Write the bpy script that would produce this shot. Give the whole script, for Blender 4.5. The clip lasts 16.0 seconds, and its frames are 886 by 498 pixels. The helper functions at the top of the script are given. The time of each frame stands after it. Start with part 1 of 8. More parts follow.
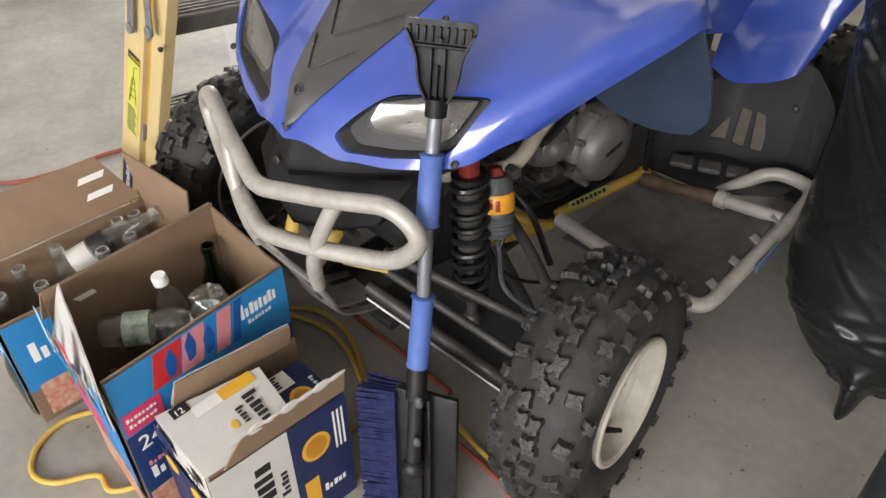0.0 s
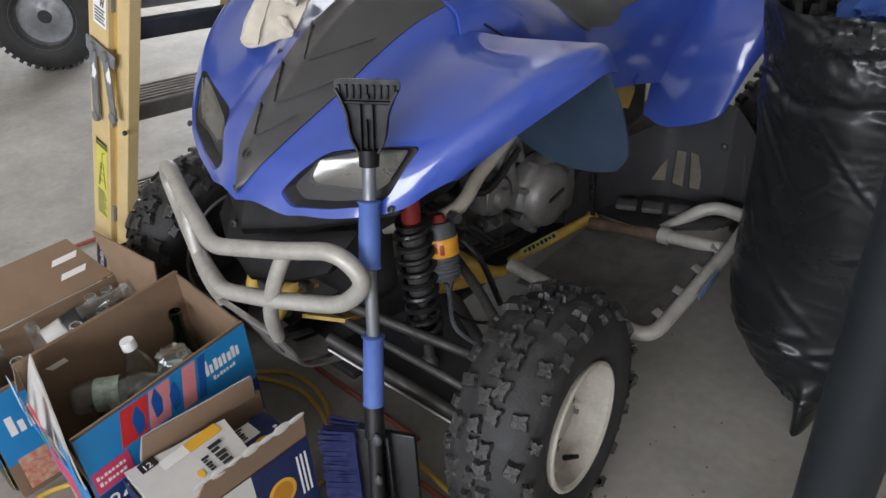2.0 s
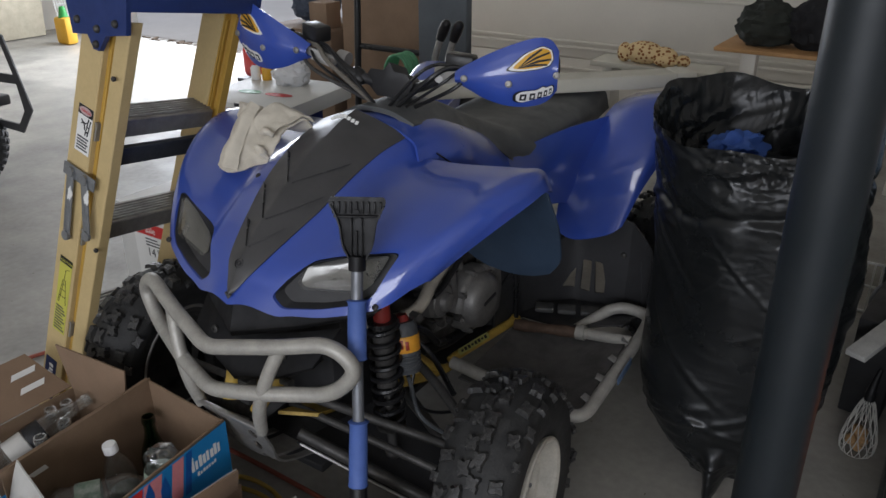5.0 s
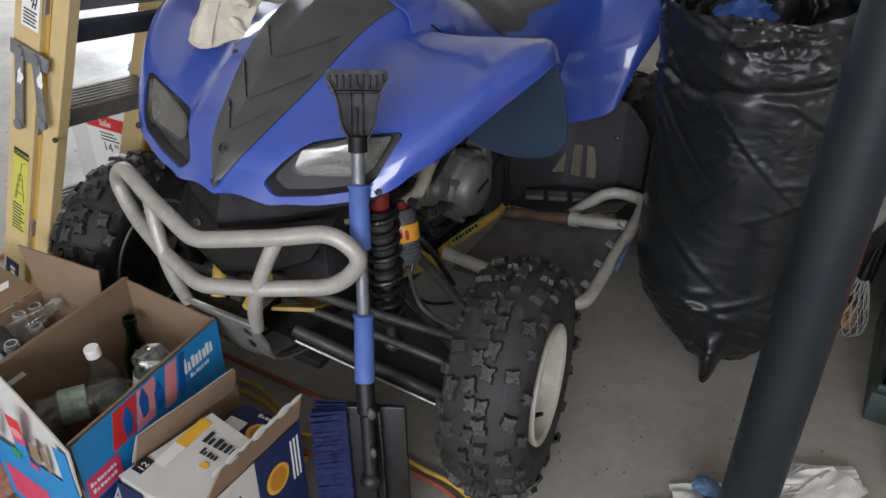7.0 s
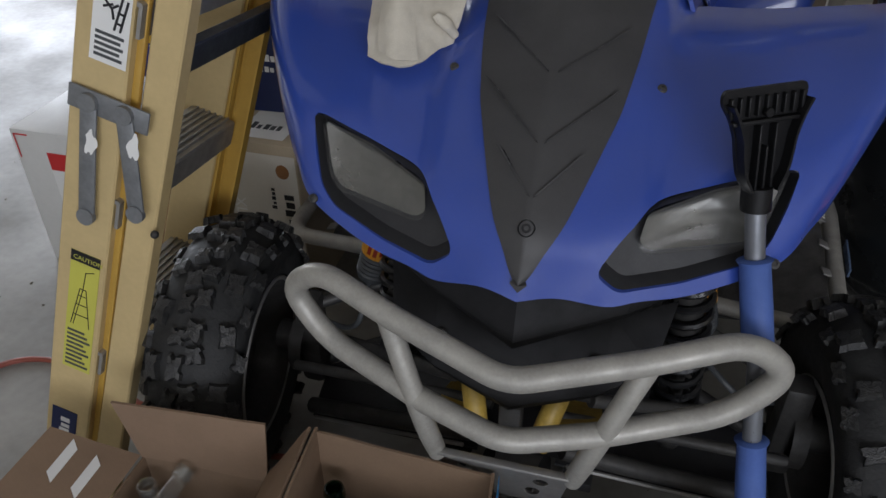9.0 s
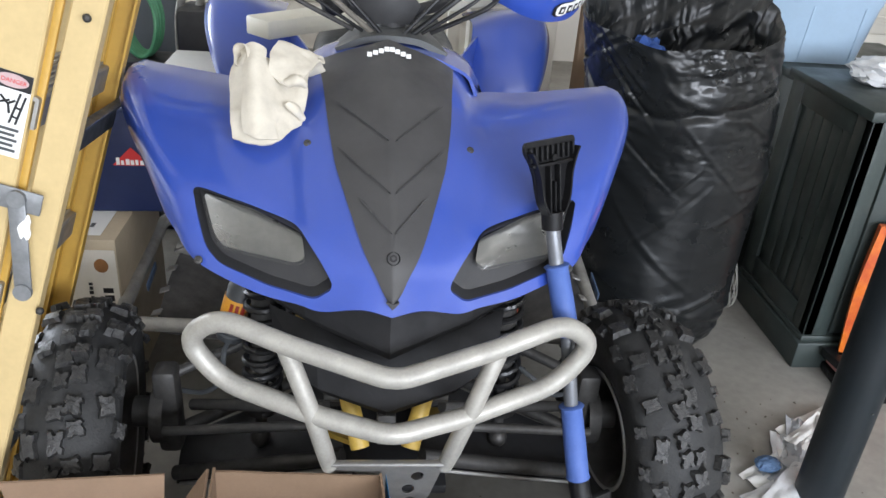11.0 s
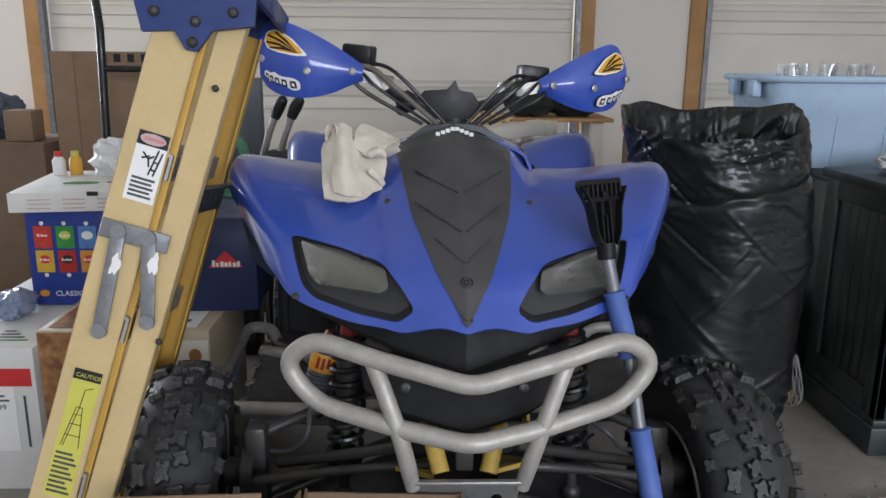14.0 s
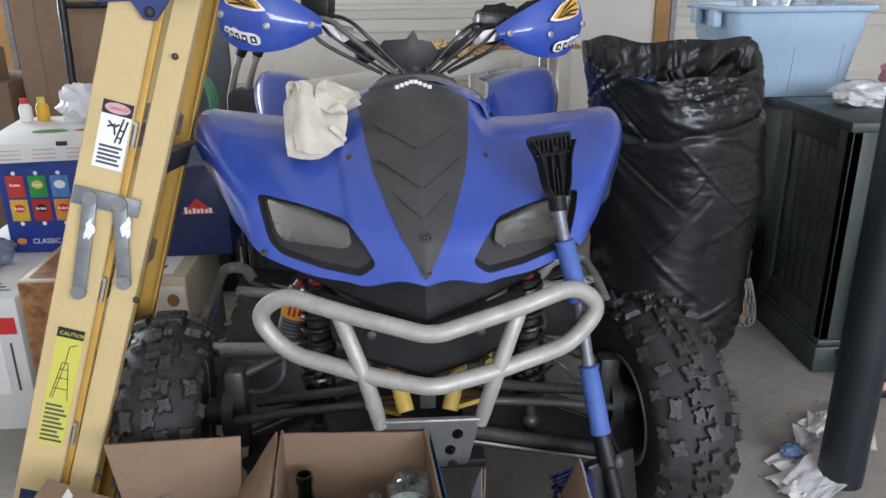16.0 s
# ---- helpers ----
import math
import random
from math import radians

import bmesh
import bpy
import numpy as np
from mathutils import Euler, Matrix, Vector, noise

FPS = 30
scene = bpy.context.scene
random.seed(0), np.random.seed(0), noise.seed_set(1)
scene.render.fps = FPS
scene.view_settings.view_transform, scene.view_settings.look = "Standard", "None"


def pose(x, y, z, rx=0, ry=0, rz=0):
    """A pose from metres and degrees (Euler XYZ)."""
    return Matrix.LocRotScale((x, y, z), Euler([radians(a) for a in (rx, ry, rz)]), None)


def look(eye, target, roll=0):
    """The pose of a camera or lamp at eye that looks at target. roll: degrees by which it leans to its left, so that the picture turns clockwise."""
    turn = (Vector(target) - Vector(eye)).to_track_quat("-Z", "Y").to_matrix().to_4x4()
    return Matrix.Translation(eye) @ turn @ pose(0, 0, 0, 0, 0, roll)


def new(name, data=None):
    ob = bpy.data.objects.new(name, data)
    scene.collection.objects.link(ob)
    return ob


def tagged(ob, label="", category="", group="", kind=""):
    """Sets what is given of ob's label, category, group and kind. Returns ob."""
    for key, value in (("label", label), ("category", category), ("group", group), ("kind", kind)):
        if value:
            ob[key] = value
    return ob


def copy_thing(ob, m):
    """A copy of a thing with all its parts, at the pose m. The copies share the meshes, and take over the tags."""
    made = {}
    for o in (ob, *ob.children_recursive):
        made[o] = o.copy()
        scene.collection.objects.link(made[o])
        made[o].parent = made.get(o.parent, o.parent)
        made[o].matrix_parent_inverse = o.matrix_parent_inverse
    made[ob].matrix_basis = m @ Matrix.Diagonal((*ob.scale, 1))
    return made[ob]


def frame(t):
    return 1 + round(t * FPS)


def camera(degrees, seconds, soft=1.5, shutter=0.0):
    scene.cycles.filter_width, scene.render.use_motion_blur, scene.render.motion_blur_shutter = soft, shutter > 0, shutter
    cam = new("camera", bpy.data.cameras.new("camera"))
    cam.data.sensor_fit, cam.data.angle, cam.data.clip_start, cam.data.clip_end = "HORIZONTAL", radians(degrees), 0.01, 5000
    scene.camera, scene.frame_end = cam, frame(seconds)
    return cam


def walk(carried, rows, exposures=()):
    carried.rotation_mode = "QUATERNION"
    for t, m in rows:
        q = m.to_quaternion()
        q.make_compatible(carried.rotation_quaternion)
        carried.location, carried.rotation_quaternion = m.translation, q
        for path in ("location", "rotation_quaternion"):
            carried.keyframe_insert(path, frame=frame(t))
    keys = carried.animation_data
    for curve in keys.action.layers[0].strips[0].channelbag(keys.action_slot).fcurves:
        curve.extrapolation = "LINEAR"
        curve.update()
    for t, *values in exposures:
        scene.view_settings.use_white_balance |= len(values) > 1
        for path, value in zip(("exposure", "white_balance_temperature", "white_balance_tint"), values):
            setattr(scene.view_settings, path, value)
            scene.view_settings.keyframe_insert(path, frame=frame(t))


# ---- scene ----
cam = camera(59.0, 16.0)
PATH = [
    (0, (0.986, -0.505, 1.345), (-0.11, 0.575, 0.067), -0.2),
    (0.2, (0.976, -0.53, 1.342), (-0.119, 0.546, 0.061), -1.5),
    (0.5, (0.976, -0.545, 1.346), (-0.123, 0.536, 0.072), -3.1),
    (0.7, (0.986, -0.552, 1.341), (-0.129, 0.548, 0.096), -3.8),
    (1, (0.988, -0.553, 1.347), (-0.15, 0.602, 0.176), -4.9),
    (1.2, (1.005, -0.551, 1.343), (-0.133, 0.622, 0.19), -5.8),
    (1.5, (1.034, -0.543, 1.338), (-0.11, 0.641, 0.203), -5.2),
    (1.7, (1.064, -0.538, 1.331), (-0.085, 0.654, 0.209), -4.4),
    (2, (1.13, -0.525, 1.339), (-0.042, 0.656, 0.23), -4.1),
    (2.2, (1.162, -0.523, 1.349), (-0.029, 0.632, 0.233), -4.6),
    (2.5, (1.187, -0.562, 1.345), (-0.025, 0.587, 0.244), -4.9),
    (2.7, (1.185, -0.597, 1.363), (-0.036, 0.571, 0.294), -4.7),
    (3, (1.15, -0.682, 1.37), (-0.024, 0.606, 0.39), -3.2),
    (3.2, (1.129, -0.728, 1.374), (0.026, 0.63, 0.406), -2.0),
    (3.5, (1.124, -0.785, 1.398), (0.091, 0.64, 0.448), -1.1),
    (3.7, (1.124, -0.809, 1.408), (0.104, 0.631, 0.467), -1.0),
    (4, (1.119, -0.824, 1.412), (0.113, 0.658, 0.521), -0.6),
    (4.2, (1.119, -0.827, 1.414), (0.112, 0.675, 0.56), -0.3),
    (6.3, (1.114, -0.789, 1.384), (0.189, 0.765, 0.531), 1.2),
    (6.5, (1.091, -0.804, 1.371), (0.227, 0.764, 0.479), 1.3),
    (6.7, (1.051, -0.788, 1.395), (0.205, 0.712, 0.379), 0.9),
    (7, (0.983, -0.802, 1.333), (0.157, 0.676, 0.268), 0.5),
    (7.2, (0.913, -0.785, 1.307), (0.098, 0.696, 0.238), 0.4),
    (7.5, (0.771, -0.703, 1.282), (-0.059, 0.794, 0.249), -2.5),
    (7.7, (0.667, -0.657, 1.263), (-0.182, 0.85, 0.259), -4.1),
    (8, (0.532, -0.633, 1.252), (-0.31, 0.909, 0.296), -3.7),
    (8.2, (0.436, -0.606, 1.268), (-0.39, 0.955, 0.331), -4.9),
    (8.5, (0.259, -0.672, 1.231), (-0.464, 0.967, 0.341), -2.7),
    (8.8, (0.157, -0.627, 1.264), (-0.369, 0.929, 0.123), -1.1),
    (9, (0.107, -0.599, 1.234), (-0.328, 0.963, 0.062), -0.4),
    (9.2, (0.065, -0.605, 1.239), (-0.238, 0.996, 0.078), 0.3),
    (9.5, (0.05, -0.611, 1.274), (-0.069, 0.996, 0.088), -0.2),
    (9.7, (0.027, -0.684, 1.285), (0.012, 0.951, 0.134), -0.8),
    (10, (0.003, -0.777, 1.32), (0.082, 0.876, 0.198), 0.9),
    (10.2, (-0.021, -0.809, 1.333), (0.098, 0.871, 0.255), 1.9),
    (12.3, (-0.05, -0.94, 1.139), (0.179, 0.913, 0.423), 5.3),
    (12.5, (-0.029, -0.968, 1.143), (0.197, 0.896, 0.454), 4.7),
    (12.7, (-0.012, -1.004, 1.141), (0.182, 0.852, 0.421), 4.0),
    (13, (-0.013, -1.103, 1.142), (0.077, 0.771, 0.45), 2.3),
    (13.2, (0.006, -1.101, 1.166), (0.019, 0.788, 0.51), 0.9),
    (13.5, (-0.034, -1.103, 1.139), (0.017, 0.817, 0.58), 1.1),
    (13.7, (-0.038, -1.086, 1.144), (0.001, 0.826, 0.56), 0.7),
    (14, (-0.073, -1.095, 1.088), (-0.019, 0.847, 0.612), 0.5),
    (14.2, (-0.074, -1.11, 1.005), (-0.023, 0.849, 0.604), 0.4),
    (14.5, (-0.07, -1.102, 0.963), (-0.02, 0.836, 0.469), 0.5),
    (14.7, (-0.062, -1.105, 0.95), (-0.001, 0.802, 0.35), 0.6),
    (15, (-0.052, -1.106, 0.929), (0.023, 0.76, 0.214), 0.4),
    (15.2, (-0.052, -1.11, 0.929), (0.049, 0.753, 0.209), 0.5),
    (15.5, (-0.048, -1.115, 0.942), (0.059, 0.749, 0.224), 0.4),
    (15.7, (-0.049, -1.138, 0.995), (0.059, 0.734, 0.302), 0.1),
    (16, (-0.038, -1.15, 1.178), (0.064, 0.726, 0.492), -0.5),
]
EXPO = [(0, 0.15, 6620, 13), (1.0, -0.1, 6420, 13), (2.0, -0.35, 6120, 13), (3.0, -0.66, 6120, 13), (3.5, -1.08, 6070, 13), (4.2, -1.05, 6070, 13), (6.3, -1.6, 6020, 13), (6.5, -1.5, 6020, 13), (6.7, -1.0, 6050, 13),
        (7.2, -0.5, 6120, 13), (7.7, -0.8, 6120, 13), (8.0, -0.9, 6070, 13), (8.5, -1.45, 6020, 13), (8.8, -1.72, 6000, 13), (9.0, -1.35, 5970, 13), (9.5, -0.25, 5900, 10), (10.0, 0.33, 5900, 10), (10.2, 0.33, 5900, 10),
        (12.3, -0.1, 5920, 14), (13.0, -0.2, 5870, 14), (13.5, -1.0, 5870, 14), (14.0, -0.65, 5920, 14), (14.5, -0.7, 5920, 14), (15.0, -0.4, 5970, 14), (15.5, -0.1, 5970, 14), (16.0, -0.25, 5830, 13)]
walk(cam, [(t, look(eye, target, roll)) for t, eye, target, roll in PATH], EXPO)

# ---- world, sun, large lights, exposure ----
world = bpy.data.worlds.new("world")
scene.world = world
world.use_nodes = True
_n = world.node_tree.nodes
_sky = _n.new("ShaderNodeTexSky")
_sky.sky_type = "NISHITA"
_sky.sun_disc = False
_sky.sun_elevation = radians(38)
_sky.sun_rotation = radians(-25)
world.node_tree.links.new(_sky.outputs[0], _n["Background"].inputs[0])
_n["Background"].inputs[1].default_value = 0.15

sun = new("sun", bpy.data.lights.new("sun", "SUN"))
sun.data.energy, sun.data.angle, sun.data.color = 5.0, radians(0.6), (1.0, 0.95, 0.88)
sun.matrix_world = look((-6, 12, 9), (-3.6, 4.6, 0))


def area_lamp(name, loc, target, w, h, power, color=(1, 1, 1)):
    lamp = new(name, bpy.data.lights.new(name, "AREA"))
    lamp.data.shape, lamp.data.size, lamp.data.size_y = "RECTANGLE", w, h
    lamp.data.energy, lamp.data.color = power, color
    lamp.matrix_world = look(loc, target)
    return lamp


area_lamp("sky_light_back_door", (-4.75, 4.3, 1.2), (-4.75, 0, 0.6), 2.9, 2.2, 400, (0.95, 0.98, 1.0))
# added lamp at an assumed, unseen opening behind the camera
area_lamp("sky_light_front_door", (1.9, -4.3, 1.75), (0.8, 0, 0.7), 4.4, 1.2, 300, (1.0, 0.99, 0.98))


# ---- materials ----
MATS = {}


def mat(name, color, rough=0.6, metal=0.0, vary=0.25, scale=9.0, fine=160.0, bump=0.15, color2=None, coat=0.0, spec=0.5,
        rough_vary=0.15, transmission=0.0, ior=1.45, per_object=0.0):
    """A surface with a broad stain, a fine grain, uneven gloss and fine relief. Scales are cycles a metre."""
    if name in MATS:
        return MATS[name]
    m = bpy.data.materials.new(name)
    m.use_nodes = True
    nt = m.node_tree
    N, L = nt.nodes, nt.links
    p = N["Principled BSDF"]
    tc = N.new("ShaderNodeTexCoord")
    big = N.new("ShaderNodeTexNoise")
    big.inputs["Scale"].default_value, big.inputs["Detail"].default_value, big.inputs["Roughness"].default_value = scale, 5, 0.62
    small = N.new("ShaderNodeTexNoise")
    small.inputs["Scale"].default_value, small.inputs["Detail"].default_value = fine, 3
    L.new(tc.outputs["Object"], big.inputs["Vector"])
    L.new(tc.outputs["Object"], small.inputs["Vector"])
    mixf = N.new("ShaderNodeMath")
    mixf.operation = "MULTIPLY_ADD"
    L.new(small.outputs["Fac"], mixf.inputs[0])
    mixf.inputs[1].default_value = 0.35
    L.new(big.outputs["Fac"], mixf.inputs[2])
    ramp = N.new("ShaderNodeMapRange")
    ramp.inputs["From Min"].default_value, ramp.inputs["From Max"].default_value = 0.42, 0.95
    L.new(mixf.outputs[0], ramp.inputs["Value"])
    mix = N.new("ShaderNodeMix")
    mix.data_type = "RGBA"
    c2 = color2 if color2 else tuple(max(0, v * (1 - vary)) for v in color)
    mix.inputs["A"].default_value = (*color, 1)
    mix.inputs["B"].default_value = (*c2, 1)
    L.new(ramp.outputs[0], mix.inputs["Factor"])
    out = mix.outputs["Result"]
    if per_object:
        info = N.new("ShaderNodeObjectInfo")
        hsv = N.new("ShaderNodeHueSaturation")
        mr = N.new("ShaderNodeMapRange")
        mr.inputs["To Min"].default_value, mr.inputs["To Max"].default_value = 1 - per_object, 1 + per_object
        L.new(info.outputs["Random"], mr.inputs["Value"])
        L.new(mr.outputs[0], hsv.inputs["Value"])
        L.new(out, hsv.inputs["Color"])
        out = hsv.outputs["Color"]
    L.new(out, p.inputs["Base Color"])
    rr = N.new("ShaderNodeMapRange")
    rr.inputs["From Min"].default_value, rr.inputs["From Max"].default_value = 0.3, 0.7
    rr.inputs["To Min"].default_value, rr.inputs["To Max"].default_value = max(0.02, rough - rough_vary), min(1, rough + rough_vary)
    L.new(big.outputs["Fac"], rr.inputs["Value"])
    L.new(rr.outputs[0], p.inputs["Roughness"])
    p.inputs["Metallic"].default_value = metal
    p.inputs["Specular IOR Level"].default_value = spec
    p.inputs["Coat Weight"].default_value = coat
    p.inputs["Coat Roughness"].default_value = 0.09
    p.inputs["Transmission Weight"].default_value = transmission
    p.inputs["IOR"].default_value = ior
    if bump:
        b = N.new("ShaderNodeBump")
        b.inputs["Strength"].default_value, b.inputs["Distance"].default_value = bump, 0.004
        L.new(mixf.outputs[0], b.inputs["Height"])
        L.new(b.outputs[0], p.inputs["Normal"])
    MATS[name] = m
    return m


BLUE = mat("blue_plastic", (0.027, 0.070, 0.38), 0.36, vary=0.25, scale=5, fine=300, bump=0.012, coat=0.9, rough_vary=0.10, color2=(0.045, 0.082, 0.36))
BLACKP = mat("black_textured_plastic", (0.037, 0.037, 0.039), 0.5, vary=0.4, scale=14, fine=420, bump=0.12)
RIBM = mat("polished_rib_plastic", (0.070, 0.070, 0.072), 0.2, vary=0.3, scale=20, fine=500, bump=0.03)
CHAR = mat("charcoal_cowl_plastic", (0.066, 0.065, 0.066), 0.45, vary=0.3, scale=8, fine=500, bump=0.06)
SILVER = mat("silver_painted_tube", (0.43, 0.415, 0.375), 0.50, metal=0.25, vary=0.34, scale=24, fine=260, bump=0.10)
ALU = mat("scuffed_aluminium", (0.44, 0.43, 0.41), 0.5, metal=0.7, vary=0.3, scale=22, fine=300, bump=0.08)
STEEL = mat("dark_dirty_steel", (0.085, 0.082, 0.078), 0.55, metal=0.5, vary=0.45, scale=25, fine=240, bump=0.2)
ENGINE = mat("cast_engine_metal", (0.23, 0.223, 0.212), 0.5, metal=0.45, vary=0.45, scale=18, fine=240, bump=0.25)
RUBBER = mat("dusty_black_rubber", (0.015, 0.0155, 0.016), 0.66, scale=34, fine=200, bump=0.45, color2=(0.044, 0.044, 0.043), spec=0.4)
KNOBM = mat("worn_rubber_knob", (0.012, 0.012, 0.013), 0.42, scale=110, fine=420, bump=0.6, color2=(0.056, 0.055, 0.052), spec=0.6, per_object=.25)
RIM = mat("cream_wheel_rim", (0.55, 0.52, 0.45), 0.5, vary=0.4, scale=16, fine=200, bump=0.08)
YELF = mat("yellow_frame_paint", (0.55, 0.37, 0.07), 0.5, vary=0.45, scale=16, fine=180, bump=0.08)
RED = mat("red_anodised", (0.26, 0.028, 0.022), 0.4, vary=0.3)
CARD = mat("brown_cardboard", (0.255, 0.172, 0.112), 0.85, vary=0.18, scale=7, fine=260, bump=0.1)
CARDIN = mat("inside_cardboard", (0.228, 0.153, 0.097), 0.88, vary=0.22, scale=7, fine=260, bump=0.1)
WHITEB = mat("white_printed_board", (0.72, 0.71, 0.68), 0.55, vary=0.12, scale=9, fine=200, bump=0.04)
FIBER = mat("cream_fibreglass", (0.60, 0.46, 0.225), 0.5, vary=0.2, scale=6, fine=120, bump=0.08)
FIBERO = mat("amber_fibreglass", (0.52, 0.32, 0.058), 0.5, vary=0.2, scale=6, fine=120, bump=0.08)
GALV = mat("galvanised_steel", (0.26, 0.27, 0.28), 0.5, metal=0.45, vary=0.35, scale=30, fine=200, bump=0.1)
CONC = mat("garage_concrete", (0.37, 0.355, 0.32), 0.5, vary=0.45, scale=2.6, fine=38, bump=0.12)
WALLP = mat("white_wall_paint", (0.76, 0.73, 0.675), 0.8, vary=0.06, scale=2, fine=90, bump=0.05)
DOORP = mat("white_door_paint", (0.76, 0.73, 0.66), 0.55, vary=0.08, scale=3, fine=80, bump=0.03)
PINE = mat("raw_pine_board", (0.50, 0.28, 0.115), 0.7, vary=0.35, scale=5, fine=90, bump=0.1)
BAGM = mat("black_bin_bag", (0.013, 0.0145, 0.0155), 0.30, vary=0.3, scale=6, fine=42, bump=0, rough_vary=0.10)
POLE = mat("dark_slate_paint", (0.013, 0.018, 0.022), 0.42, vary=0.25, scale=8, fine=120, bump=0.05)
CABM = mat("dark_green_cabinet", (0.050, 0.064, 0.060), 0.42, vary=0.35, scale=7, fine=150, bump=0.06)
BINM = mat("light_blue_plastic", (0.42, 0.56, 0.71), 0.35, vary=0.12, scale=5, fine=100, bump=0.03)
BROOMB = mat("blue_foam_grip", (0.075, 0.135, 0.40), 0.6, vary=0.2, scale=20, fine=300, bump=0.15)
BRISTLE = mat("navy_bristle", (0.010, 0.016, 0.085), 0.9, vary=0.5, scale=60, fine=400, bump=0.3)
BLACKS = mat("glossy_black_plastic", (0.012, 0.012, 0.013), 0.36, vary=0.3, scale=20, fine=200, bump=0.08)
CLOTHW = mat("white_cotton_glove", (0.66, 0.61, 0.51), 0.9, vary=0.22, scale=30, fine=700, bump=0.35)
SEATM = mat("charcoal_seat_vinyl", (0.105, 0.110, 0.110), 0.55, vary=0.3, scale=10, fine=380, bump=0.2)
NAVY = mat("navy_printed_board", (0.012, 0.022, 0.085), 0.5, vary=0.15, scale=9)
CYAN = mat("cyan_printed_board", (0.02, 0.22, 0.52), 0.45, vary=0.12, scale=9)
PINK = mat("pink_printed_board", (0.62, 0.05, 0.13), 0.45, vary=0.15, scale=12)
GOLD = mat("gold_print", (0.70, 0.38, 0.03), 0.5, vary=0.12, scale=9)
BLACKI = mat("black_ink", (0.012, 0.012, 0.014), 0.5, vary=0.1, bump=0)
WHITEI = mat("white_ink", (0.78, 0.78, 0.76), 0.5, vary=0.05, bump=0)
REDI = mat("red_ink", (0.55, 0.03, 0.03), 0.5, vary=0.05, bump=0)
YELI = mat("yellow_label", (0.56, 0.54, 0.09), 0.5, vary=0.08, bump=0)
GREENI = mat("green_print", (0.03, 0.25, 0.05), 0.5, vary=0.1, bump=0)
GREY = mat("dark_grey_plastic", (0.07, 0.075, 0.08), 0.5, vary=0.2)


def glass(name, color, rough=0.04, gloss=0.9, haze=0.05, blend=0.28):
    """Thin clear walls: see-through, with gloss that grows at grazing angles and a little dull haze."""
    m = bpy.data.materials.new(name)
    m.use_nodes = True
    nt = m.node_tree
    N, L = nt.nodes, nt.links
    N.remove(N["Principled BSDF"])
    tr, gl_, df = N.new("ShaderNodeBsdfTransparent"), N.new("ShaderNodeBsdfGlossy"), N.new("ShaderNodeBsdfDiffuse")
    tr.inputs["Color"].default_value = (*color, 1)
    gl_.inputs["Color"].default_value = (gloss, gloss, gloss, 1)
    gl_.inputs["Roughness"].default_value = rough
    df.inputs["Color"].default_value = (*[min(1, c + .02) for c in color], 1)
    lw, m1, m2 = N.new("ShaderNodeLayerWeight"), N.new("ShaderNodeMixShader"), N.new("ShaderNodeMixShader")
    lw.inputs["Blend"].default_value = 0.5
    po, ma = N.new("ShaderNodeMath"), N.new("ShaderNodeMath")
    po.operation, po.inputs[1].default_value = "POWER", 2.2
    ma.operation, ma.inputs[1].default_value, ma.inputs[2].default_value = "MULTIPLY_ADD", 0.85, blend
    m2.inputs["Fac"].default_value = haze
    L.new(tr.outputs[0], m2.inputs[1])
    L.new(df.outputs[0], m2.inputs[2])
    L.new(lw.outputs["Facing"], po.inputs[0])
    L.new(po.outputs[0], ma.inputs[0])
    L.new(ma.outputs[0], m1.inputs["Fac"])
    L.new(m2.outputs[0], m1.inputs[1])
    L.new(gl_.outputs[0], m1.inputs[2])
    L.new(m1.outputs[0], N["Material Output"].inputs["Surface"])
    return m


GLASS = glass("clear_glass", (0.955, 0.96, 0.95), 0.05, .95, .018, .05)
GLIP = glass("thick_glass_lip", (0.93, 0.94, 0.93), 0.06, .95, .045, .08)
GREENG = glass("green_glass", (0.06, 0.20, 0.075), 0.05, .9, .02, .05)
PET = glass("clear_bottle_plastic", (0.95, 0.96, 0.965), 0.08, .95, .022, .05)
LENS = glass("headlight_lens", (0.90, 0.90, 0.88), 0.10, .42, .02, .02)


def creased(m, strength, dist, scale, stretch):
    """Adds long sharp creases to a thin plastic film."""
    nt = m.node_tree
    N, L = nt.nodes, nt.links
    tc, mp, nz, bp = N.new("ShaderNodeTexCoord"), N.new("ShaderNodeMapping"), N.new("ShaderNodeTexNoise"), N.new("ShaderNodeBump")
    nz.noise_type = "RIDGED_MULTIFRACTAL"
    nz.normalize = True
    nz.inputs["Scale"].default_value, nz.inputs["Detail"].default_value, nz.inputs["Distortion"].default_value = scale, 4, 0.4
    mp.inputs["Rotation"].default_value = (0.5, 0.35, 0.2)
    mp.inputs["Scale"].default_value = stretch
    bp.inputs["Strength"].default_value, bp.inputs["Distance"].default_value = strength, dist
    L.new(tc.outputs["Object"], mp.inputs["Vector"])
    L.new(mp.outputs[0], nz.inputs["Vector"])
    L.new(nz.outputs["Fac"], bp.inputs["Height"])
    L.new(bp.outputs[0], N["Principled BSDF"].inputs["Normal"])


creased(BAGM, 0.22, 0.010, 13.0, (0.6, 0.6, 2.0))


# ---- building helpers ----
BASE = {}


def thing(name, label, category, base=(0, 0, 0), group="", kind=""):
    ob = new(name)
    ob.empty_display_size = 0.05
    ob.location = base
    BASE[ob.name] = Vector(base)
    return tagged(ob, label, category, group, kind)


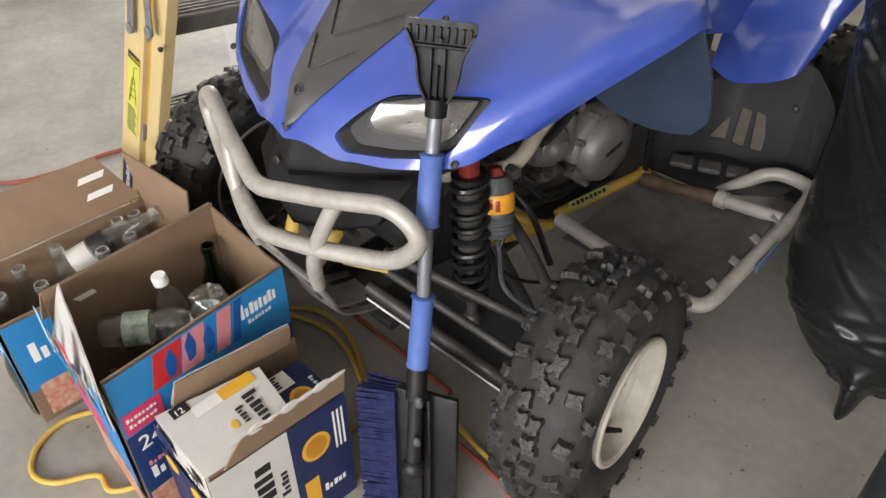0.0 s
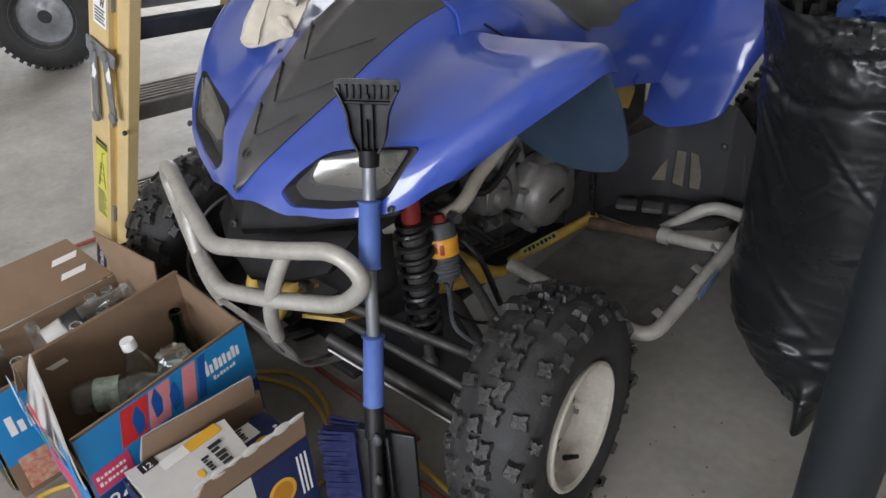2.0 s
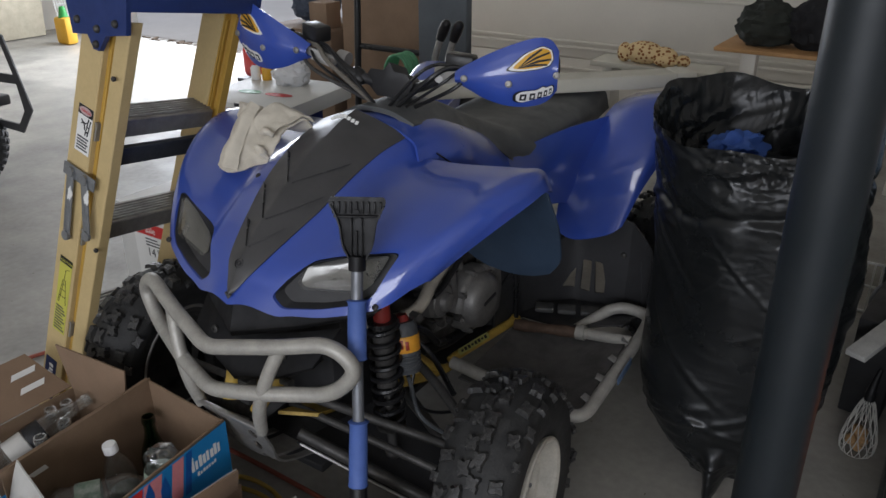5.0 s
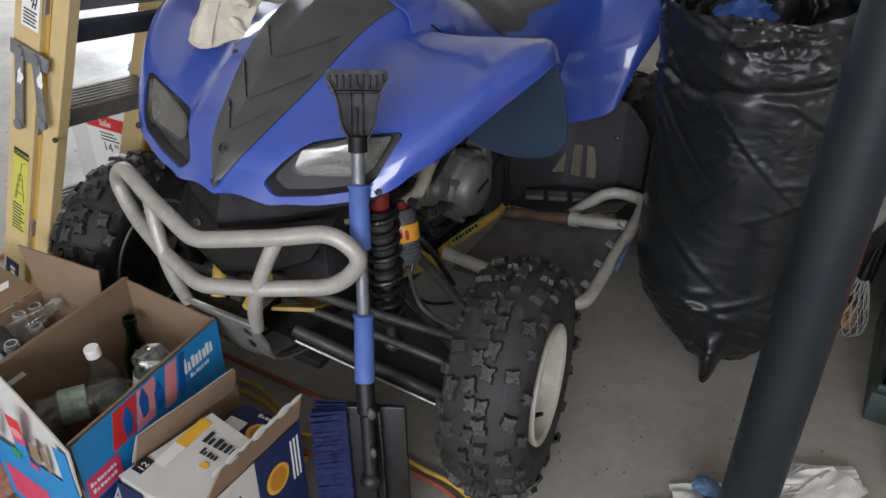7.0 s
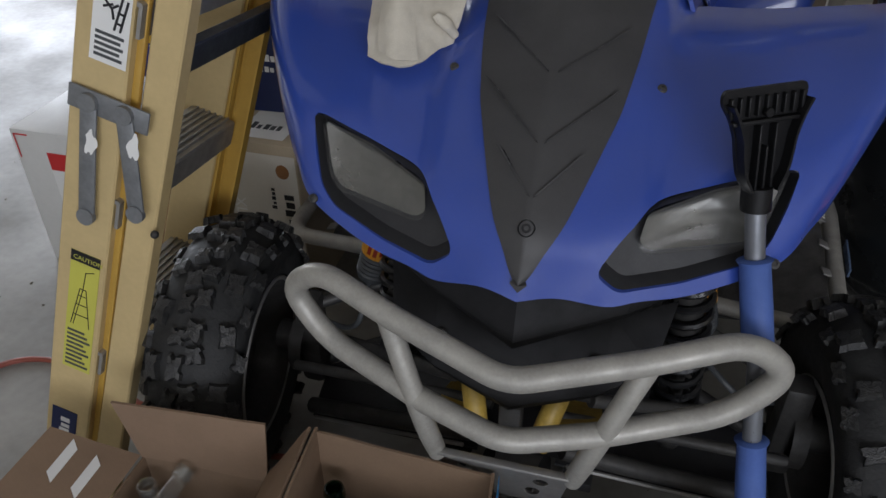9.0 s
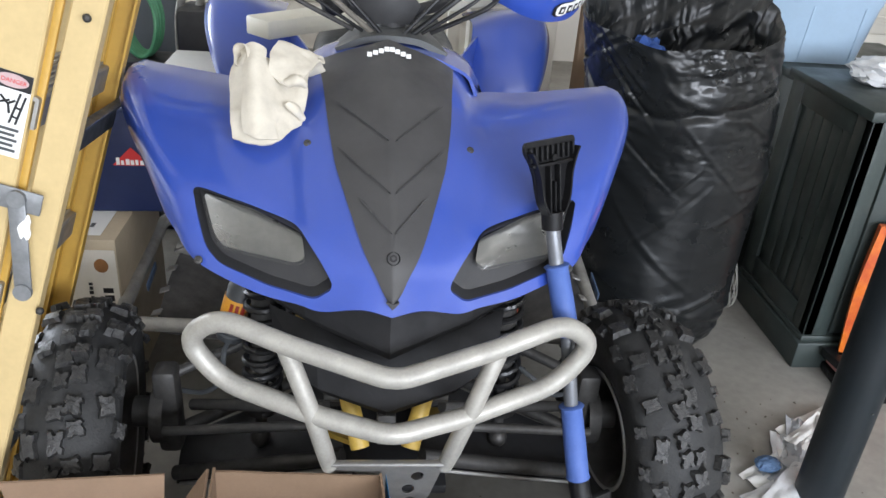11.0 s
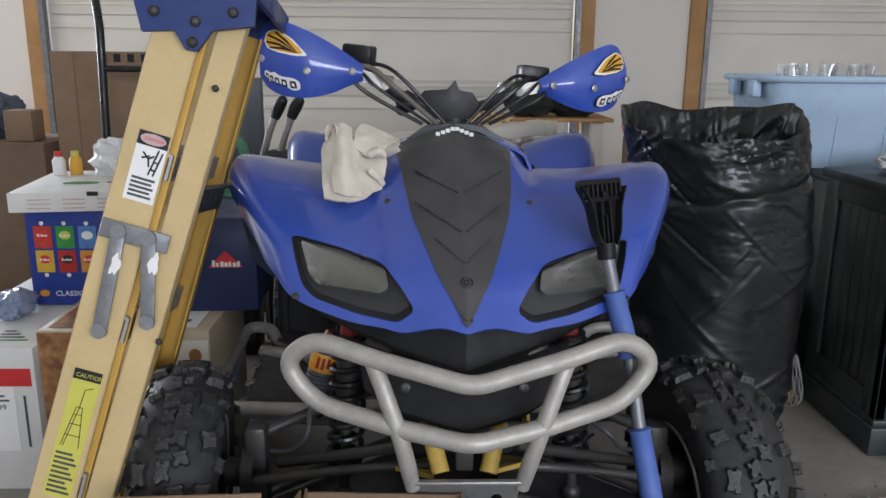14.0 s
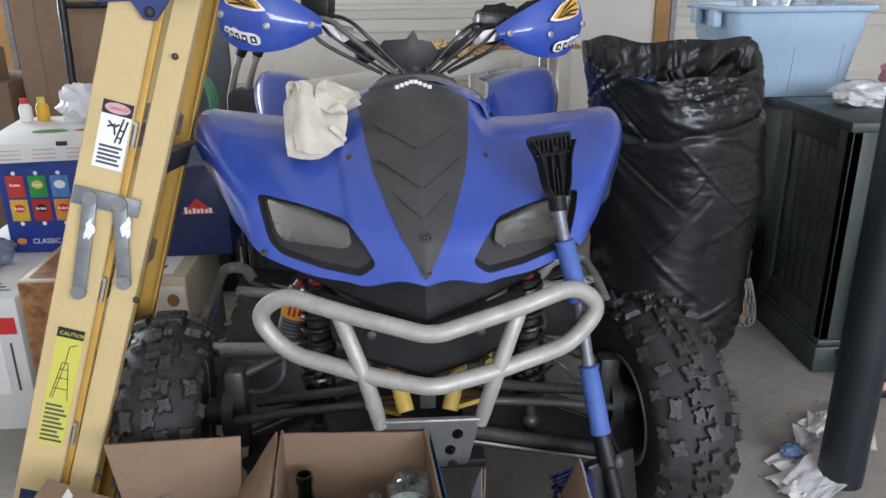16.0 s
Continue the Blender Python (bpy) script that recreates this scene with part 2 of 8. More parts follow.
def part(name, bm, material, parent=None, label="", smooth=True):
    """Links a bmesh, given in the world's metres, as one mesh object under a thing or part."""
    me = bpy.data.meshes.new(name)
    bmesh.ops.recalc_face_normals(bm, faces=bm.faces)
    org = BASE.get(parent.name, Vector()) if parent else Vector()
    if org.length > 0:
        bmesh.ops.translate(bm, verts=bm.verts, vec=-org)
    bm.to_mesh(me)
    bm.free()
    for m in (material if isinstance(material, (list, tuple)) else [material]):
        me.materials.append(m)
    if smooth:
        for poly in me.polygons:
            poly.use_smooth = True
        me.set_sharp_from_angle(angle=radians(38))
    ob = new(name, me)
    if parent:
        ob.parent = parent
        BASE[ob.name] = org
    if label:
        ob["label"] = label
    return ob


def B():
    return bmesh.new()


def add_box(bm, size, m=None, bevel=0.0, seg=2, at=(0, 0, 0)):
    m = (m if m is not None else Matrix()) @ Matrix.Translation(at)
    r = bmesh.ops.create_cube(bm, size=1.0, matrix=m @ Matrix.Diagonal((*size, 1)))
    if bevel:
        es = list({e for v in r["verts"] for e in v.link_edges})
        bmesh.ops.bevel(bm, geom=es, offset=bevel, segments=seg, profile=0.5, affect="EDGES", clamp_overlap=True)
    return bm


def add_cyl(bm, p0, p1, r0, r1=None, n=16, caps=True):
    p0, p1 = Vector(p0), Vector(p1)
    d = p1 - p0
    m = Matrix.Translation((p0 + p1) / 2) @ d.to_track_quat("Z", "Y").to_matrix().to_4x4()
    bmesh.ops.create_cone(bm, cap_ends=caps, segments=n, radius1=r0, radius2=r0 if r1 is None else r1, depth=d.length, matrix=m)
    return bm


def add_ball(bm, c, r, m=None, n=12):
    s = r if isinstance(r, (tuple, list)) else (r, r, r)
    bmesh.ops.create_uvsphere(bm, u_segments=n, v_segments=max(6, n // 2), radius=1.0,
                              matrix=Matrix.Translation(c) @ (m if m is not None else Matrix()) @ Matrix.Diagonal((*s, 1)))
    return bm


def fillet(pts, rad, n=6, closed=False):
    """Rounds the corners of a polyline."""
    P = [Vector(p) for p in pts]
    out = []
    k = len(P)
    for i, p in enumerate(P):
        if not closed and i in (0, k - 1):
            out.append(p)
            continue
        a, b = P[i - 1], P[(i + 1) % k]
        r = rad[i] if isinstance(rad, (list, tuple)) else rad
        d = min(r, (a - p).length * 0.48, (b - p).length * 0.48)
        s, e = p + (a - p).normalized() * d, p + (b - p).normalized() * d
        for j in range(n + 1):
            t = j / n
            out.append(s * (1 - t) ** 2 + p * 2 * t * (1 - t) + e * t ** 2)
    return out


def smooth_line(pts, n=6, closed=False):
    """Catmull-Rom through the points."""
    P = [Vector(p) for p in pts]
    k = len(P)
    out = []
    for i in range(k if closed else k - 1):
        p1, p2 = P[i], P[(i + 1) % k]
        p0 = P[i - 1] if (i > 0 or closed) else p1 * 2 - p2
        p3 = P[(i + 2) % k] if (i + 2 < k or closed) else p2 * 2 - p1
        for j in range(n):
            t = j / n
            out.append(0.5 * (2 * p1 + (p2 - p0) * t + (2 * p0 - 5 * p1 + 4 * p2 - p3) * t * t + (3 * p1 - p0 - 3 * p2 + p3) * t ** 3))
    if not closed:
        out.append(P[-1])
    return out


def add_tube(bm, pts, r, n=12, closed=False, caps=True):
    P = [Vector(p) for p in pts]
    k = len(P)
    rings = []
    tan = [(P[(i + 1) % k] - P[i - 1]) if closed or 0 < i < k - 1 else (P[1] - P[0] if i == 0 else P[-1] - P[-2]) for i in range(k)]
    up = Vector((0, 0, 1)) if abs(tan[0].normalized().z) < 0.9 else Vector((1, 0, 0))
    x = tan[0].cross(up).normalized()
    for i in range(k):
        t = tan[i].normalized()
        x = (x - t * x.dot(t)).normalized()
        y = t.cross(x)
        rad = r[i] if isinstance(r, (list, tuple)) else r
        rings.append([bm.verts.new(P[i] + (x * math.cos(a) + y * math.sin(a)) * rad) for a in (2 * math.pi * j / n for j in range(n))])
    for i in range(k if closed else k - 1):
        a, b = rings[i], rings[(i + 1) % k]
        for j in range(n):
            bm.faces.new((a[j], a[(j + 1) % n], b[(j + 1) % n], b[j]))
    if caps and not closed:
        bm.faces.new(rings[0][::-1])
        bm.faces.new(rings[-1])
    return bm


def add_lathe(bm, profile, m=None, n=24):
    """Turns (radius, height) pairs round the z axis, then moves the result by m."""
    m = m if m is not None else Matrix()
    rings = []
    for r, z in profile:
        if r < 1e-5:
            rings.append([bm.verts.new(m @ Vector((0, 0, z)))])
        else:
            rings.append([bm.verts.new(m @ Vector((r * math.cos(a), r * math.sin(a), z))) for a in (2 * math.pi * j / n for j in range(n))])
    for a, b in zip(rings, rings[1:]):
        for j in range(n):
            q = [a[j % len(a)], a[(j + 1) % len(a)], b[(j + 1) % len(b)], b[j % len(b)]]
            q = list(dict.fromkeys(q))
            if len(q) > 2:
                bm.faces.new(q)
    return bm


def net(rows, nu=6, nv=6):
    """A smooth grid of points through a small net of points."""
    a = [smooth_line(r, nu) for r in rows]
    cols = [smooth_line([r[j] for r in a], nv) for j in range(len(a[0]))]
    return [[cols[j][i] for j in range(len(cols))] for i in range(len(cols[0]))]


def add_grid(bm, g, thick=0.0, flip=False):
    """Faces over a grid of points, with a thickness along its normals."""
    h, w = len(g), len(g[0])
    vs = [[bm.verts.new(p) for p in row] for row in g]
    fs = [bm.faces.new((vs[i][j], vs[i][j + 1], vs[i + 1][j + 1], vs[i + 1][j])) for i in range(h - 1) for j in range(w - 1)]
    if thick:
        nrm = [[None] * w for _ in range(h)]
        for i in range(h):
            for j in range(w):
                du = g[i][min(j + 1, w - 1)] - g[i][max(j - 1, 0)]
                dv = g[min(i + 1, h - 1)][j] - g[max(i - 1, 0)][j]
                nn = du.cross(dv)
                nrm[i][j] = nn.normalized() if nn.length > 1e-9 else Vector((0, 0, 1))
        s = -1 if flip else 1
        v2 = [[bm.verts.new(g[i][j] + nrm[i][j] * thick * s) for j in range(w)] for i in range(h)]
        for i in range(h - 1):
            for j in range(w - 1):
                bm.faces.new((v2[i][j], v2[i + 1][j], v2[i + 1][j + 1], v2[i][j + 1]))
        for j in range(w - 1):
            bm.faces.new((vs[0][j], v2[0][j], v2[0][j + 1], vs[0][j + 1]))
            bm.faces.new((vs[-1][j], vs[-1][j + 1], v2[-1][j + 1], v2[-1][j]))
        for i in range(h - 1):
            bm.faces.new((vs[i][0], vs[i + 1][0], v2[i + 1][0], v2[i][0]))
            bm.faces.new((vs[i][-1], v2[i][-1], v2[i + 1][-1], vs[i + 1][-1]))
    return bm


def add_prism(bm, outline, m, depth):
    """An outline of (x, y) pairs in the plane of m, thickened by depth along its z."""
    a = [bm.verts.new(m @ Vector((x, y, 0))) for x, y in outline]
    b = [bm.verts.new(m @ Vector((x, y, depth))) for x, y in outline]
    bm.faces.new(a[::-1])
    bm.faces.new(b)
    k = len(a)
    for i in range(k):
        bm.faces.new((a[i], a[(i + 1) % k], b[(i + 1) % k], b[i]))
    return bm


def frame_on(origin, xdir, ydir):
    """A plane's pose: x along xdir, y along ydir, z outwards."""
    x = Vector(xdir).normalized()
    z = x.cross(Vector(ydir)).normalized()
    y = z.cross(x)
    return Matrix.Translation(origin) @ Matrix((x, y, z)).transposed().to_4x4()


# ---- setting ----
def slab(name, lo, hi, material, label="", bevel=0.0):
    bm = B()
    lo, hi = Vector(lo), Vector(hi)
    add_box(bm, hi - lo, at=(lo + hi) / 2, bevel=bevel)
    ob = part(name, bm, material)
    return tagged(ob, label, "", "", "structure")


YW = 4.4
slab("floor", (-7.3, -4.5, -0.12), (5.0, YW + 0.1, 0.0), CONC, "grey worn concrete garage floor")
slab("ground", (-60, -60, -0.30), (60, 60, -0.13), mat("pale_driveway", (0.55, 0.54, 0.52), 0.8, vary=0.2, scale=0.8, fine=40), "pale concrete driveway outside")
slab("ceiling", (-7.3, -4.5, 2.9), (5.0, YW + 0.1, 3.0), WALLP, "white painted ceiling")
slab("wall_west", (-7.45, -4.5, -0.1), (-7.3, YW + 0.1, 2.9), WALLP, "white painted wall")
slab("wall_east", (5.0, -4.5, -0.1), (5.15, YW + 0.1, 2.9), WALLP, "white painted wall")
DX = [(-6.3, -3.2, "open"), (-2.6, 0.99, "shut"), (1.84, 4.9, "shut")]
x0 = -7.3
for i, (a, b, _) in enumerate(DX):
    slab("wall_north_%d" % (i + 1), (x0, YW, -0.1), (a, YW + 0.15, 2.9), WALLP, "white painted wall between garage doors")
    slab("wall_north_lintel_%d" % (i + 1), (a, YW, 2.35), (b, YW + 0.15, 2.9), WALLP, "white painted wall over a garage door")
    x0 = b
slab("wall_north_4", (x0, YW, -0.1), (5.0, YW + 0.15, 2.9), WALLP, "white painted wall")
# unseen front wall, with a gap left for the added front lamp
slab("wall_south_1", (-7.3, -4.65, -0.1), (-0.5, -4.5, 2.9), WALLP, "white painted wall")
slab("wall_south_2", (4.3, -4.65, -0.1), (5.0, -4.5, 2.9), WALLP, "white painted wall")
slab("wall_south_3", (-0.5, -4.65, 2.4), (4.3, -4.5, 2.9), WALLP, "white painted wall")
for i, (a, b, st) in enumerate(DX):
    for x in (a, b):
        s = -1 if x == a else 1
        slab("trim", (min(x, x + s * 0.10), YW - 0.04, 0), (max(x, x + s * 0.10), YW - 0.003, 2.4), PINE, "raw pine door jamb")
        slab("trim", (min(x, x - s * 0.035), YW - 0.06, 0), (max(x, x - s * 0.035), YW - 0.003, 2.4), GALV, "galvanised steel door track")
    if st == "shut":
        door = thing("garage_door", "closed white sectional garage door with ribbed panels", "garage door", ((a + b) / 2, YW + 0.04, 0))
        for k in range(5):
            z0, z1 = -0.22 + 0.522 * k, -0.22 + 0.522 * (k + 1) - 0.008
            bm = B()
            add_box(bm, (b - a - 0.08, 0.04, z1 - z0), at=((a + b) / 2, YW + 0.03, (z0 + z1) / 2), bevel=0.006)
            for zz in (0.07, 0.11, z1 - z0 - 0.07):
                add_box(bm, (b - a - 0.09, 0.020, 0.020), at=((a + b) / 2, YW + 0.004, z0 + zz), bevel=0.006)
            add_box(bm, (b - a - 0.09, 0.012, 0.030), at=((a + b) / 2, YW + 0.036, z1))
            part("panel", bm, DOORP, door)

# ---- quad bike ----
atv = thing("quad_bike", "blue sport quad bike with silver bumper, dusty and parked", "quad bike", (0, 0.8, 0))
LINER = mat("slate_inner_fender", (0.036, 0.058, 0.095), 0.45, vary=0.3, scale=7, fine=300, bump=0.08)
REFL = mat("headlight_reflector", (0.33, 0.33, 0.325), 0.36, metal=0.9, vary=0.3, scale=20, fine=160, bump=0.03)
# half of the front bodywork: columns from the middle outwards, rows from the lower edge up and back
FRONT = [
    [(0, .098, .652), (.045, .106, .659), (.10, .122, .646), (.20, .162, .654), (.285, .210, .676), (.345, .290, .722), (.342, .302, .716)],
    [(0, .125, .690), (.050, .135, .690), (.105, .150, .685), (.205, .190, .695), (.294, .228, .712), (.366, .322, .755), (.366, .338, .742)],
    [(0, .160, .735), (.062, .170, .725), (.115, .185, .728), (.212, .220, .738), (.303, .255, .752), (.393, .370, .795), (.398, .388, .776)],
    [(0, .250, .803), (.080, .258, .780), (.128, .262, .772), (.225, .275, .780), (.320, .312, .794), (.422, .432, .833), (.430, .448, .808)],
    [(0, .370, .876), (.100, .370, .842), (.138, .372, .830), (.240, .385, .826), (.340, .412, .836), (.440, .495, .858), (.453, .508, .830)],
    [(0, .470, .924), (.112, .475, .880), (.148, .475, .854), (.252, .485, .850), (.352, .505, .859), (.444, .556, .871), (.460, .566, .838)],
    [(0, .545, .945), (.124, .565, .897), (.160, .558, .858), (.262, .572, .856), (.355, .582, .865), (.440, .598, .868), (.458, .610, .824)],
]
# a rounded shoulder inside the outer edge and a shallow valley beside the cowl
SHOULDER = [.004, .006, .009, .012, .012, .008, .004]
VALLEY = [.0, .002, .005, .008, .009, .006, .002]
for r, out_, val in zip(FRONT, SHOULDER, VALLEY):
    c4, c5 = Vector(r[4]), Vector(r[5])
    q = c4.lerp(c5, .58) + Vector((.45, -.62, .64)) * out_
    c2, c3 = Vector(r[2]), Vector(r[3])
    w = c2.lerp(c3, .36) - Vector((0, -.6, .7)) * val
    r[5:5] = [tuple(q)]
    r[3:3] = [tuple(w)]
front = net([[Vector(p) for p in r] for r in FRONT], 8, 8)
full = [[Vector((-p.x, p.y, p.z)) for p in r[:0:-1]] + r for r in front]


def rounded(pts, r):
    return [(p.x, p.y) for p in fillet([(x, y, 0) for x, y in pts], r, 4, True)]


def lamp_y(x, z):
    return -0.298 + 0.318 * abs(x) + 0.603 * z


LAMP = [(.084, .681), (.112, .661), (.182, .668), (.255, .684), (.277, .702), (.292, .745), (.301, .775), (.285, .775), (.215, .763), (.137, .742), (.108, .714)]
LAMP = rounded(LAMP, .011)
GLASSO = [(.286, .770), (.267, .717), (.252, .703), (.140, .698), (.126, .706), (.132, .736), (.207, .759)]


def cut(ob, cutter_bm):
    """Cuts a solid out of a mesh object, for good."""
    me = bpy.data.meshes.new("cutter")
    bmesh.ops.recalc_face_normals(cutter_bm, faces=cutter_bm.faces)
    if cutter_bm.calc_volume(signed=True) < 0:
        bmesh.ops.reverse_faces(cutter_bm, faces=cutter_bm.faces)
    cutter_bm.to_mesh(me)
    tb = bmesh.new()
    tb.from_mesh(ob.data)
    if tb.calc_volume(signed=True) < 0:
        bmesh.ops.reverse_faces(tb, faces=tb.faces)
        tb.to_mesh(ob.data)
    tb.free()
    cutter_bm.free()
    bpy.context.view_layer.update()
    c = new("cutter", me)
    mod = ob.modifiers.new("cut", "BOOLEAN")
    mod.operation, mod.object, mod.solver = "DIFFERENCE", c, "EXACT"
    dg = bpy.context.evaluated_depsgraph_get()
    dg.update()
    done = bpy.data.meshes.new_from_object(ob.evaluated_get(dg))
    ob.modifiers.clear()
    ob.data = done
    bpy.data.objects.remove(c)
    for poly in done.polygons:
        poly.use_smooth = True
    done.set_sharp_from_angle(angle=radians(38))


bm = B()
add_grid(bm, full, 0.006)
body = part("front_bodywork", bm, BLUE, atv, "glossy blue plastic nose and front fenders")
cb = B()
for s in (1, -1):
    pts = [Vector((s * x, 0, z)) for x, z in LAMP]
    a = [cb.verts.new(p + Vector((0, -.05, 0))) for p in pts]
    b2 = [cb.verts.new(p + Vector((0, .6, 0))) for p in pts]
    cb.faces.new(a)
    cb.faces.new(b2[::-1])
    for i in range(len(a)):
        j = (i + 1) % len(a)
        cb.faces.new((a[i], a[j], b2[j], b2[i]))
cut(body, cb)

for s in (1, -1):
    bm = B()
    cx, cz = .19, .715
    o1 = [Vector((s * x, lamp_y(x, z) - .001, z)) for x, z in LAMP]
    o2 = [Vector((s * (cx + (x - cx) * .95), lamp_y(x, z) + .022, cz + (z - cz) * .92)) for x, z in LAMP]
    va, vb = [bm.verts.new(p) for p in o1], [bm.verts.new(p) for p in o2]
    for i in range(len(va)):
        j = (i + 1) % len(va)
        bm.faces.new((va[i], va[j], vb[j], vb[i]))
    bm.faces.new(vb)
    lamp = part("headlight", bm, BLACKP, atv, "headlight in a black recessed surround")
    for nm, off, th, mt, sc in (("reflector", .004, .002, REFL, .97), ("lens", -.004, .003, LENS, 1.0)):
        bm = B()
        gx, gz = .205, .738
        line = fillet([Vector((x, 0, z)) for x, z in GLASSO], .007, 4, True)
        rings = []
        for k in range(9):
            q = 1 - k / 8
            row = []
            for p in line:
                x, z = gx + (p.x - gx) * sc * q, gz + (p.z - gz) * sc * q
                dep = off + (.014 * (1 - q ** 2.5) + .0007 * math.sin(x * 330) * math.sin(3.1 * q) + .0005 * math.sin(z * 500) if nm == "reflector" else -.006 * (1 - q * q))
                row.append(bm.verts.new((s * x, lamp_y(x, z) + dep, z)))
            rings.append(row)
        rings.append([bm.verts.new(v.co + Vector((0, th, 0))) for v in rings[0]])
        for ra, rb in list(zip(rings[:8], rings[1:8])) + [(rings[-1], rings[0])]:
            for i in range(len(ra)):
                j = (i + 1) % len(ra)
                bm.faces.new((ra[i], ra[j], rb[j], rb[i]))
        bm.faces.new(rings[7])
        for v in rings[8]:
            bm.verts.remove(v)
        ob = part(nm, bm, mt, lamp, "hazy clear headlight lens" if nm == "lens" else "")
        if nm == "lens":
            ob.visible_shadow = False


def cowl_at(f, s, lift):
    """A point of the cowl: f from the tip to the top, s from side to side."""
    i = f * (len(front) - 1)
    i0 = min(int(i), len(front) - 2)
    wid = min(1.0, max(0.0, (f - 0.06) / 0.5)) ** 0.56
    k = min(abs(s) * wid * 8, 8)
    k0 = min(int(k), 7)
    r0, r1 = front[i0], front[i0 + 1]
    p = r0[k0].lerp(r0[k0 + 1], k - k0).lerp(r1[k0].lerp(r1[k0 + 1], k - k0), i - i0)
    return Vector((math.copysign(p.x, s) if s else 0, p.y - lift * .7, p.z + lift * .7))


bm = B()
add_grid(bm, [[cowl_at(.06 + .94 * i / 44, j / 8, .010 + .004 * (1 - (j / 8) ** 2)) for j in range(-8, 9)] for i in range(45)], -0.010)
cowl = part("cowl_panel", bm, CHAR, atv, "charcoal black centre cowl panel with slanted ribs")
for s in (1, -1):
    for k, (f0, f1, s0, s1) in enumerate(((.365, .455, .08, .62), (.465, .585, .08, .78), (.587, .715, .08, .70))):
        bm = B()
        a, b2 = cowl_at(f0, s * s0, .0125), cowl_at(f1, s * s1, .0115)
        wd = Vector((s * .010, .004, .006))
        hgt = Vector((s * -.001, -.0042, .0042))
        q = [a - wd * .3, a + wd * .3 + hgt * .4, b2 + wd * 1.2 + hgt * .1, b2 - wd * .2]
        vs = [bm.verts.new(p) for p in q]
        top = [bm.verts.new(a + hgt), bm.verts.new(b2 + wd * .6 + hgt * .5)]
        bm.faces.new((vs[0], vs[3], top[1], top[0]))
        bm.faces.new((vs[1], top[0], top[1], vs[2]))
        bm.faces.new((vs[0], top[0], vs[1]))
        bm.faces.new((vs[3], vs[2], top[1]))
        part("rib", bm, RIBM, cowl)
bm = B()
c0 = cowl_at(.285, 0, .013)
m = Matrix.Translation(c0) @ look((0, 0, 0), (0, .75, -.66)).to_3x3().to_4x4()
add_lathe(bm, [(.0105, .0005), (.0098, .0012), (.0085, -.001), (.0058, -.001), (.0055, .0015), (.0028, .0015), (.0026, -.002), (0, -.002)], m, 20)
part("cowl_bolt", bm, BLACKI, cowl, "recessed black hex bolt")
for i in range(8):
    bm = B()
    sx = -.27 + i * .077
    p = cowl_at(.905, sx, .0215)
    add_box(bm, (.0088, .003, .0085), Matrix.Translation(p) @ Matrix.Rotation(radians(-40), 4, "X"), .001)
    part("logo_bar", bm, WHITEI, cowl, "white printed lettering bar")
for (x, y, z) in ((.1325, .346, .824), (-.1325, .346, .824), (.287, .204, .684), (-.287, .204, .684)):
    bm = B()
    add_lathe(bm, [(.0065, 0), (.006, .003), (.003, .004), (.003, .002), (0, .002)], Matrix.Translation((x, y - .002, z)) @ Matrix.Rotation(radians(50), 4, "X"), 14)
    part("rivet", bm, STEEL, atv)

# the bodywork sits a little askew on its mounts
ASKEW = Matrix.Translation((0, .16, .72)) @ Matrix.Rotation(radians(1.9), 4, "Z") @ Matrix.Rotation(radians(1.0), 4, "Y") @ Matrix.Translation((0, -.16, -.72))
for ob in list(bpy.data.objects):
    if ob.parent == atv and ob.name.split(".")[0] in ("front_bodywork", "headlight", "cowl_panel", "rivet"):
        base = Matrix.Translation(BASE[ob.name])
        ob.matrix_basis = base.inverted() @ ASKEW @ base

# inner fenders and wheel arch flaps
for s in (1, -1):
    bm = B()
    rows = [[(s * .20, .585, .80), (s * .29, .59, .83), (s * .37, .595, .845), (s * .455, .585, .825)],
            [(s * .20, .61, .72), (s * .29, .63, .73), (s * .37, .63, .745), (s * .470, .615, .745)],
            [(s * .212, .63, .64), (s * .29, .66, .65), (s * .37, .66, .66), (s * .466, .645, .685)],
            [(s * .225, .655, .605), (s * .30, .678, .592), (s * .38, .675, .60), (s * .462, .655, .640)],
            [(s * .262, .675, .575), (s * .32, .69, .562), (s * .38, .688, .572), (s * .432, .670, .598)]]
    add_grid(bm, net(rows, 5, 5), .005)
    part("inner_fender", bm, LINER, atv, "dark slate plastic inner fender flap")

CHINM = mat("matte_black_chin_plastic", (0.018, 0.018, 0.019), 0.66, vary=0.4, scale=18, fine=420, bump=0.1, spec=0.28)
# black chin and grille below the nose, with creased V edges
def v_panel(name, half, label):
    """half: rows of three points from the outer end to the middle."""
    rows_ = []
    for r in half:
        P = [Vector(p) for p in r]
        P = P + [Vector((-p.x, p.y, p.z)) for p in P[-2::-1]]
        row = []
        for p, q in zip(P, P[1:]):
            row.append(p)
        rows_.append(row + [P[-1]])
    bm_ = B()
    add_grid(bm_, rows_, .006)
    return part(name, bm_, CHINM, atv, label, smooth=False)


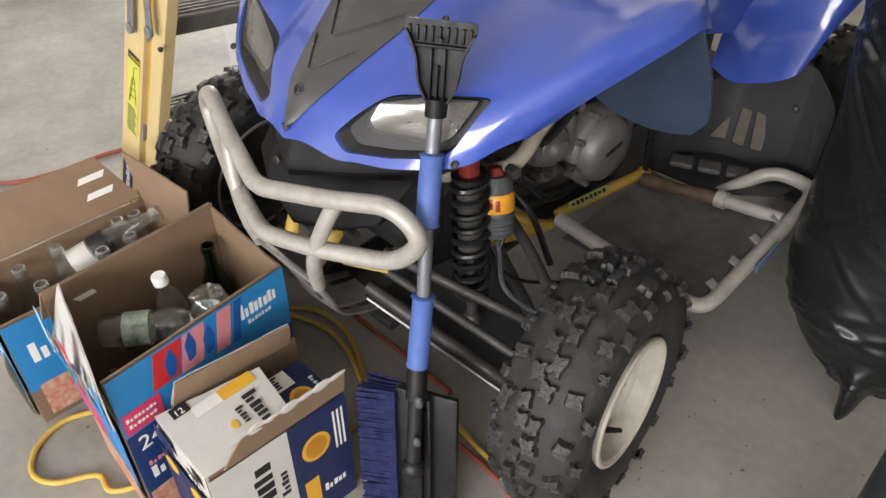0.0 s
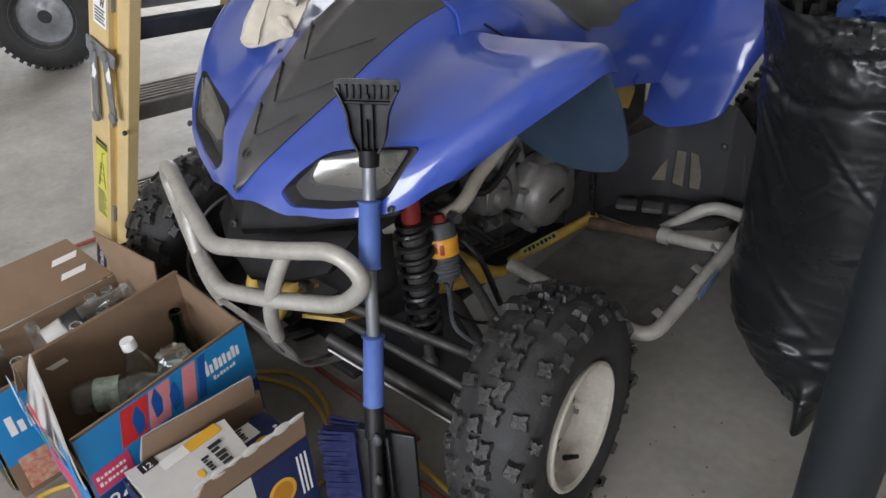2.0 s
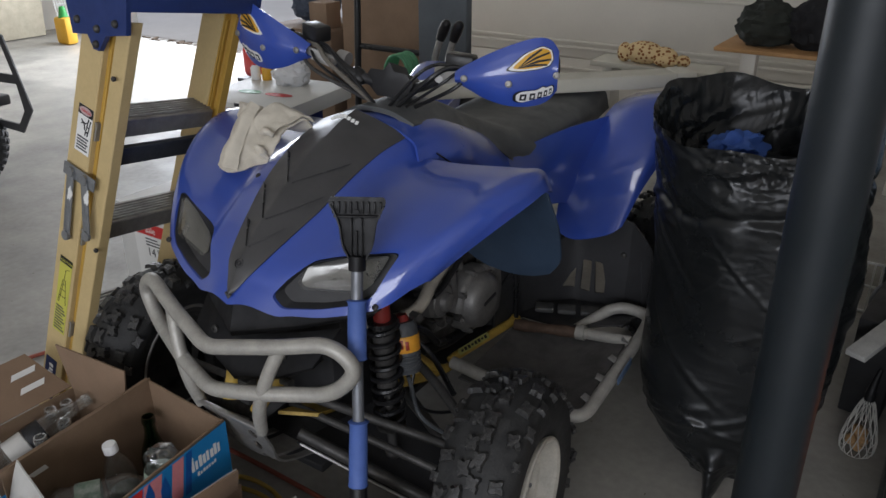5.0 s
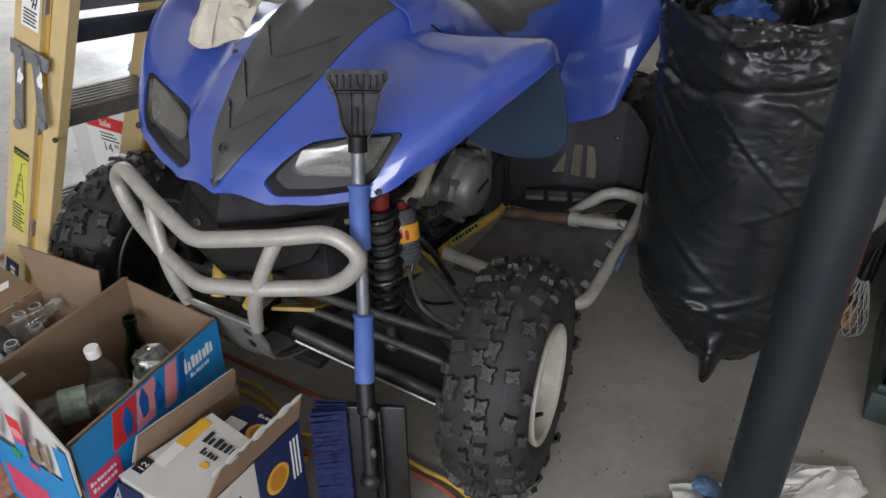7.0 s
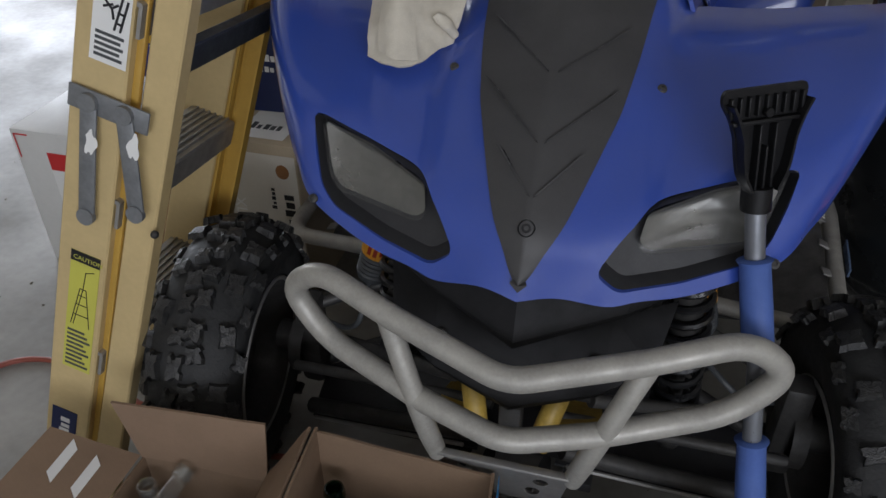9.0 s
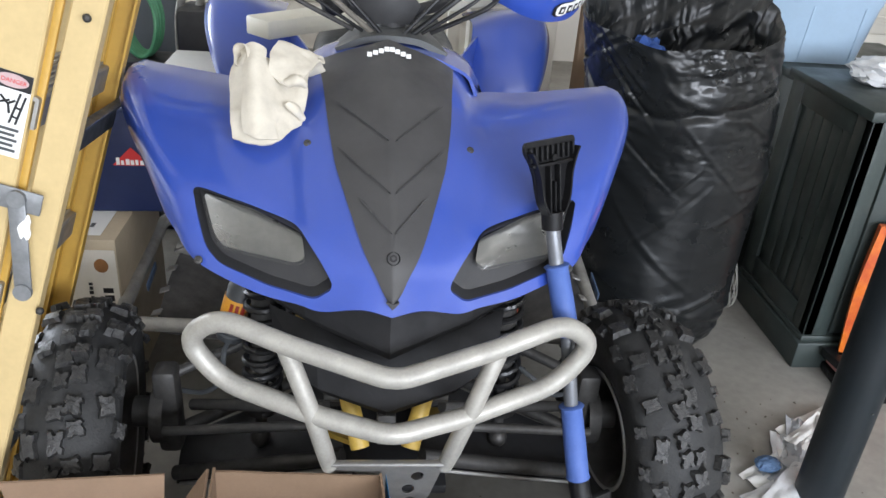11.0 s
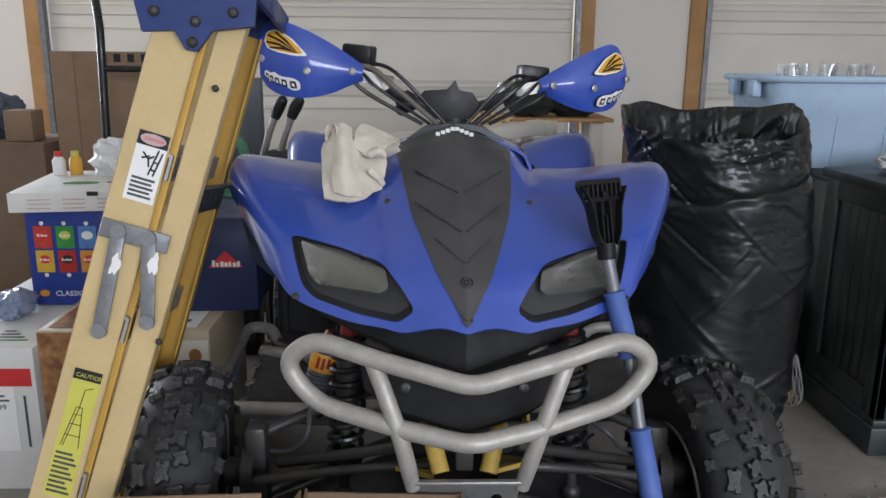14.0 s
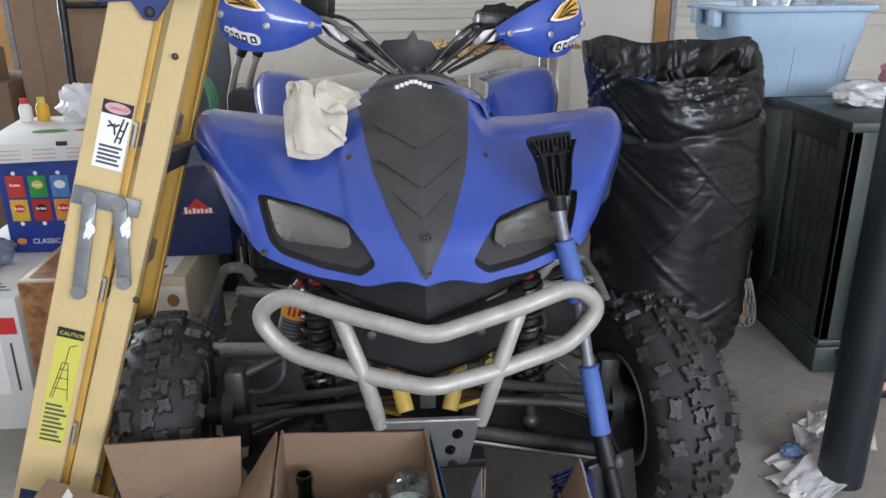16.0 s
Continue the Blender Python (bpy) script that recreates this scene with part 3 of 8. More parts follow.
v_panel("chin_cover", [[(-.265, .255, .648), (-.130, .160, .646), (0, .112, .652)],
                       [(-.255, .245, .640), (-.128, .152, .617), (0, .092, .592)],
                       [(-.252, .248, .634), (-.126, .156, .607), (0, .095, .580)],
                       [(-.23, .27, .615), (-.12, .195, .590), (0, .150, .565)]], "black plastic chin under the nose")
v_panel("lower_grille", [[(-.19, .215, .600), (-.115, .175, .588), (0, .150, .560)],
                         [(-.170, .145, .538), (-.107, .112, .512), (0, .084, .490)],
                         [(-.167, .149, .530), (-.105, .116, .503), (0, .088, .480)],
                         [(-.15, .20, .520), (-.10, .175, .498), (0, .145, .470)]], "black plastic lower grille")
for s in (1, -1):
    bm = B()
    add_lathe(bm, [(.009, 0), (.009, .004), (.006, .006), (.003, .006), (.003, .003), (0, .003)], Matrix.Translation((s * .100, .137, .545)) @ Matrix.Rotation(radians(80), 4, "X"), 14)
    part("bolt", bm, STEEL, atv)

# bumper
bump = B()
TUBE = 0.0155
up = [(0, .024, .594), (.152, .068, .622), (.256, .104, .645), (.308, .118, .599), (.256, .104, .532), (.112, .050, .511), (0, .020, .498)]
loop = [Vector((-x, y, z)) for x, y, z in up[::-1]][1:-1]
pts = [p + Vector((.007, 0, 0)) for p in [Vector(q) for q in up] + loop]
add_tube(bump, fillet(pts, [.028, .02, .05, .06, .05, .02, .028, .02, .05, .06, .05, .02], 6, True), TUBE, 16, True)
bumper = part("front_bumper", bump, SILVER, atv, "silver tubular front bumper with scuffs")
for s in (1, -1):
    bm = B()
    add_tube(bm, smooth_line([(s * .156 + .005, .074, .617), (s * .137 + .005, .060, .570), (s * .116 + .005, .050, .510), (s * .101 + .004, .052, .455), (s * .090 + .003, .064, .400)], 5),
             [.014] * 17 + [.0138, .0135, .013, .0125], 14)
    part("strut", bm, SILVER, bumper)
bm = B()
g = net([[(-.090, .056, .412), (0, .050, .412), (.090, .056, .412)], [(-.084, .09, .34), (0, .085, .34), (.084, .09, .34)], [(-.073, .135, .262), (0, .13, .26), (.073, .135, .262)], [(-.075, .30, .20), (0, .30, .20), (.075, .30, .20)]], 4, 5)
add_grid(bm, g, 0.005)
skid = part("skid_plate", bm, ALU, bumper, "scuffed aluminium skid plate with drilled holes")
hb = B()
for (x, z) in ((.052, .372), (.040, .335), (-.052, .372), (-.040, .335), (.045, .300), (-.045, .300)):
    add_cyl(hb, (x, -.05, z + .06), (x, .25, z - .09), .0105, n=16)
cut(skid, hb)
bm = B()
add_box(bm, (.185, .012, .006), at=(0, .055, .414), bevel=.002)
part("skid_lip", bm, ALU, bumper)

# yellow frame
for s in (1, -1):
    for nm, pts, r in (("frame_tube", [(s * .040, .10, .405), (s * .050, .122, .438), (s * .062, .150, .475), (s * .07, .20, .50)], .0155),
                       ("frame_rail", [(s * .150, .40, .335), (s * .152, .47, .315), (s * .152, .54, .285), (s * .150, .61, .258), (s * .150, .675, .238)], .012),
                       ("frame_brace", [(s * .165, .470, .41), (s * .160, .55, .33), (s * .152, .61, .275), (s * .150, .672, .238)], .011)):
        bm = B()
        add_tube(bm, smooth_line(pts, 5), r, 12)
        part(nm, bm, YELF, atv, "yellow painted frame tube")
    bm = B()
    rows = [[(s * .050, .150, .372), (s * .120, .200, .362)], [(s * .052, .215, .352), (s * .118, .245, .345)], [(s * .055, .275, .338), (s * .108, .288, .325)]]
    add_grid(bm, net([[Vector(p) for p in r] for r in rows], 4, 4), .008)
    part("gusset", bm, YELF, atv, "yellow painted frame gusset")
    bm = B()
    add_prism(bm, rounded([(.46, .40), (.60, .288), (.674, .242), (.60, .246), (.43, .312), (.42, .345)], .006), frame_on((s * .150, 0, 0), (0, 1, 0), (0, 0, 1)), .006)
    part("arm_bracket", bm, YELF, atv, "yellow painted arm bracket plate")
    bm = B()
    a, b2 = Vector((s * .128, .715, .232)), Vector((s * .180, .995, .240))
    add_tube(bm, [a, a.lerp(b2, .1), a.lerp(b2, .93), b2], [.010, .013, .013, .015], 12)
    add_ball(bm, b2, .018)
    rod = part("frame_plate", bm, YELF, atv, "yellow frame strut with a pale sticker")
    bm = B()
    pm = frame_on(a.lerp(b2, .10) + Vector((s * .011, 0, .004)), b2 - a, (-s * .55, 0, .83))
    add_prism(bm, rounded([(0, 0), (.125, 0), (.125, .018), (0, .018)], .006), pm, .002)
    plate = part("plate", bm, mat("pale_green_sticker", (.40, .40, .13), .5, vary=.3, scale=60), rod, "pale green sticker with dark lettering bars")
    for k in range(8):
        bm = B()
        add_box(bm, (.009, .010 if k % 3 else .006, .001), pm @ Matrix.Translation((.014 + .0138 * k, .009, .0026 if s > 0 else -.0006)), .0003)
        part("plate_bar", bm, BLACKI, plate)
    bm = B()
    add_prism(bm, rounded([(1.055, .56), (1.10, .585), (1.144, .575), (1.178, .537), (1.150, .49), (1.125, .505), (1.103, .468), (1.080, .50)], .008), frame_on((s * .168, 0, 0), (0, 1, 0), (0, 0, 1)), .008)
    part("rear_frame_bracket", bm, YELF, atv, "yellow painted rear frame bracket")
bm = B()
add_box(bm, (.03, .03, .06), at=(0, .12, .435), bevel=.004)
add_tube(bm, [(-.10, .15, .47), (.10, .15, .47)], .010)
part("cross_member", bm, STEEL, atv, "dirty front cross member")

# suspension arms, shocks, steering
for s in (1, -1):
    kx = .40
    for nm, pts, r in (("lower_arm", [(s * .07, .19, .305), (s * .22, .235, .243), (s * .385, .285, .178)], .0145),
                       ("lower_arm_rear", [(s * .095, .52, .265), (s * .26, .44, .235), (s * kx, .375, .205)], .0135),
                       ("upper_arm", [(s * .10, .21, .40), (s * .20, .269, .352), (s * .36, .355, .285)], .011),
                       ("upper_arm_rear", [(s * .11, .50, .40), (s * .26, .44, .375), (s * (kx - .01), .375, .345)], .011),
                       ("tie_rod", [(s * .04, .20, .365), (s * .20, .22, .345), (s * (kx - .01), .26, .30)], .009)):
        bm = B()
        add_tube(bm, smooth_line(pts, 4), r, 10)
        part(nm, bm, STEEL, atv, "black painted suspension arm")
    # bright front edge of the arm guard plate
    bm = B()
    add_tube(bm, [(s * .08, .178, .286), (s * .22, .223, .226), (s * .375, .270, .165)], .0035, 6)
    part("brake_line_guard", bm, ALU, atv, "bright metal edge along the arm")
    bm = B()
    add_grid(bm, net([[(s * .06, .186, .274), (s * .22, .228, .217), (s * .385, .280, .157)], [(s * .08, .32, .262), (s * .24, .33, .214), (s * .39, .34, .172)], [(s * .10, .50, .248), (s * .25, .44, .214), (s * .39, .385, .184)]], 4, 4), .004)
    part("arm_guard", bm, BLACKP, atv, "black skid plate under the suspension arms")
    bm = B()
    add_box(bm, (.045, .05, .19), at=(s * .405, .36, .275), bevel=.012)
    add_lathe(bm, [(.06, -.012), (.06, .012), (.03, .014), (.03, .05), (0, .05)], Matrix.Translation((s * .42, .365, .26)) @ Matrix.Rotation(radians(90 * s), 4, "Y"), 20)
    part("hub", bm, STEEL, atv)
    # shock absorber
    top, bot = Vector((s * .207, .325, .620)), Vector((s * .230, .322, .235))
    d = (bot - top).normalized()
    L = (bot - top).length
    bm = B()
    add_cyl(bm, top + d * .05, top + d * .22, .024, n=18)
    add_cyl(bm, top + d * .2, bot, .011, n=14)
    add_cyl(bm, top + d * .30, top + d * .315, .034, n=18)
    add_ball(bm, bot, .02)
    shock = part("shock_absorber", bm, STEEL, atv, "front shock absorber with a black coil spring")
    bm = B()
    q = d.to_track_quat("Z", "Y").to_matrix()
    hel = []
    for i in range(9 * 14 + 1):
        a = 2 * math.pi * i / 14
        hel.append(top + d * (.055 + .255 * i / (9 * 14)) + q @ Vector((.032 * math.cos(a), .032 * math.sin(a), 0)))
    add_tube(bm, hel, .0062, 7)
    part("spring", bm, BLACKS, shock, "black coil spring")
    bm = B()
    add_cyl(bm, top + d * .045, top + d * .055, .033, n=18)
    part("spring_seat", bm, BLACKS, shock)
    bm = B()
    add_cyl(bm, top - d * .004, top + d * .045, .019, n=18)
    part("top_cap", bm, RED, shock, "red anodised shock top")
    rt, rb = (Vector((.211, .392, .540)), Vector((.240, .372, .415))) if s > 0 else (Vector((-.252, .372, .548)), Vector((-.286, .362, .43)))
    rd = (rb - rt).normalized()
    rs = 1.22 if s > 0 else 1.0
    bm = B()
    m = Matrix.Translation(rt) @ rd.to_track_quat("Z", "Y").to_matrix().to_4x4()
    m = m @ Matrix.Diagonal((rs, rs, 1, 1))
    add_lathe(bm, [(0, .0), (.022, .0), (.027, .012)] + [(.0285 if k % 2 else .0265, .070 + k * .004) for k in range(11)] + [(.024, .118), (0, .12)], m, 22)
    res = part("reservoir", bm, GREY, shock, "grey finned reservoir canister")
    bm = B()
    add_lathe(bm, [(.0285, .030), (.0290, .031), (.0290, .066), (.0285, .067)], m, 22)
    part("sticker", bm, mat("orange_sticker", (0.74, 0.34, 0.03), 0.45, vary=0.2, scale=40), res, "orange sticker with dark red bars")
    fd = m.to_3x3().inverted() @ Vector((.25, -.9, .3))
    for k, (lo_, hi_) in enumerate(((.036, .060), (.036, .060), (.036, .056), (.040, .060))):
        bm = B()
        a = math.atan2(fd.y, fd.x) + (.54 - .36 * k)
        add_box(bm, (.0016, .0066, hi_ - lo_), m @ Matrix.Rotation(a, 4, "Z") @ Matrix.Translation((.0292, 0, (lo_ + hi_) / 2)), .0004)
        part("sticker_bar", bm, mat("dark_red_ink", (.30, .03, .015), .5), res)
    bm = B()
    add_cyl(bm, rt - rd * .014, rt, .012, .018, n=14)
    part("res_cap", bm, RED, res, "red reservoir cap")
    bm = B()
    add_tube(bm, smooth_line([rb, rb + Vector((s * .01, .0, -.03)), (s * .30, .33, .36), (s * .34, .36, .31), (s * .39, .38, .30)], 5), .005, 8)
    part("brake_hose", bm, GREY, atv, "thin grey brake hose")
    bm = B()
    add_tube(bm, smooth_line([(s * .09, .48, .50), (s * .13, .50, .44), (s * .20, .52, .38), (s * .30, .47, .33)], 5), .007, 8)
    part("hose", bm, BLACKS, atv)

# wheels with single tread knobs
def knob_mesh(name, lx, ly, h, notch, seed):
    """A worn tread block: an uneven outline with a bite in each side."""
    bm = B()
    rk = random.Random(seed)
    b2, t2 = (lx / 2, ly / 2), (lx / 2 * .84, ly / 2 * .84)
    out = [(-1, -1), (-.45, -1), (-.25, -1 + notch), (.25, -1 + notch * .8), (.45, -1), (1, -.95), (1, -.4), (1 - notch, -.2), (1 - notch, .25), (1, .45), (.95, 1), (.4, 1), (.2, 1 - notch), (-.3, 1 - notch), (-.5, .95), (-1, 1), (-.95, .4), (-1 + notch * .7, .2), (-1 + notch * .7, -.3), (-1, -.5)]
    out = [(x + rk.uniform(-.16, .12), y + rk.uniform(-.16, .12)) for x, y in out]
    lo = [bm.verts.new((x * b2[0], y * b2[1], -.004)) for x, y in out]
    hi = [bm.verts.new((x * t2[0], y * t2[1], h * (1 - .10 * (x * x + y * y) * .5 + rk.uniform(-.12, .05)))) for x, y in out]
    top_ = bm.verts.new((0, 0, h))
    for i in range(len(out)):
        j = (i + 1) % len(out)
        bm.faces.new((hi[i], hi[j], top_))
        bm.faces.new((lo[i], lo[j], hi[j], hi[i]))
    bmesh.ops.recalc_face_normals(bm, faces=bm.faces)
    me = bpy.data.meshes.new(name)
    bm.to_mesh(me)
    bm.free()
    me.materials.append(KNOBM)
    return me


KN = [knob_mesh("knob", lx_, ly_, h_, nt_, 11 + i) for i, (lx_, ly_, h_, nt_) in enumerate((
    (.031, .037, .012, .13), (.029, .040, .012, .17), (.033, .034, .011, .12), (.026, .034, .012, .18), (.024, .037, .011, .22), (.028, .032, .012, .16), (.020, .030, .008, .18), (.022, .027, .008, .22)))]


def wheel(c, steer, camber, r=0.252, w=0.18, rim_r=0.138, side=1, knobs=True):
    m = Matrix.Translation(c) @ Matrix.Rotation(radians(steer), 4, "Z") @ Matrix.Rotation(radians(camber), 4, "Y") @ Matrix.Rotation(radians(90 * side), 4, "Y")
    bm = B()
    h = w / 2
    rc = r - .012
    prof = [(rim_r, -h * .70), (rim_r + .012, -h * .84), (rim_r + .04, -h * .96), (rc - .056, -h), (rc - .034, -h * .95), (rc - .019, -h * .80), (rc - .006, -h * .45), (rc + .001, 0), (rc - .006, h * .45), (rc - .019, h * .80),
            (rc - .034, h * .95), (rc - .056, h), (rim_r + .04, h * .96), (rim_r + .012, h * .84), (rim_r, h * .70)]
    add_lathe(bm, prof, m, 56)
    tyre = part("tyre", bm, RUBBER, atv, "knobbly black off-road tyre with dusty worn tread")
    inv = Matrix.Translation(-BASE[tyre.name])
    big, mid_, low_ = (0, 1, 2), (3, 4, 5), (6, 7)
    rows_k = [(-w * .475, 18, low_, 42, .031, .5), (-w * .34, 18, big, 18, .013, 0), (-w * .09, 33, mid_, 3, .001, .5), (w * .09, 33, mid_, -3, .001, .2),
              (w * .34, 18, big, -18, .013, .4), (w * .475, 18, low_, -42, .031, .9)]
    if not knobs:
        rows_k = [(zz, 24, mid_, 0, .01 if abs(zz) > .05 else 0, 0) for zz in (-.4 * w, -.15 * w, .15 * w, .4 * w)]
    for zz, n, kind, tilt, drop, ph in rows_k:
        for a in range(n):
            t = 2 * math.pi * (a + ph) / n
            rr = rc - drop + .002
            mm = m @ Matrix.Rotation(t, 4, "Z") @ Matrix.Translation((rr, random.uniform(-.007, .007), zz + random.uniform(-.005, .005))) @ Matrix.Rotation(radians(90), 4, "Y") @ Matrix.Rotation(radians(tilt), 4, "Y") @ Matrix.Rotation(radians(random.uniform(-14, 14)), 4, "Z")
            ob = new("knob", KN[random.choice(kind)])
            ob.parent = tyre
            ob.matrix_basis = inv @ mm
            s2 = random.uniform(.88, 1.15)
            ob.scale = (s2, random.uniform(.70, 1.15), random.uniform(.6, 1.1))
    bm = B()
    add_lathe(bm, [(rim_r + .002, h * .66), (rim_r + .012, h * .86), (rim_r + .0135, h * .94), (rim_r + .011, h * .985), (rim_r + .006, h * .99), (rim_r - .001, h * .93), (rim_r - .005, h * .62), (rim_r - .007, h * .50), (rim_r - .014, h * .45),
                   (rim_r - .018, h * .15), (rim_r - .036, h * .08), (.068, h * .20), (.048, h * .22), (.043, h * .42), (.036, h * .46), (0, h * .46)], m, 48)
    rim = part("rim", bm, RIM if knobs else STEEL, tyre, "cream painted steel wheel rim")
    # inner side of the rim, in a darker material than its face
    bm = B()
    add_lathe(bm, [(rim_r - .022, h * .18), (rim_r - .022, -h * .4), (rim_r - .006, -h * .80), (rim_r + .004, -h * .86)], m, 48)
    add_lathe(bm, [(rim_r - .03, h * .05), (.105, -h * .05), (.07, h * .10), (0, h * .10)], m, 40)
    part("rim_barrel", bm, STEEL, rim, "dark inner side of the rim")
    bm = B()
    add_lathe(bm, [(rim_r + .002, -h * .855), (rim_r + .004, -h * .885), (rim_r + .009, -h * .885), (rim_r + .011, -h * .85)], m, 48)
    part("rim_lip", bm, ALU, rim, "thin bright rim edge")
    bm = B()
    add_cyl(bm, m @ Vector((rim_r - .016, -.004, h * .46)), m @ Vector((rim_r - .034, -.003, h * .80)), .0062, .0045, 10)
    part("valve", bm, BLACKS, rim, "black rubber valve stem")
    for k in range(4):
        a = radians(64 + 90 * k)
        q = Vector((.060 * math.cos(a), .060 * math.sin(a), h * .20))
        bm = B()
        add_cyl(bm, m @ q, m @ (q + Vector((0, 0, .012))), .0095, .0085, 6)
        add_cyl(bm, m @ (q + Vector((0, 0, .010))), m @ (q + Vector((0, 0, .022))), .005, n=8)
        part("lug_nut", bm, GALV, rim, "rusty steel lug nut")
    return tyre


wheel((.510, .346, .248), 7.4, -2.6, r=.256, w=.165, rim_r=.114)
wheel((-.535, .305, .254), 8, 4, r=.256, w=.15, side=-1)
wheel((.44, 1.57, .25), 0, 0, r=.25, w=.25, rim_r=.115, knobs=False)
wheel((-.44, 1.57, .25), 0, 0, r=.25, w=.25, rim_r=.115, side=-1, knobs=False)

# tank, seat, rear fenders
bm = B()
g = net([[(-.162, .54, .82), (-.15, .545, .866), (-.122, .555, .897), (0, .555, .932), (.122, .555, .897), (.15, .545, .866), (.162, .54, .82)],
         [(-.19, .70, .76), (-.172, .69, .845), (-.125, .69, .898), (0, .70, .920), (.125, .69, .898), (.172, .69, .845), (.19, .70, .76)],
         [(-.19, .86, .70), (-.165, .85, .79), (-.11, .85, .845), (0, .85, .865), (.11, .85, .845), (.165, .85, .79), (.19, .86, .70)],
         [(-.175, .98, .66), (-.15, .97, .74), (-.09, .96, .80), (0, .96, .83), (.09, .96, .80), (.15, .97, .74), (.175, .98, .66)]], 5, 5)
add_grid(bm, g, 0.006)
tank = part("tank_cover", bm, BLUE, atv, "blue plastic tank cover")
bm = B()
add_tube(bm, smooth_line([(.168, .60, .862), (.182, .64, .83), (.193, .69, .79)], 5), .002, 6)
part("panel_gap", bm, BLACKI, tank)
bm = B()
g = net([[(-.10, .60, .908), (-.05, .59, .932), (0, .585, .938), (.05, .59, .932), (.10, .60, .908)],
         [(-.11, .75, .880), (-.06, .75, .920), (0, .75, .928), (.06, .75, .920), (.11, .75, .880)],
         [(-.135, .90, .79), (-.09, .90, .848), (0, .90, .862), (.09, .90, .848), (.135, .90, .79)],
         [(-.170, 1.05, .70), (-.14, 1.05, .785), (0, 1.04, .805), (.14, 1.05, .785), (.170, 1.05, .70)],
         [(-.19, 1.30, .72), (-.155, 1.30, .785), (0, 1.30, .800), (.155, 1.30, .785), (.19, 1.30, .72)],
         [(-.16, 1.62, .74), (-.13, 1.62, .805), (0, 1.62, .815), (.13, 1.62, .805), (.16, 1.62, .74)]], 5, 6)
add_grid(bm, g, 0.012)
part("seat", bm, SEATM, atv, "charcoal vinyl seat, lightly dusty")
for s in (1, -1):
    bm = B()
    g = net([[(s * .200, 1.190, .466), (s * .275, 1.175, .457), (s * .380, 1.188, .496), (s * .405, 1.222, .535)],
             [(s * .190, 1.25, .55), (s * .29, 1.232, .56), (s * .40, 1.248, .60), (s * .43, 1.28, .622)],
             [(s * .22, 1.28, .63), (s * .32, 1.262, .66), (s * .43, 1.288, .70), (s * .462, 1.33, .70)],
             [(s * .25, 1.36, .74), (s * .34, 1.33, .77), (s * .452, 1.36, .79), (s * .486, 1.41, .775)],
             [(s * .27, 1.45, .800), (s * .36, 1.44, .835), (s * .455, 1.47, .845), (s * .488, 1.52, .815)],
             [(s * .27, 1.66, .790), (s * .36, 1.66, .808), (s * .44, 1.67, .808), (s * .475, 1.69, .780)]], 6, 6)
    g = [[Vector((p.x - .05 * max(0, p.y - 1.22), p.y, p.z)) for p in r] for r in g]
    add_grid(bm, g, 0.006 * s)
    part("rear_fender", bm, BLUE, atv, "blue plastic rear fender")
    bm = B()
    g = net([[(s * .150, .93, .760), (s * .172, 1.08, .765), (s * .215, 1.22, .780), (s * .272, 1.40, .785)],
             [(s * .186, .93, .68), (s * .196, 1.06, .675), (s * .215, 1.17, .675), (s * .250, 1.325, .68)],
             [(s * .190, .92, .61), (s * .196, 1.02, .592), (s * .196, 1.14, .565), (s * .222, 1.268, .535)]], 5, 5)
    add_grid(bm, g, 0.005 * s)
    part("side_panel", bm, BLUE, atv, "blue plastic side panel under the seat")

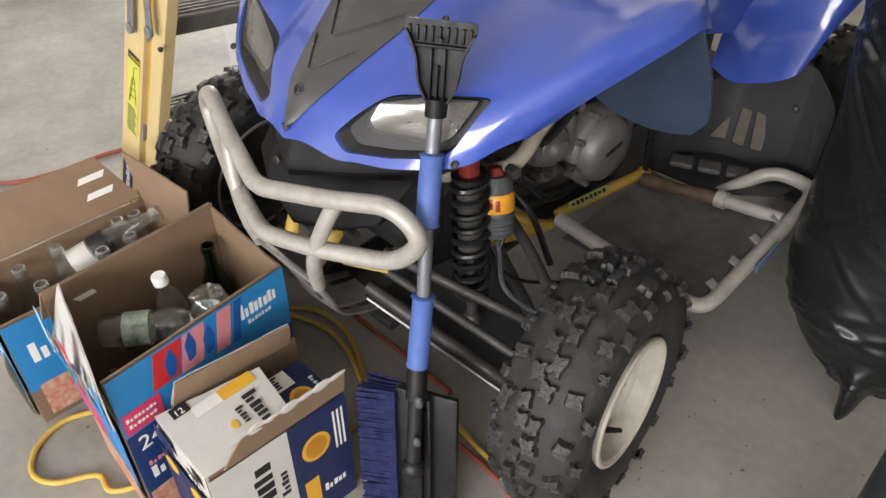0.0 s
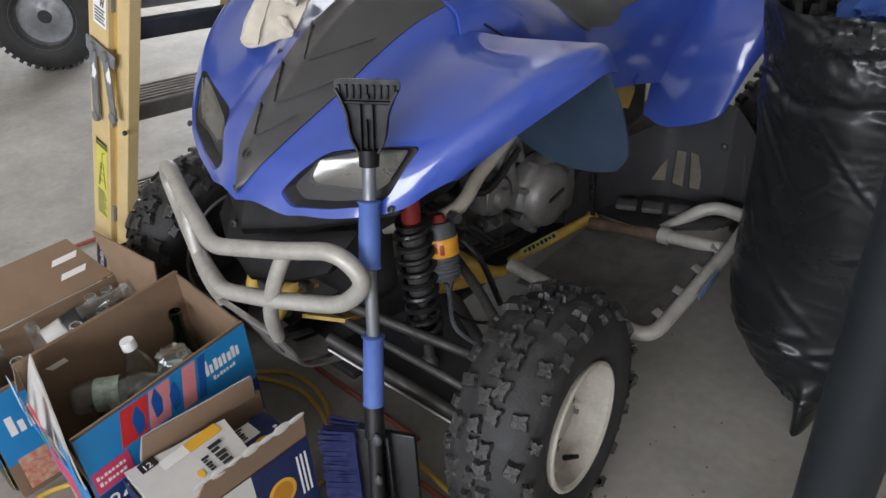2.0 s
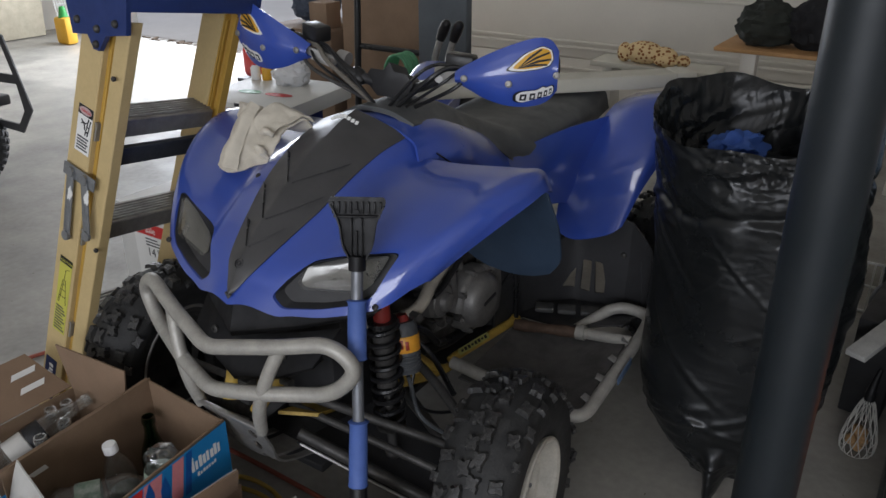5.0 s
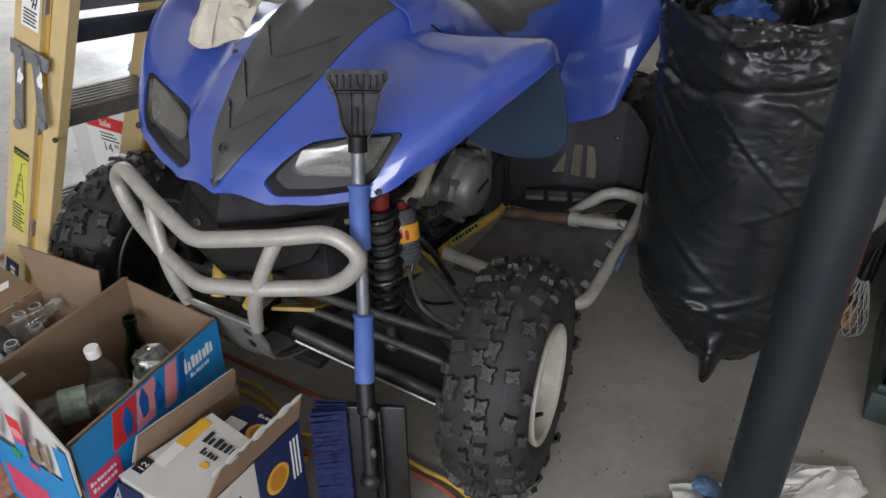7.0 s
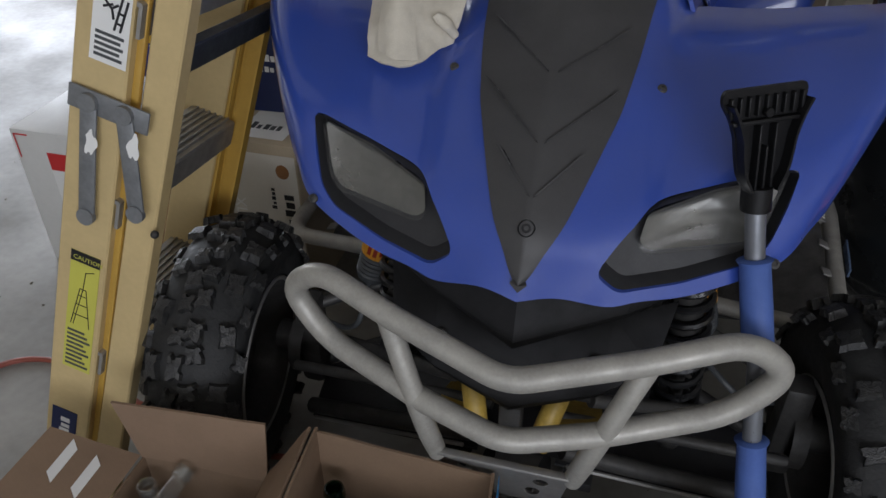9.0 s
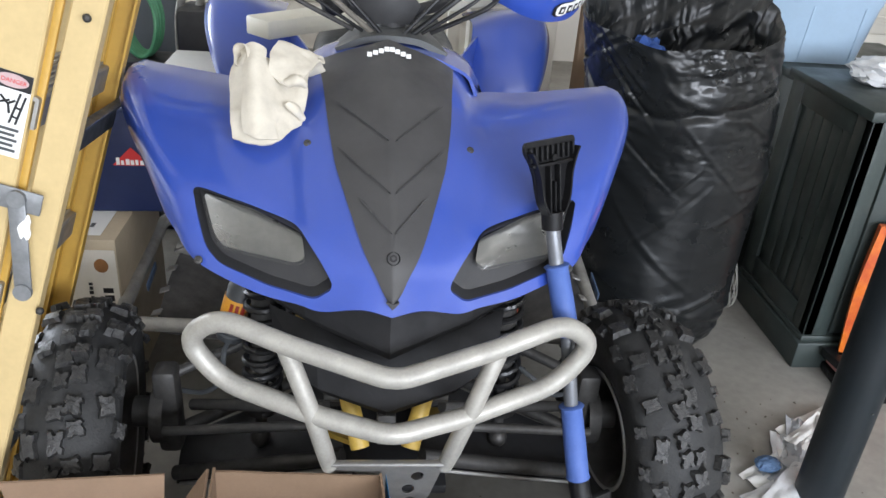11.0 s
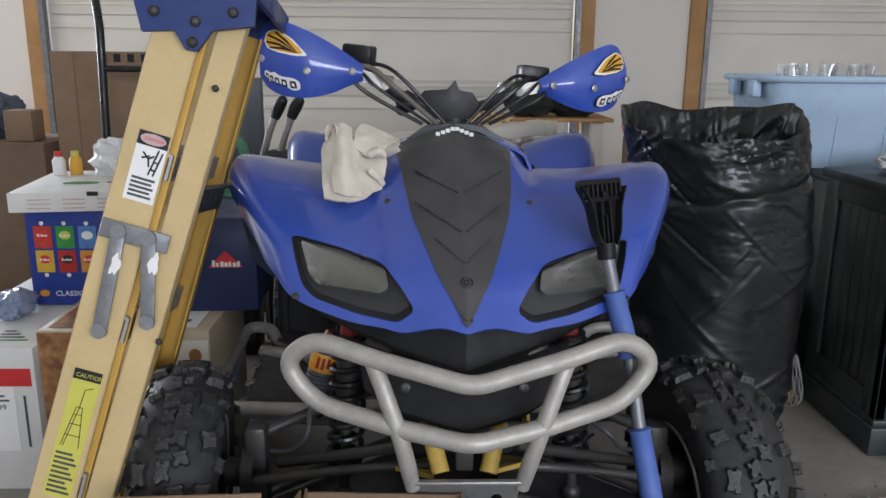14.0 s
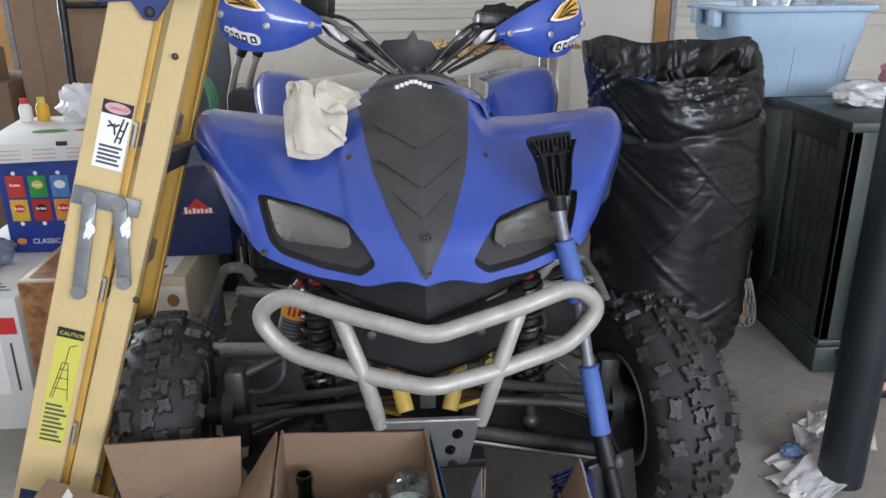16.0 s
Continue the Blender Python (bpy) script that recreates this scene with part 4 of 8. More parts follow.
# engine
DIRTY = mat("sooty_engine_casting", (0.085, 0.080, 0.075), 0.6, metal=0.4, vary=0.55, scale=24, fine=260, bump=0.3)
TUBEB = mat("beige_frame_paint", (.40, .365, .30), .45, vary=.35, scale=22, bump=.08)
bm = B()
add_box(bm, (.24, .42, .20), at=(0, .78, .36), bevel=.03)
add_box(bm, (.20, .26, .13), at=(0, .90, .47), bevel=.03)
add_box(bm, (.17, .16, .30), Matrix.Translation((0, .62, .55)) @ Matrix.Rotation(radians(16), 4, "X"), .02)
eng = part("engine", bm, DIRTY, atv, "grey cast engine, sooty and dirty")
for s in (1, -1):
    # clutch cover: a round dome with a foot towards the rear
    m = frame_on((s * .118, .808, .390), (0, s, 0), (0, 0, 1))
    bm = B()
    add_lathe(bm, [(.094, 0), (.094, .030), (.090, .040), (.080, .046), (.077, .056), (.072, .068), (.060, .078), (.030, .081), (0, .081)], m, 40)
    cover = part("clutch_cover", bm, ENGINE, eng, "smooth round cast clutch cover")
    bm = B()
    add_prism(bm, rounded([(s * .03, -.088), (s * .115, -.085), (s * .128, -.02), (s * .118, .045), (s * .06, .06)], .015), m, .045)
    part("cover_foot", bm, ENGINE, cover, "rear foot of the cast cover")
    for k in range(8):
        a = 2 * math.pi * (k + .35) / 8
        bm = B()
        add_cyl(bm, m @ Vector((.089 * math.cos(a), .089 * math.sin(a), .02)), m @ Vector((.089 * math.cos(a), .089 * math.sin(a), .048)), .0085, n=12)
        add_cyl(bm, m @ Vector((.089 * math.cos(a), .089 * math.sin(a), .046)), m @ Vector((.089 * math.cos(a), .089 * math.sin(a), .053)), .0048, n=6)
        part("cover_bolt", bm, ENGINE, cover)
    bm = B()
    add_prism(bm, rounded([(-.030, -.006), (.030, .004), (.030, .014), (-.030, .004)], .004), m @ Matrix.Translation((s * -.002, .008, .081)), .002)
    part("badge", bm, BLACKI, cover, "dark slanted badge with pale bars")
    # water pump, ignition cover and lumps of the crankcase in front of it
    for nm, y_, z_, prof in (("pump_cover", .652, .452, [(.050, 0), (.050, .030), (.042, .044), (.026, .048), (.022, .062), (.010, .066), (0, .066)]),
                             ("engine_cover", .700, .520, [(.034, 0), (.034, .028), (.026, .036), (0, .036)]),
                             ("oil_cap", .905, .455, [(.024, 0), (.024, .050), (.018, .056), (0, .056)])):
        bm = B()
        add_lathe(bm, prof, frame_on((s * .108, y_, z_), (0, s, 0), (0, 0, 1)), 28)
        part(nm, bm, ENGINE, eng, "round cast engine cover")
    for y_, z_, sy, sz, rot in ((.600, .475, .035, .11, 18), (.715, .455, .030, .12, 10), (.640, .385, .09, .035, -8), (.735, .545, .022, .10, 16), (.900, .37, .05, .10, 0)):
        bm = B()
        add_box(bm, (.05, sy, sz), Matrix.Translation((s * .125, y_, z_)) @ Matrix.Rotation(radians(rot), 4, "X"), .012)
        part("crankcase_boss", bm, ENGINE, eng, "cast boss on the crankcase")
    for k in range(4):
        bm = B()
        add_cyl(bm, (s * .13, .59 + .042 * k, .41 - .012 * k), (s * .162, .59 + .042 * k, .41 - .012 * k), .010, n=10)
        part("case_bolt", bm, DIRTY, eng)
    bm = B()
    add_tube(bm, smooth_line([(s * .075, .33, .50), (s * .212, .424, .541), (s * .206, .53, .585), (s * .198, .65, .632), (s * .18, .78, .685)], 5), .0150, 16)
    tube = part("upper_frame_tube", bm, TUBEB, atv, "dusty beige upper frame tube")
    bm = B()
    add_cyl(bm, (s * .222, .418, .545), (s * .246, .412, .547), .011, n=6)
    part("tube_bolt", bm, STEEL, tube)
    bm = B()
    add_tube(bm, smooth_line([(s * .09, .46, .33), (s * .115, .58, .325), (s * .12, .72, .29), (s * .12, .84, .285)], 5), .017, 12)
    part("coolant_hose", bm, BLACKS, atv, "black rubber hose")
    bm = B()
    add_tube(bm, [(s * .170, .985, .47), (s * .180, .992, .36), (s * .184, .992, .245)], .0075, 10)
    part("shift_rod", bm, BLACKS, atv, "black linkage rod")
for k in range(6):
    bm = B()
    add_box(bm, (.20, .19, .006), Matrix.Translation((0, .61, .47 + k * .030)) @ Matrix.Rotation(radians(16), 4, "X"), .002)
    part("cooling_fin", bm, DIRTY, eng)
bm = B()
add_tube(bm, smooth_line([(.04, .55, .60), (.07, .49, .57), (.10, .51, .50), (.11, .60, .46)], 6), .019, 14)
part("exhaust_pipe", bm, DIRTY, atv, "sooty exhaust header pipe")
for pts, r in (([(.245, .39, .425), (.25, .37, .36), (.27, .42, .30), (.31, .50, .27)], .004), ([(.14, .53, .52), (.165, .60, .50), (.17, .70, .56)], .009), ([(.10, .50, .66), (.15, .58, .63), (.165, .70, .62)], .007), ([(.12, .88, .52), (.15, .94, .46), (.15, 1.0, .40)], .008),
               ([(.15, .50, .45), (.168, .545, .42), (.166, .60, .36), (.15, .66, .33)], .010)):
    bm = B()
    add_tube(bm, smooth_line(pts, 6), r, 8)
    part("hose", bm, BLACKS, atv, "black rubber hose")
# dark filler blocks added to close the view to the floor behind the engine
bm = B()
add_box(bm, (.30, .20, .26), at=(0, 1.01, .36), bevel=.03)
part("chain_case", bm, BLACKP, atv, "plain black filler block behind the engine")
bm = B()
add_box(bm, (.27, .36, .30), at=(0, 1.16, .52), bevel=.04)
part("battery_box", bm, BLACKP, atv, "plain black filler box under the seat")
bm = B()
add_tube(bm, [(0, .98, .30), (0, 1.30, .27), (0, 1.57, .25)], [.075, .06, .07], 16)
part("swing_arm", bm, STEEL, atv, "dark dirty swing arm")
bm = B()
add_box(bm, (.24, .80, .02), at=(0, .60, .215), bevel=.004)
part("belly_guard", bm, BLACKP, atv, "dark belly guard plate")
bm = B()
add_box(bm, (.30, .32, .30), at=(0, .42, .66), bevel=.06)
part("airbox", bm, BLACKP, atv, "black parts under the bodywork")
bm = B()
add_box(bm, (.22, .10, .20), at=(0, .32, .44), bevel=.02)
part("radiator", bm, BLACKP, atv, "black radiator behind the grille")

# foot wells with nerf bars
RUST = mat("rusty_brake_pedal", (0.13, 0.085, 0.06), 0.75, metal=0.3, vary=0.5, scale=30, fine=200, bump=0.3)
for s in (1, -1):
    nx, nz = (0, 0) if s > 0 else (.052, .035)
    bm = B()
    path = fillet([(s * .165, .672, .262), (s * .30, .668, .252), (s * .540 - nx, .672, .225 + nz), (s * .545 - nx, 1.06, .278), (s * .540 - nx, 1.14, .298), (s * .435 - nx * 1.7, 1.145, .296), (s * .385 - nx * 2, 1.08, .262), (s * .36, 1.04, .245)], [0, .08, .05, .08, .05, .06, .06, 0], 6)
    add_tube(bm, path, .0165, 14)
    bar = part("nerf_bar", bm, SILVER, atv, "silver tubular nerf bar with brackets")
    bm = B()
    add_cyl(bm, (s * .375, 1.003, .258), (s * .53, 1.01, .275), .016, n=14)
    add_cyl(bm, (s * .375, 1.003, .258), (s * .400, 1.004, .260), .021, n=14)
    part("foot_peg", bm, SILVER, bar, "silver foot peg bar")
    for k in range(4):
        bm = B()
        y = .74 + k * .085
        add_box(bm, (.024, .024, .004), Matrix.Translation((s * .522, y, .236 + (y - .672) * .14)) @ Matrix.Rotation(radians(20 * s), 4, "Y") @ Matrix.Rotation(radians(14 * (k % 2) - 5), 4, "Z"), .001)
        part("bracket", bm, ALU, bar)
    bm = B()
    add_box(bm, (.004, .09, .022), Matrix.Translation((s * .5655, .88, .262)) @ Matrix.Rotation(radians(10), 4, "X"), .001)
    part("bar_sticker", bm, mat("blue_grey_sticker", (.10, .15, .25), .5, vary=.4, scale=60), bar, "small blue and orange sticker")
    bm = B()
    add_grid(bm, net([[Vector((s * .19, .66, .225)), Vector((s * .35, .69, .205)), Vector((s * .52, .70, .222))], [Vector((s * .19, .85, .225)), Vector((s * .35, .86, .195)), Vector((s * .525, .86, .25))], [Vector((s * .19, 1.02, .235)), Vector((s * .35, 1.02, .22)), Vector((s * .52, 1.02, .272))]], 4, 4), .004)
    part("foot_well_web", bm, mat("black_webbing", (.125, .12, .115), .85, vary=.55, scale=18, fine=400, bump=.5), bar, "black webbing foot well")
    bm = B()
    add_tube(bm, smooth_line([(s * .20, .955, .25), (s * .29, .975, .255), (s * .385, 1.003, .258)], 5), [.016 + .002 * math.sin(i) for i in range(11)], 10)
    part("pedal", bm, RUST, atv, "rusty brown pedal lever")
    # heel guard: a curved plate with slots
    cols = [(.150, .925, .36), (.172, 1.05, .42), (.205, 1.140, .435), (.262, 1.215, .47), (.335, 1.228, .535), (.418, 1.230, .530), (.440, 1.228, .520), (.494, 1.212, .472), (.510, 1.200, .44)]
    rows = [[Vector((s * x, y - .012 * (1 - k), .225 + (zt - .225) * k)) for x, y, zt in cols] for k in (0, .33, .66, 1)]
    bm = B()
    add_grid(bm, net(rows, 4, 4), .006)
    guard_ob = part("heel_guard", bm, BLACKP, atv, "dusty black plastic heel guard with three slots")
    for q in ([(.240, .288), (.272, .284), (.272, .352), (.258, .330)], [(.288, .280), (.320, .278), (.318, .382), (.290, .380)], [(.336, .280), (.366, .284), (.366, .325), (.352, .382), (.328, .384)]):
        cb = B()
        o_ = fillet([(s * x, z, 0) for x, z in q], .005, 4, True)
        add_prism(cb, [(p.x, p.y) for p in o_], frame_on((0, 1.30, 0), (1, 0, 0), (0, 0, 1)), .2)
        cut(guard_ob, cb)
    for x_, z_ in ((.415, .425), (.455, .30), (.470, .40)):
        bm = B()
        add_ball(bm, (s * x_, 1.216, z_), (.009, .006, .009))
        part("guard_rivet", bm, STEEL, guard_ob)
    bm = B()
    add_tube(bm, smooth_line([(s * .475, 1.198, .235), (s * .482, 1.204, .33), (s * .470, 1.212, .42)], 4), .004, 6)
    part("guard_rib", bm, BLACKP, guard_ob)
    for k in range(3):
        bm = B()
        add_box(bm, (.055, .045, .016), Matrix.Translation((s * (.235 + .062 * k), 1.075 + .026 * k, .262)) @ Matrix.Rotation(radians(24 * s), 4, "Z"), .006)
        part("tray_rib", bm, mat("dusty_tray_plastic", (.075, .075, .074), .6, vary=.4, scale=30, fine=300, bump=.2), guard_ob, "dusty ribbed tread of the heel tray")
    bm = B()
    add_grid(bm, net([[Vector((s * .18, 1.02, .24)), Vector((s * .33, 1.03, .245)), Vector((s * .49, 1.05, .29))], [Vector((s * .18, 1.25, .24)), Vector((s * .33, 1.24, .24)), Vector((s * .50, 1.20, .27))]], 4, 4), .004)
    part("heel_floor", bm, BLACKP, atv, "black plastic heel tray")

# steering: bar, guards, dash, cables
HB = {1: [(.0, .69, .975), (.055, .69, .98), (.11, .675, 1.005), (.165, .69, 1.035), (.265, .735, 1.045), (.358, .782, 1.05)],
      -1: [(.0, .69, .975), (-.055, .68, .98), (-.13, .650, 1.01), (-.20, .640, 1.062), (-.30, .636, 1.078), (-.397, .634, 1.090)]}
bm = B()
add_tube(bm, smooth_line([Vector(p) for p in HB[-1][::-1]] + [Vector(p) for p in HB[1][1:]], 5), .0125, 12)
bars = part("handlebar", bm, BLACKP, atv, "black handlebar turned slightly to one side")
for s in (1, -1):
    H = [Vector(p) for p in HB[s]]
    bm = B()
    add_tube(bm, [H[4].lerp(H[3], .1), H[5]], .0175, 14)
    add_lathe(bm, [(.0, -.003), (.022, -.003), (.022, .012), (.014, .016), (0, .016)], Matrix.Translation(H[5]) @ (H[5] - H[4]).to_track_quat("Z", "Y").to_matrix().to_4x4(), 16)
    part("grip", bm, BLACKS, bars, "black rubber grip")
    dirv = (H[5] - H[3]).normalized()
    fwd = Vector((0, 0, 1)).cross(dirv) * (-1 if s > 0 else 1)
    if fwd.y > 0:
        fwd = -fwd
    upv = Vector((0, 0, 1))
    P0 = H[3] + fwd * .045 - upv * .008
    P1 = H[5] + fwd * .055 + dirv * .012
    ax = (P1 - P0)
    Ln = ax.length
    ax.normalize()
    # guard outline: stations along the length with lower and upper edge
    st = [(.0, -.013, .013), (.13, -.028, .028), (.32, -.052, .047), (.55, -.070, .064), (.78, -.075, .073), (.92, -.066, .064), (1.0, -.046, .040)]
    rows = []
    for f, lo, hi in st:
        c = P0 + ax * (Ln * f)
        bul = .020 * math.sin(math.pi * min(1, f * 1.05))
        rows.append([c + upv * (lo + (hi - lo) * k) + fwd * (bul + .018 * math.sin(math.pi * k) - .010) for k in (0, .2, .5, .8, 1)])
    bm = B()
    gg = net(rows, 4, 4)
    add_grid(bm, gg, .004)
    guard = part("hand_guard", bm, BLUE, bars, "blue plastic hand guard with stickers")

    def on_guard(f, k, lift=.004):
        i = f * (len(gg) - 1)
        j = k * (len(gg[0]) - 1)
        i0, j0 = min(int(i), len(gg) - 2), min(int(j), len(gg[0]) - 2)
        p = gg[i0][j0].lerp(gg[i0 + 1][j0], i - i0).lerp(gg[i0][j0 + 1].lerp(gg[i0 + 1][j0 + 1], i - i0), j - j0)
        return p + fwd * lift

    def leaf(name, outline, material, lift, label=""):
        """A thin sticker of any outline, laid over the guard."""
        cx_, cy_ = sum(p[0] for p in outline) / len(outline), sum(p[1] for p in outline) / len(outline)
        line = [(p.x, p.y) for p in fillet([(x_, y_, 0) for x_, y_ in outline], .03 if len(outline) > 5 else .004, 3, True)]
        b_ = B()
        rings = [[b_.verts.new(on_guard(cx_ + (x_ - cx_) * q, cy_ + (y_ - cy_) * q, lift)) for x_, y_ in line] for q in (1, .66, .33)]
        for ra, rb in zip(rings[:-1], rings[1:]):
            for i_ in range(len(line)):
                j_ = (i_ + 1) % len(line)
                b_.faces.new((ra[i_], ra[j_], rb[j_], rb[i_]))
        b_.faces.new(rings[-1])
        edge = [b_.verts.new(v.co - fwd * .0008) for v in rings[0]]
        for i_ in range(len(line)):
            j_ = (i_ + 1) % len(line)
            b_.faces.new((edge[i_], edge[j_], rings[0][j_], rings[0][i_]))
        part(name, b_, material, guard, label)

    LEAF = [(.46, .60), (.58, .77), (.73, .86), (.86, .83), (.90, .70), (.84, .585), (.70, .55), (.56, .555)]
    for nm, sc, mt, lift, lab in (("logo_border", 1.0, BLACKI, .0040, ""), ("logo_edge", .93, WHITEI, .0048, ""), ("logo_field", .80, GOLD, .0056, "yellow leaf-shaped sticker with black stripes")):
        leaf(nm, [(.70 + (a - .70) * sc, .69 + (b - .69) * sc) for a, b in LEAF], mt, lift, lab)
    for q in ((.79, .60), (.845, .675), (.815, .765), (.72, .80)):
        leaf("logo_stripe", [(.545, .605), ((.545 + q[0]) / 2 - .008, (.605 + q[1]) / 2 + .022), (q[0], q[1] + .014), (q[0] + .012, q[1] - .008), ((.545 + q[0]) / 2 + .006, (.605 + q[1]) / 2 - .004)], BLACKI, .0066)
    NAME = [(.52, .15), (.55, .11), (.90, .10), (.935, .16), (.93, .27), (.89, .32), (.80, .31), (.76, .35), (.69, .31), (.56, .32), (.52, .27)]
    for nm, sc, mt, lift, lab in (("name_border", 1.0, BLACKI, .0040, ""), ("name_field", .90, WHITEI, .0048, "white name sticker with dark bars")):
        leaf(nm, [(.728 + (a - .728) * sc, .215 + (b - .215) * sc) for a, b in NAME], mt, lift, lab)
    for k in range(5):
        f = .562 + k * .068
        leaf("name_bar", [(f, .16), (f + .046, .155), (f + .052, .265), (f + .008, .27)], BLACKI, .0058)
        leaf("name_fill", [(f + .015, .19), (f + .034, .19), (f + .038, .238), (f + .020, .24)], WHITEI, .0066)
    for f, k in ((.13, .5), (.49, .42), (.97, .45)):
        bm = B()
        add_lathe(bm, [(.008, 0), (.0075, .003), (.005, .004), (.004, .001), (0, .001)], Matrix.Translation(on_guard(f, k, .004)) @ fwd.to_track_quat("Z", "Y").to_matrix().to_4x4(), 14)
        part("guard_bolt", bm, ALU, guard)
    bm = B()
    A_, B_ = P0 + ax * .035 - fwd * .004, H[2].lerp(H[3], .30) + fwd * .022 + upv * .004
    dm = (B_ - A_)
    am = frame_on(A_, dm, upv)
    add_prism(bm, rounded([(0, -.012), (dm.length, -.014), (dm.length + .012, 0), (dm.length, .014), (0, .012)], .006), am @ Matrix.Translation((0, 0, -.003)), .006)
    add_cyl(bm, B_ - fwd * .03, B_ + fwd * .010, .009, n=12)
    add_cyl(bm, B_ - fwd * .045 - ax * .014, B_ - fwd * .045 + ax * .014, .019, n=16)
    part("guard_arm", bm, ALU, bars, "bare aluminium guard clamp")
    bm = B()
    add_tube(bm, smooth_line([H[4].lerp(H[3], .8) + fwd * .02, H[4] + fwd * .04 - upv * .006, H[5] + fwd * .035 - upv * .01], 5), .006, 8)
    part("lever", bm, STEEL, bars, "dark brake lever")
    bm = B()
    add_box(bm, (.066, .045, .038), Matrix.Translation(H[4].lerp(H[3], .92) + upv * (.016 if s > 0 else .030)) @ Matrix.Rotation(radians(16 * s), 4, "Z") @ Matrix.Rotation(radians(6), 4, "Y"), .006)
    part("switch_box", bm, BLACKS, bars, "black switch and reservoir box")
    for k in range(4):
        bm = B()
        e = Vector((s * (.02 + .018 * k), .62 + .01 * k, .945))
        st0 = H[3].lerp(H[4], .25 * k) + fwd * .015 + upv * (.010 - .006 * k)
        bend = (st0 + e) / 2 + Vector((s * .006 * k, -.020 - .006 * k, .030 - .007 * k))
        add_tube(bm, smooth_line([st0, st0.lerp(bend, .5) + upv * .014, bend, e], 6), (.0042, .0058, .0036, .0048)[k], 8)
        part("cable", bm, (BLACKS, mat("taupe_cable_sheath", (.16, .145, .12), .6, vary=.3, scale=30), BLACKS, STEEL)[k if s < 0 else 0], bars, "control cable")
bm = B()
hood = [(-.084, .998), (-.068, 1.016), (-.018, 1.020), (-.001, 1.040), (.009, 1.018), (.039, 1.012), (.054, .990), (.036, .955), (-.046, .954), (-.074, .972)]
fr_ = [bm.verts.new((x, .652 + .02 * abs(x + .012) / .07, z)) for x, z in hood]
bk_ = [bm.verts.new((-.014 + (x + .014) * .8, .725, .975 + (z - .985) * .7)) for x, z in hood]
rise = bm.verts.new((-.012, .646, .990))
for i in range(len(hood)):
    j = (i + 1) % len(hood)
    bm.faces.new((fr_[i], fr_[j], rise))
    bm.faces.new((fr_[j], fr_[i], bk_[i], bk_[j]))
bm.faces.new(bk_)
part("dash_hood", bm, BLACKP, bars, "black dash hood with a pointed top")
bm = B()
add_lathe(bm, [(0, 0), (.020, 0), (.026, .008), (.024, .030), (.014, .045), (0, .047)], Matrix.Translation((-.100, .665, .970)) @ Matrix.Rotation(radians(-24), 4, "Y") @ Matrix.Diagonal((1.1, .8, 1, 1)), 20)
part("key_switch", bm, BLACKS, bars, "black key switch boot")
bm = B()
add_cyl(bm, (0, .69, .90), (0, .69, .985), .028, n=16)
part("steering_stem", bm, BLACKP, bars)


# ---- lettering ----
def lettering(name, text, m, height, material, parent, label=""):
    """Flat raised letters; m: pose of the lower left corner, x along the line, z outwards."""
    cu = bpy.data.curves.new(name, "FONT")
    cu.body, cu.size, cu.extrude, cu.resolution_u = text, height * 1.35, 0.0004, 2
    tmp = bpy.data.objects.new(name, cu)
    me = bpy.data.meshes.new_from_object(tmp)
    bpy.data.objects.remove(tmp)
    me.transform(Matrix.Translation(-BASE.get(parent.name, Vector())) @ m)
    me.materials.append(material)
    ob = new(name, me)
    ob.parent = parent
    BASE[ob.name] = BASE.get(parent.name, Vector())
    if label:
        ob["label"] = label
    return ob


def patch(name, parent, m, x0, y0, x1, y1, material, lift=.0008, label="", skew=0.0):
    """A printed field on a plane: a thin plate, lifted a little."""
    bm = B()
    add_prism(bm, [(x0, y0), (x1, y0), (x1 + skew, y1), (x0 + skew, y1)], m @ Matrix.Translation((0, 0, lift)), .0005)
    return part(name, bm, material, parent, label, smooth=False)


def disc(name, parent, m, x, y, rx, ry, material, lift=.0012, label=""):
    bm = B()
    add_prism(bm, [(x + rx * math.cos(a), y + ry * math.sin(a)) for a in (2 * math.pi * k / 24 for k in range(24))], m @ Matrix.Translation((0, 0, lift)), .0005)
    return part(name, bm, material, parent, label, smooth=False)


def word_bars(parent, m, x0, y0, w, h, n, material, lift=.0014, name="word_bar"):
    """A word that is not spelt out: upright bars of its size."""
    bw = w / n
    for k in range(n):
        hh = h * (1.0 if k == 0 else (.72, .60, .80, .66)[k % 4])
        patch(name, parent, m, x0 + k * bw, y0, x0 + k * bw + bw * (.72, .60, .78)[k % 3], y0 + hh, material, lift)


def panel(name, parent, pts, material, thick=.004, label="", wavy=.0015):
    """A board through four corners, with a slight warp and a cut edge."""
    P = [Vector(p) for p in pts]
    nrm = (P[1] - P[0]).cross(P[3] - P[0]).normalized()
    n = 7
    g = []
    for i in range(n):
        a, b_ = P[0].lerp(P[3], i / (n - 1)), P[1].lerp(P[2], i / (n - 1))
        g.append([a.lerp(b_, j / (n - 1)) + nrm * wavy * noise.noise(a.lerp(b_, j / (n - 1)) * 14) * 2 for j in range(n)])
    bm = B()
    add_grid(bm, g, thick)
    return part(name, bm, material, parent, label)


# ---- cartons of empties in front of the quad ----
CARDW = mat("white_faced_carton", (0.57, 0.56, 0.53), 0.5, vary=0.15, scale=12, fine=200, bump=0.05)
FRUIT = mat("fruit_print", (0.45, 0.10, 0.07), 0.5, vary=0.5, scale=45, fine=90, bump=0.02, color2=(0.55, 0.42, 0.30))

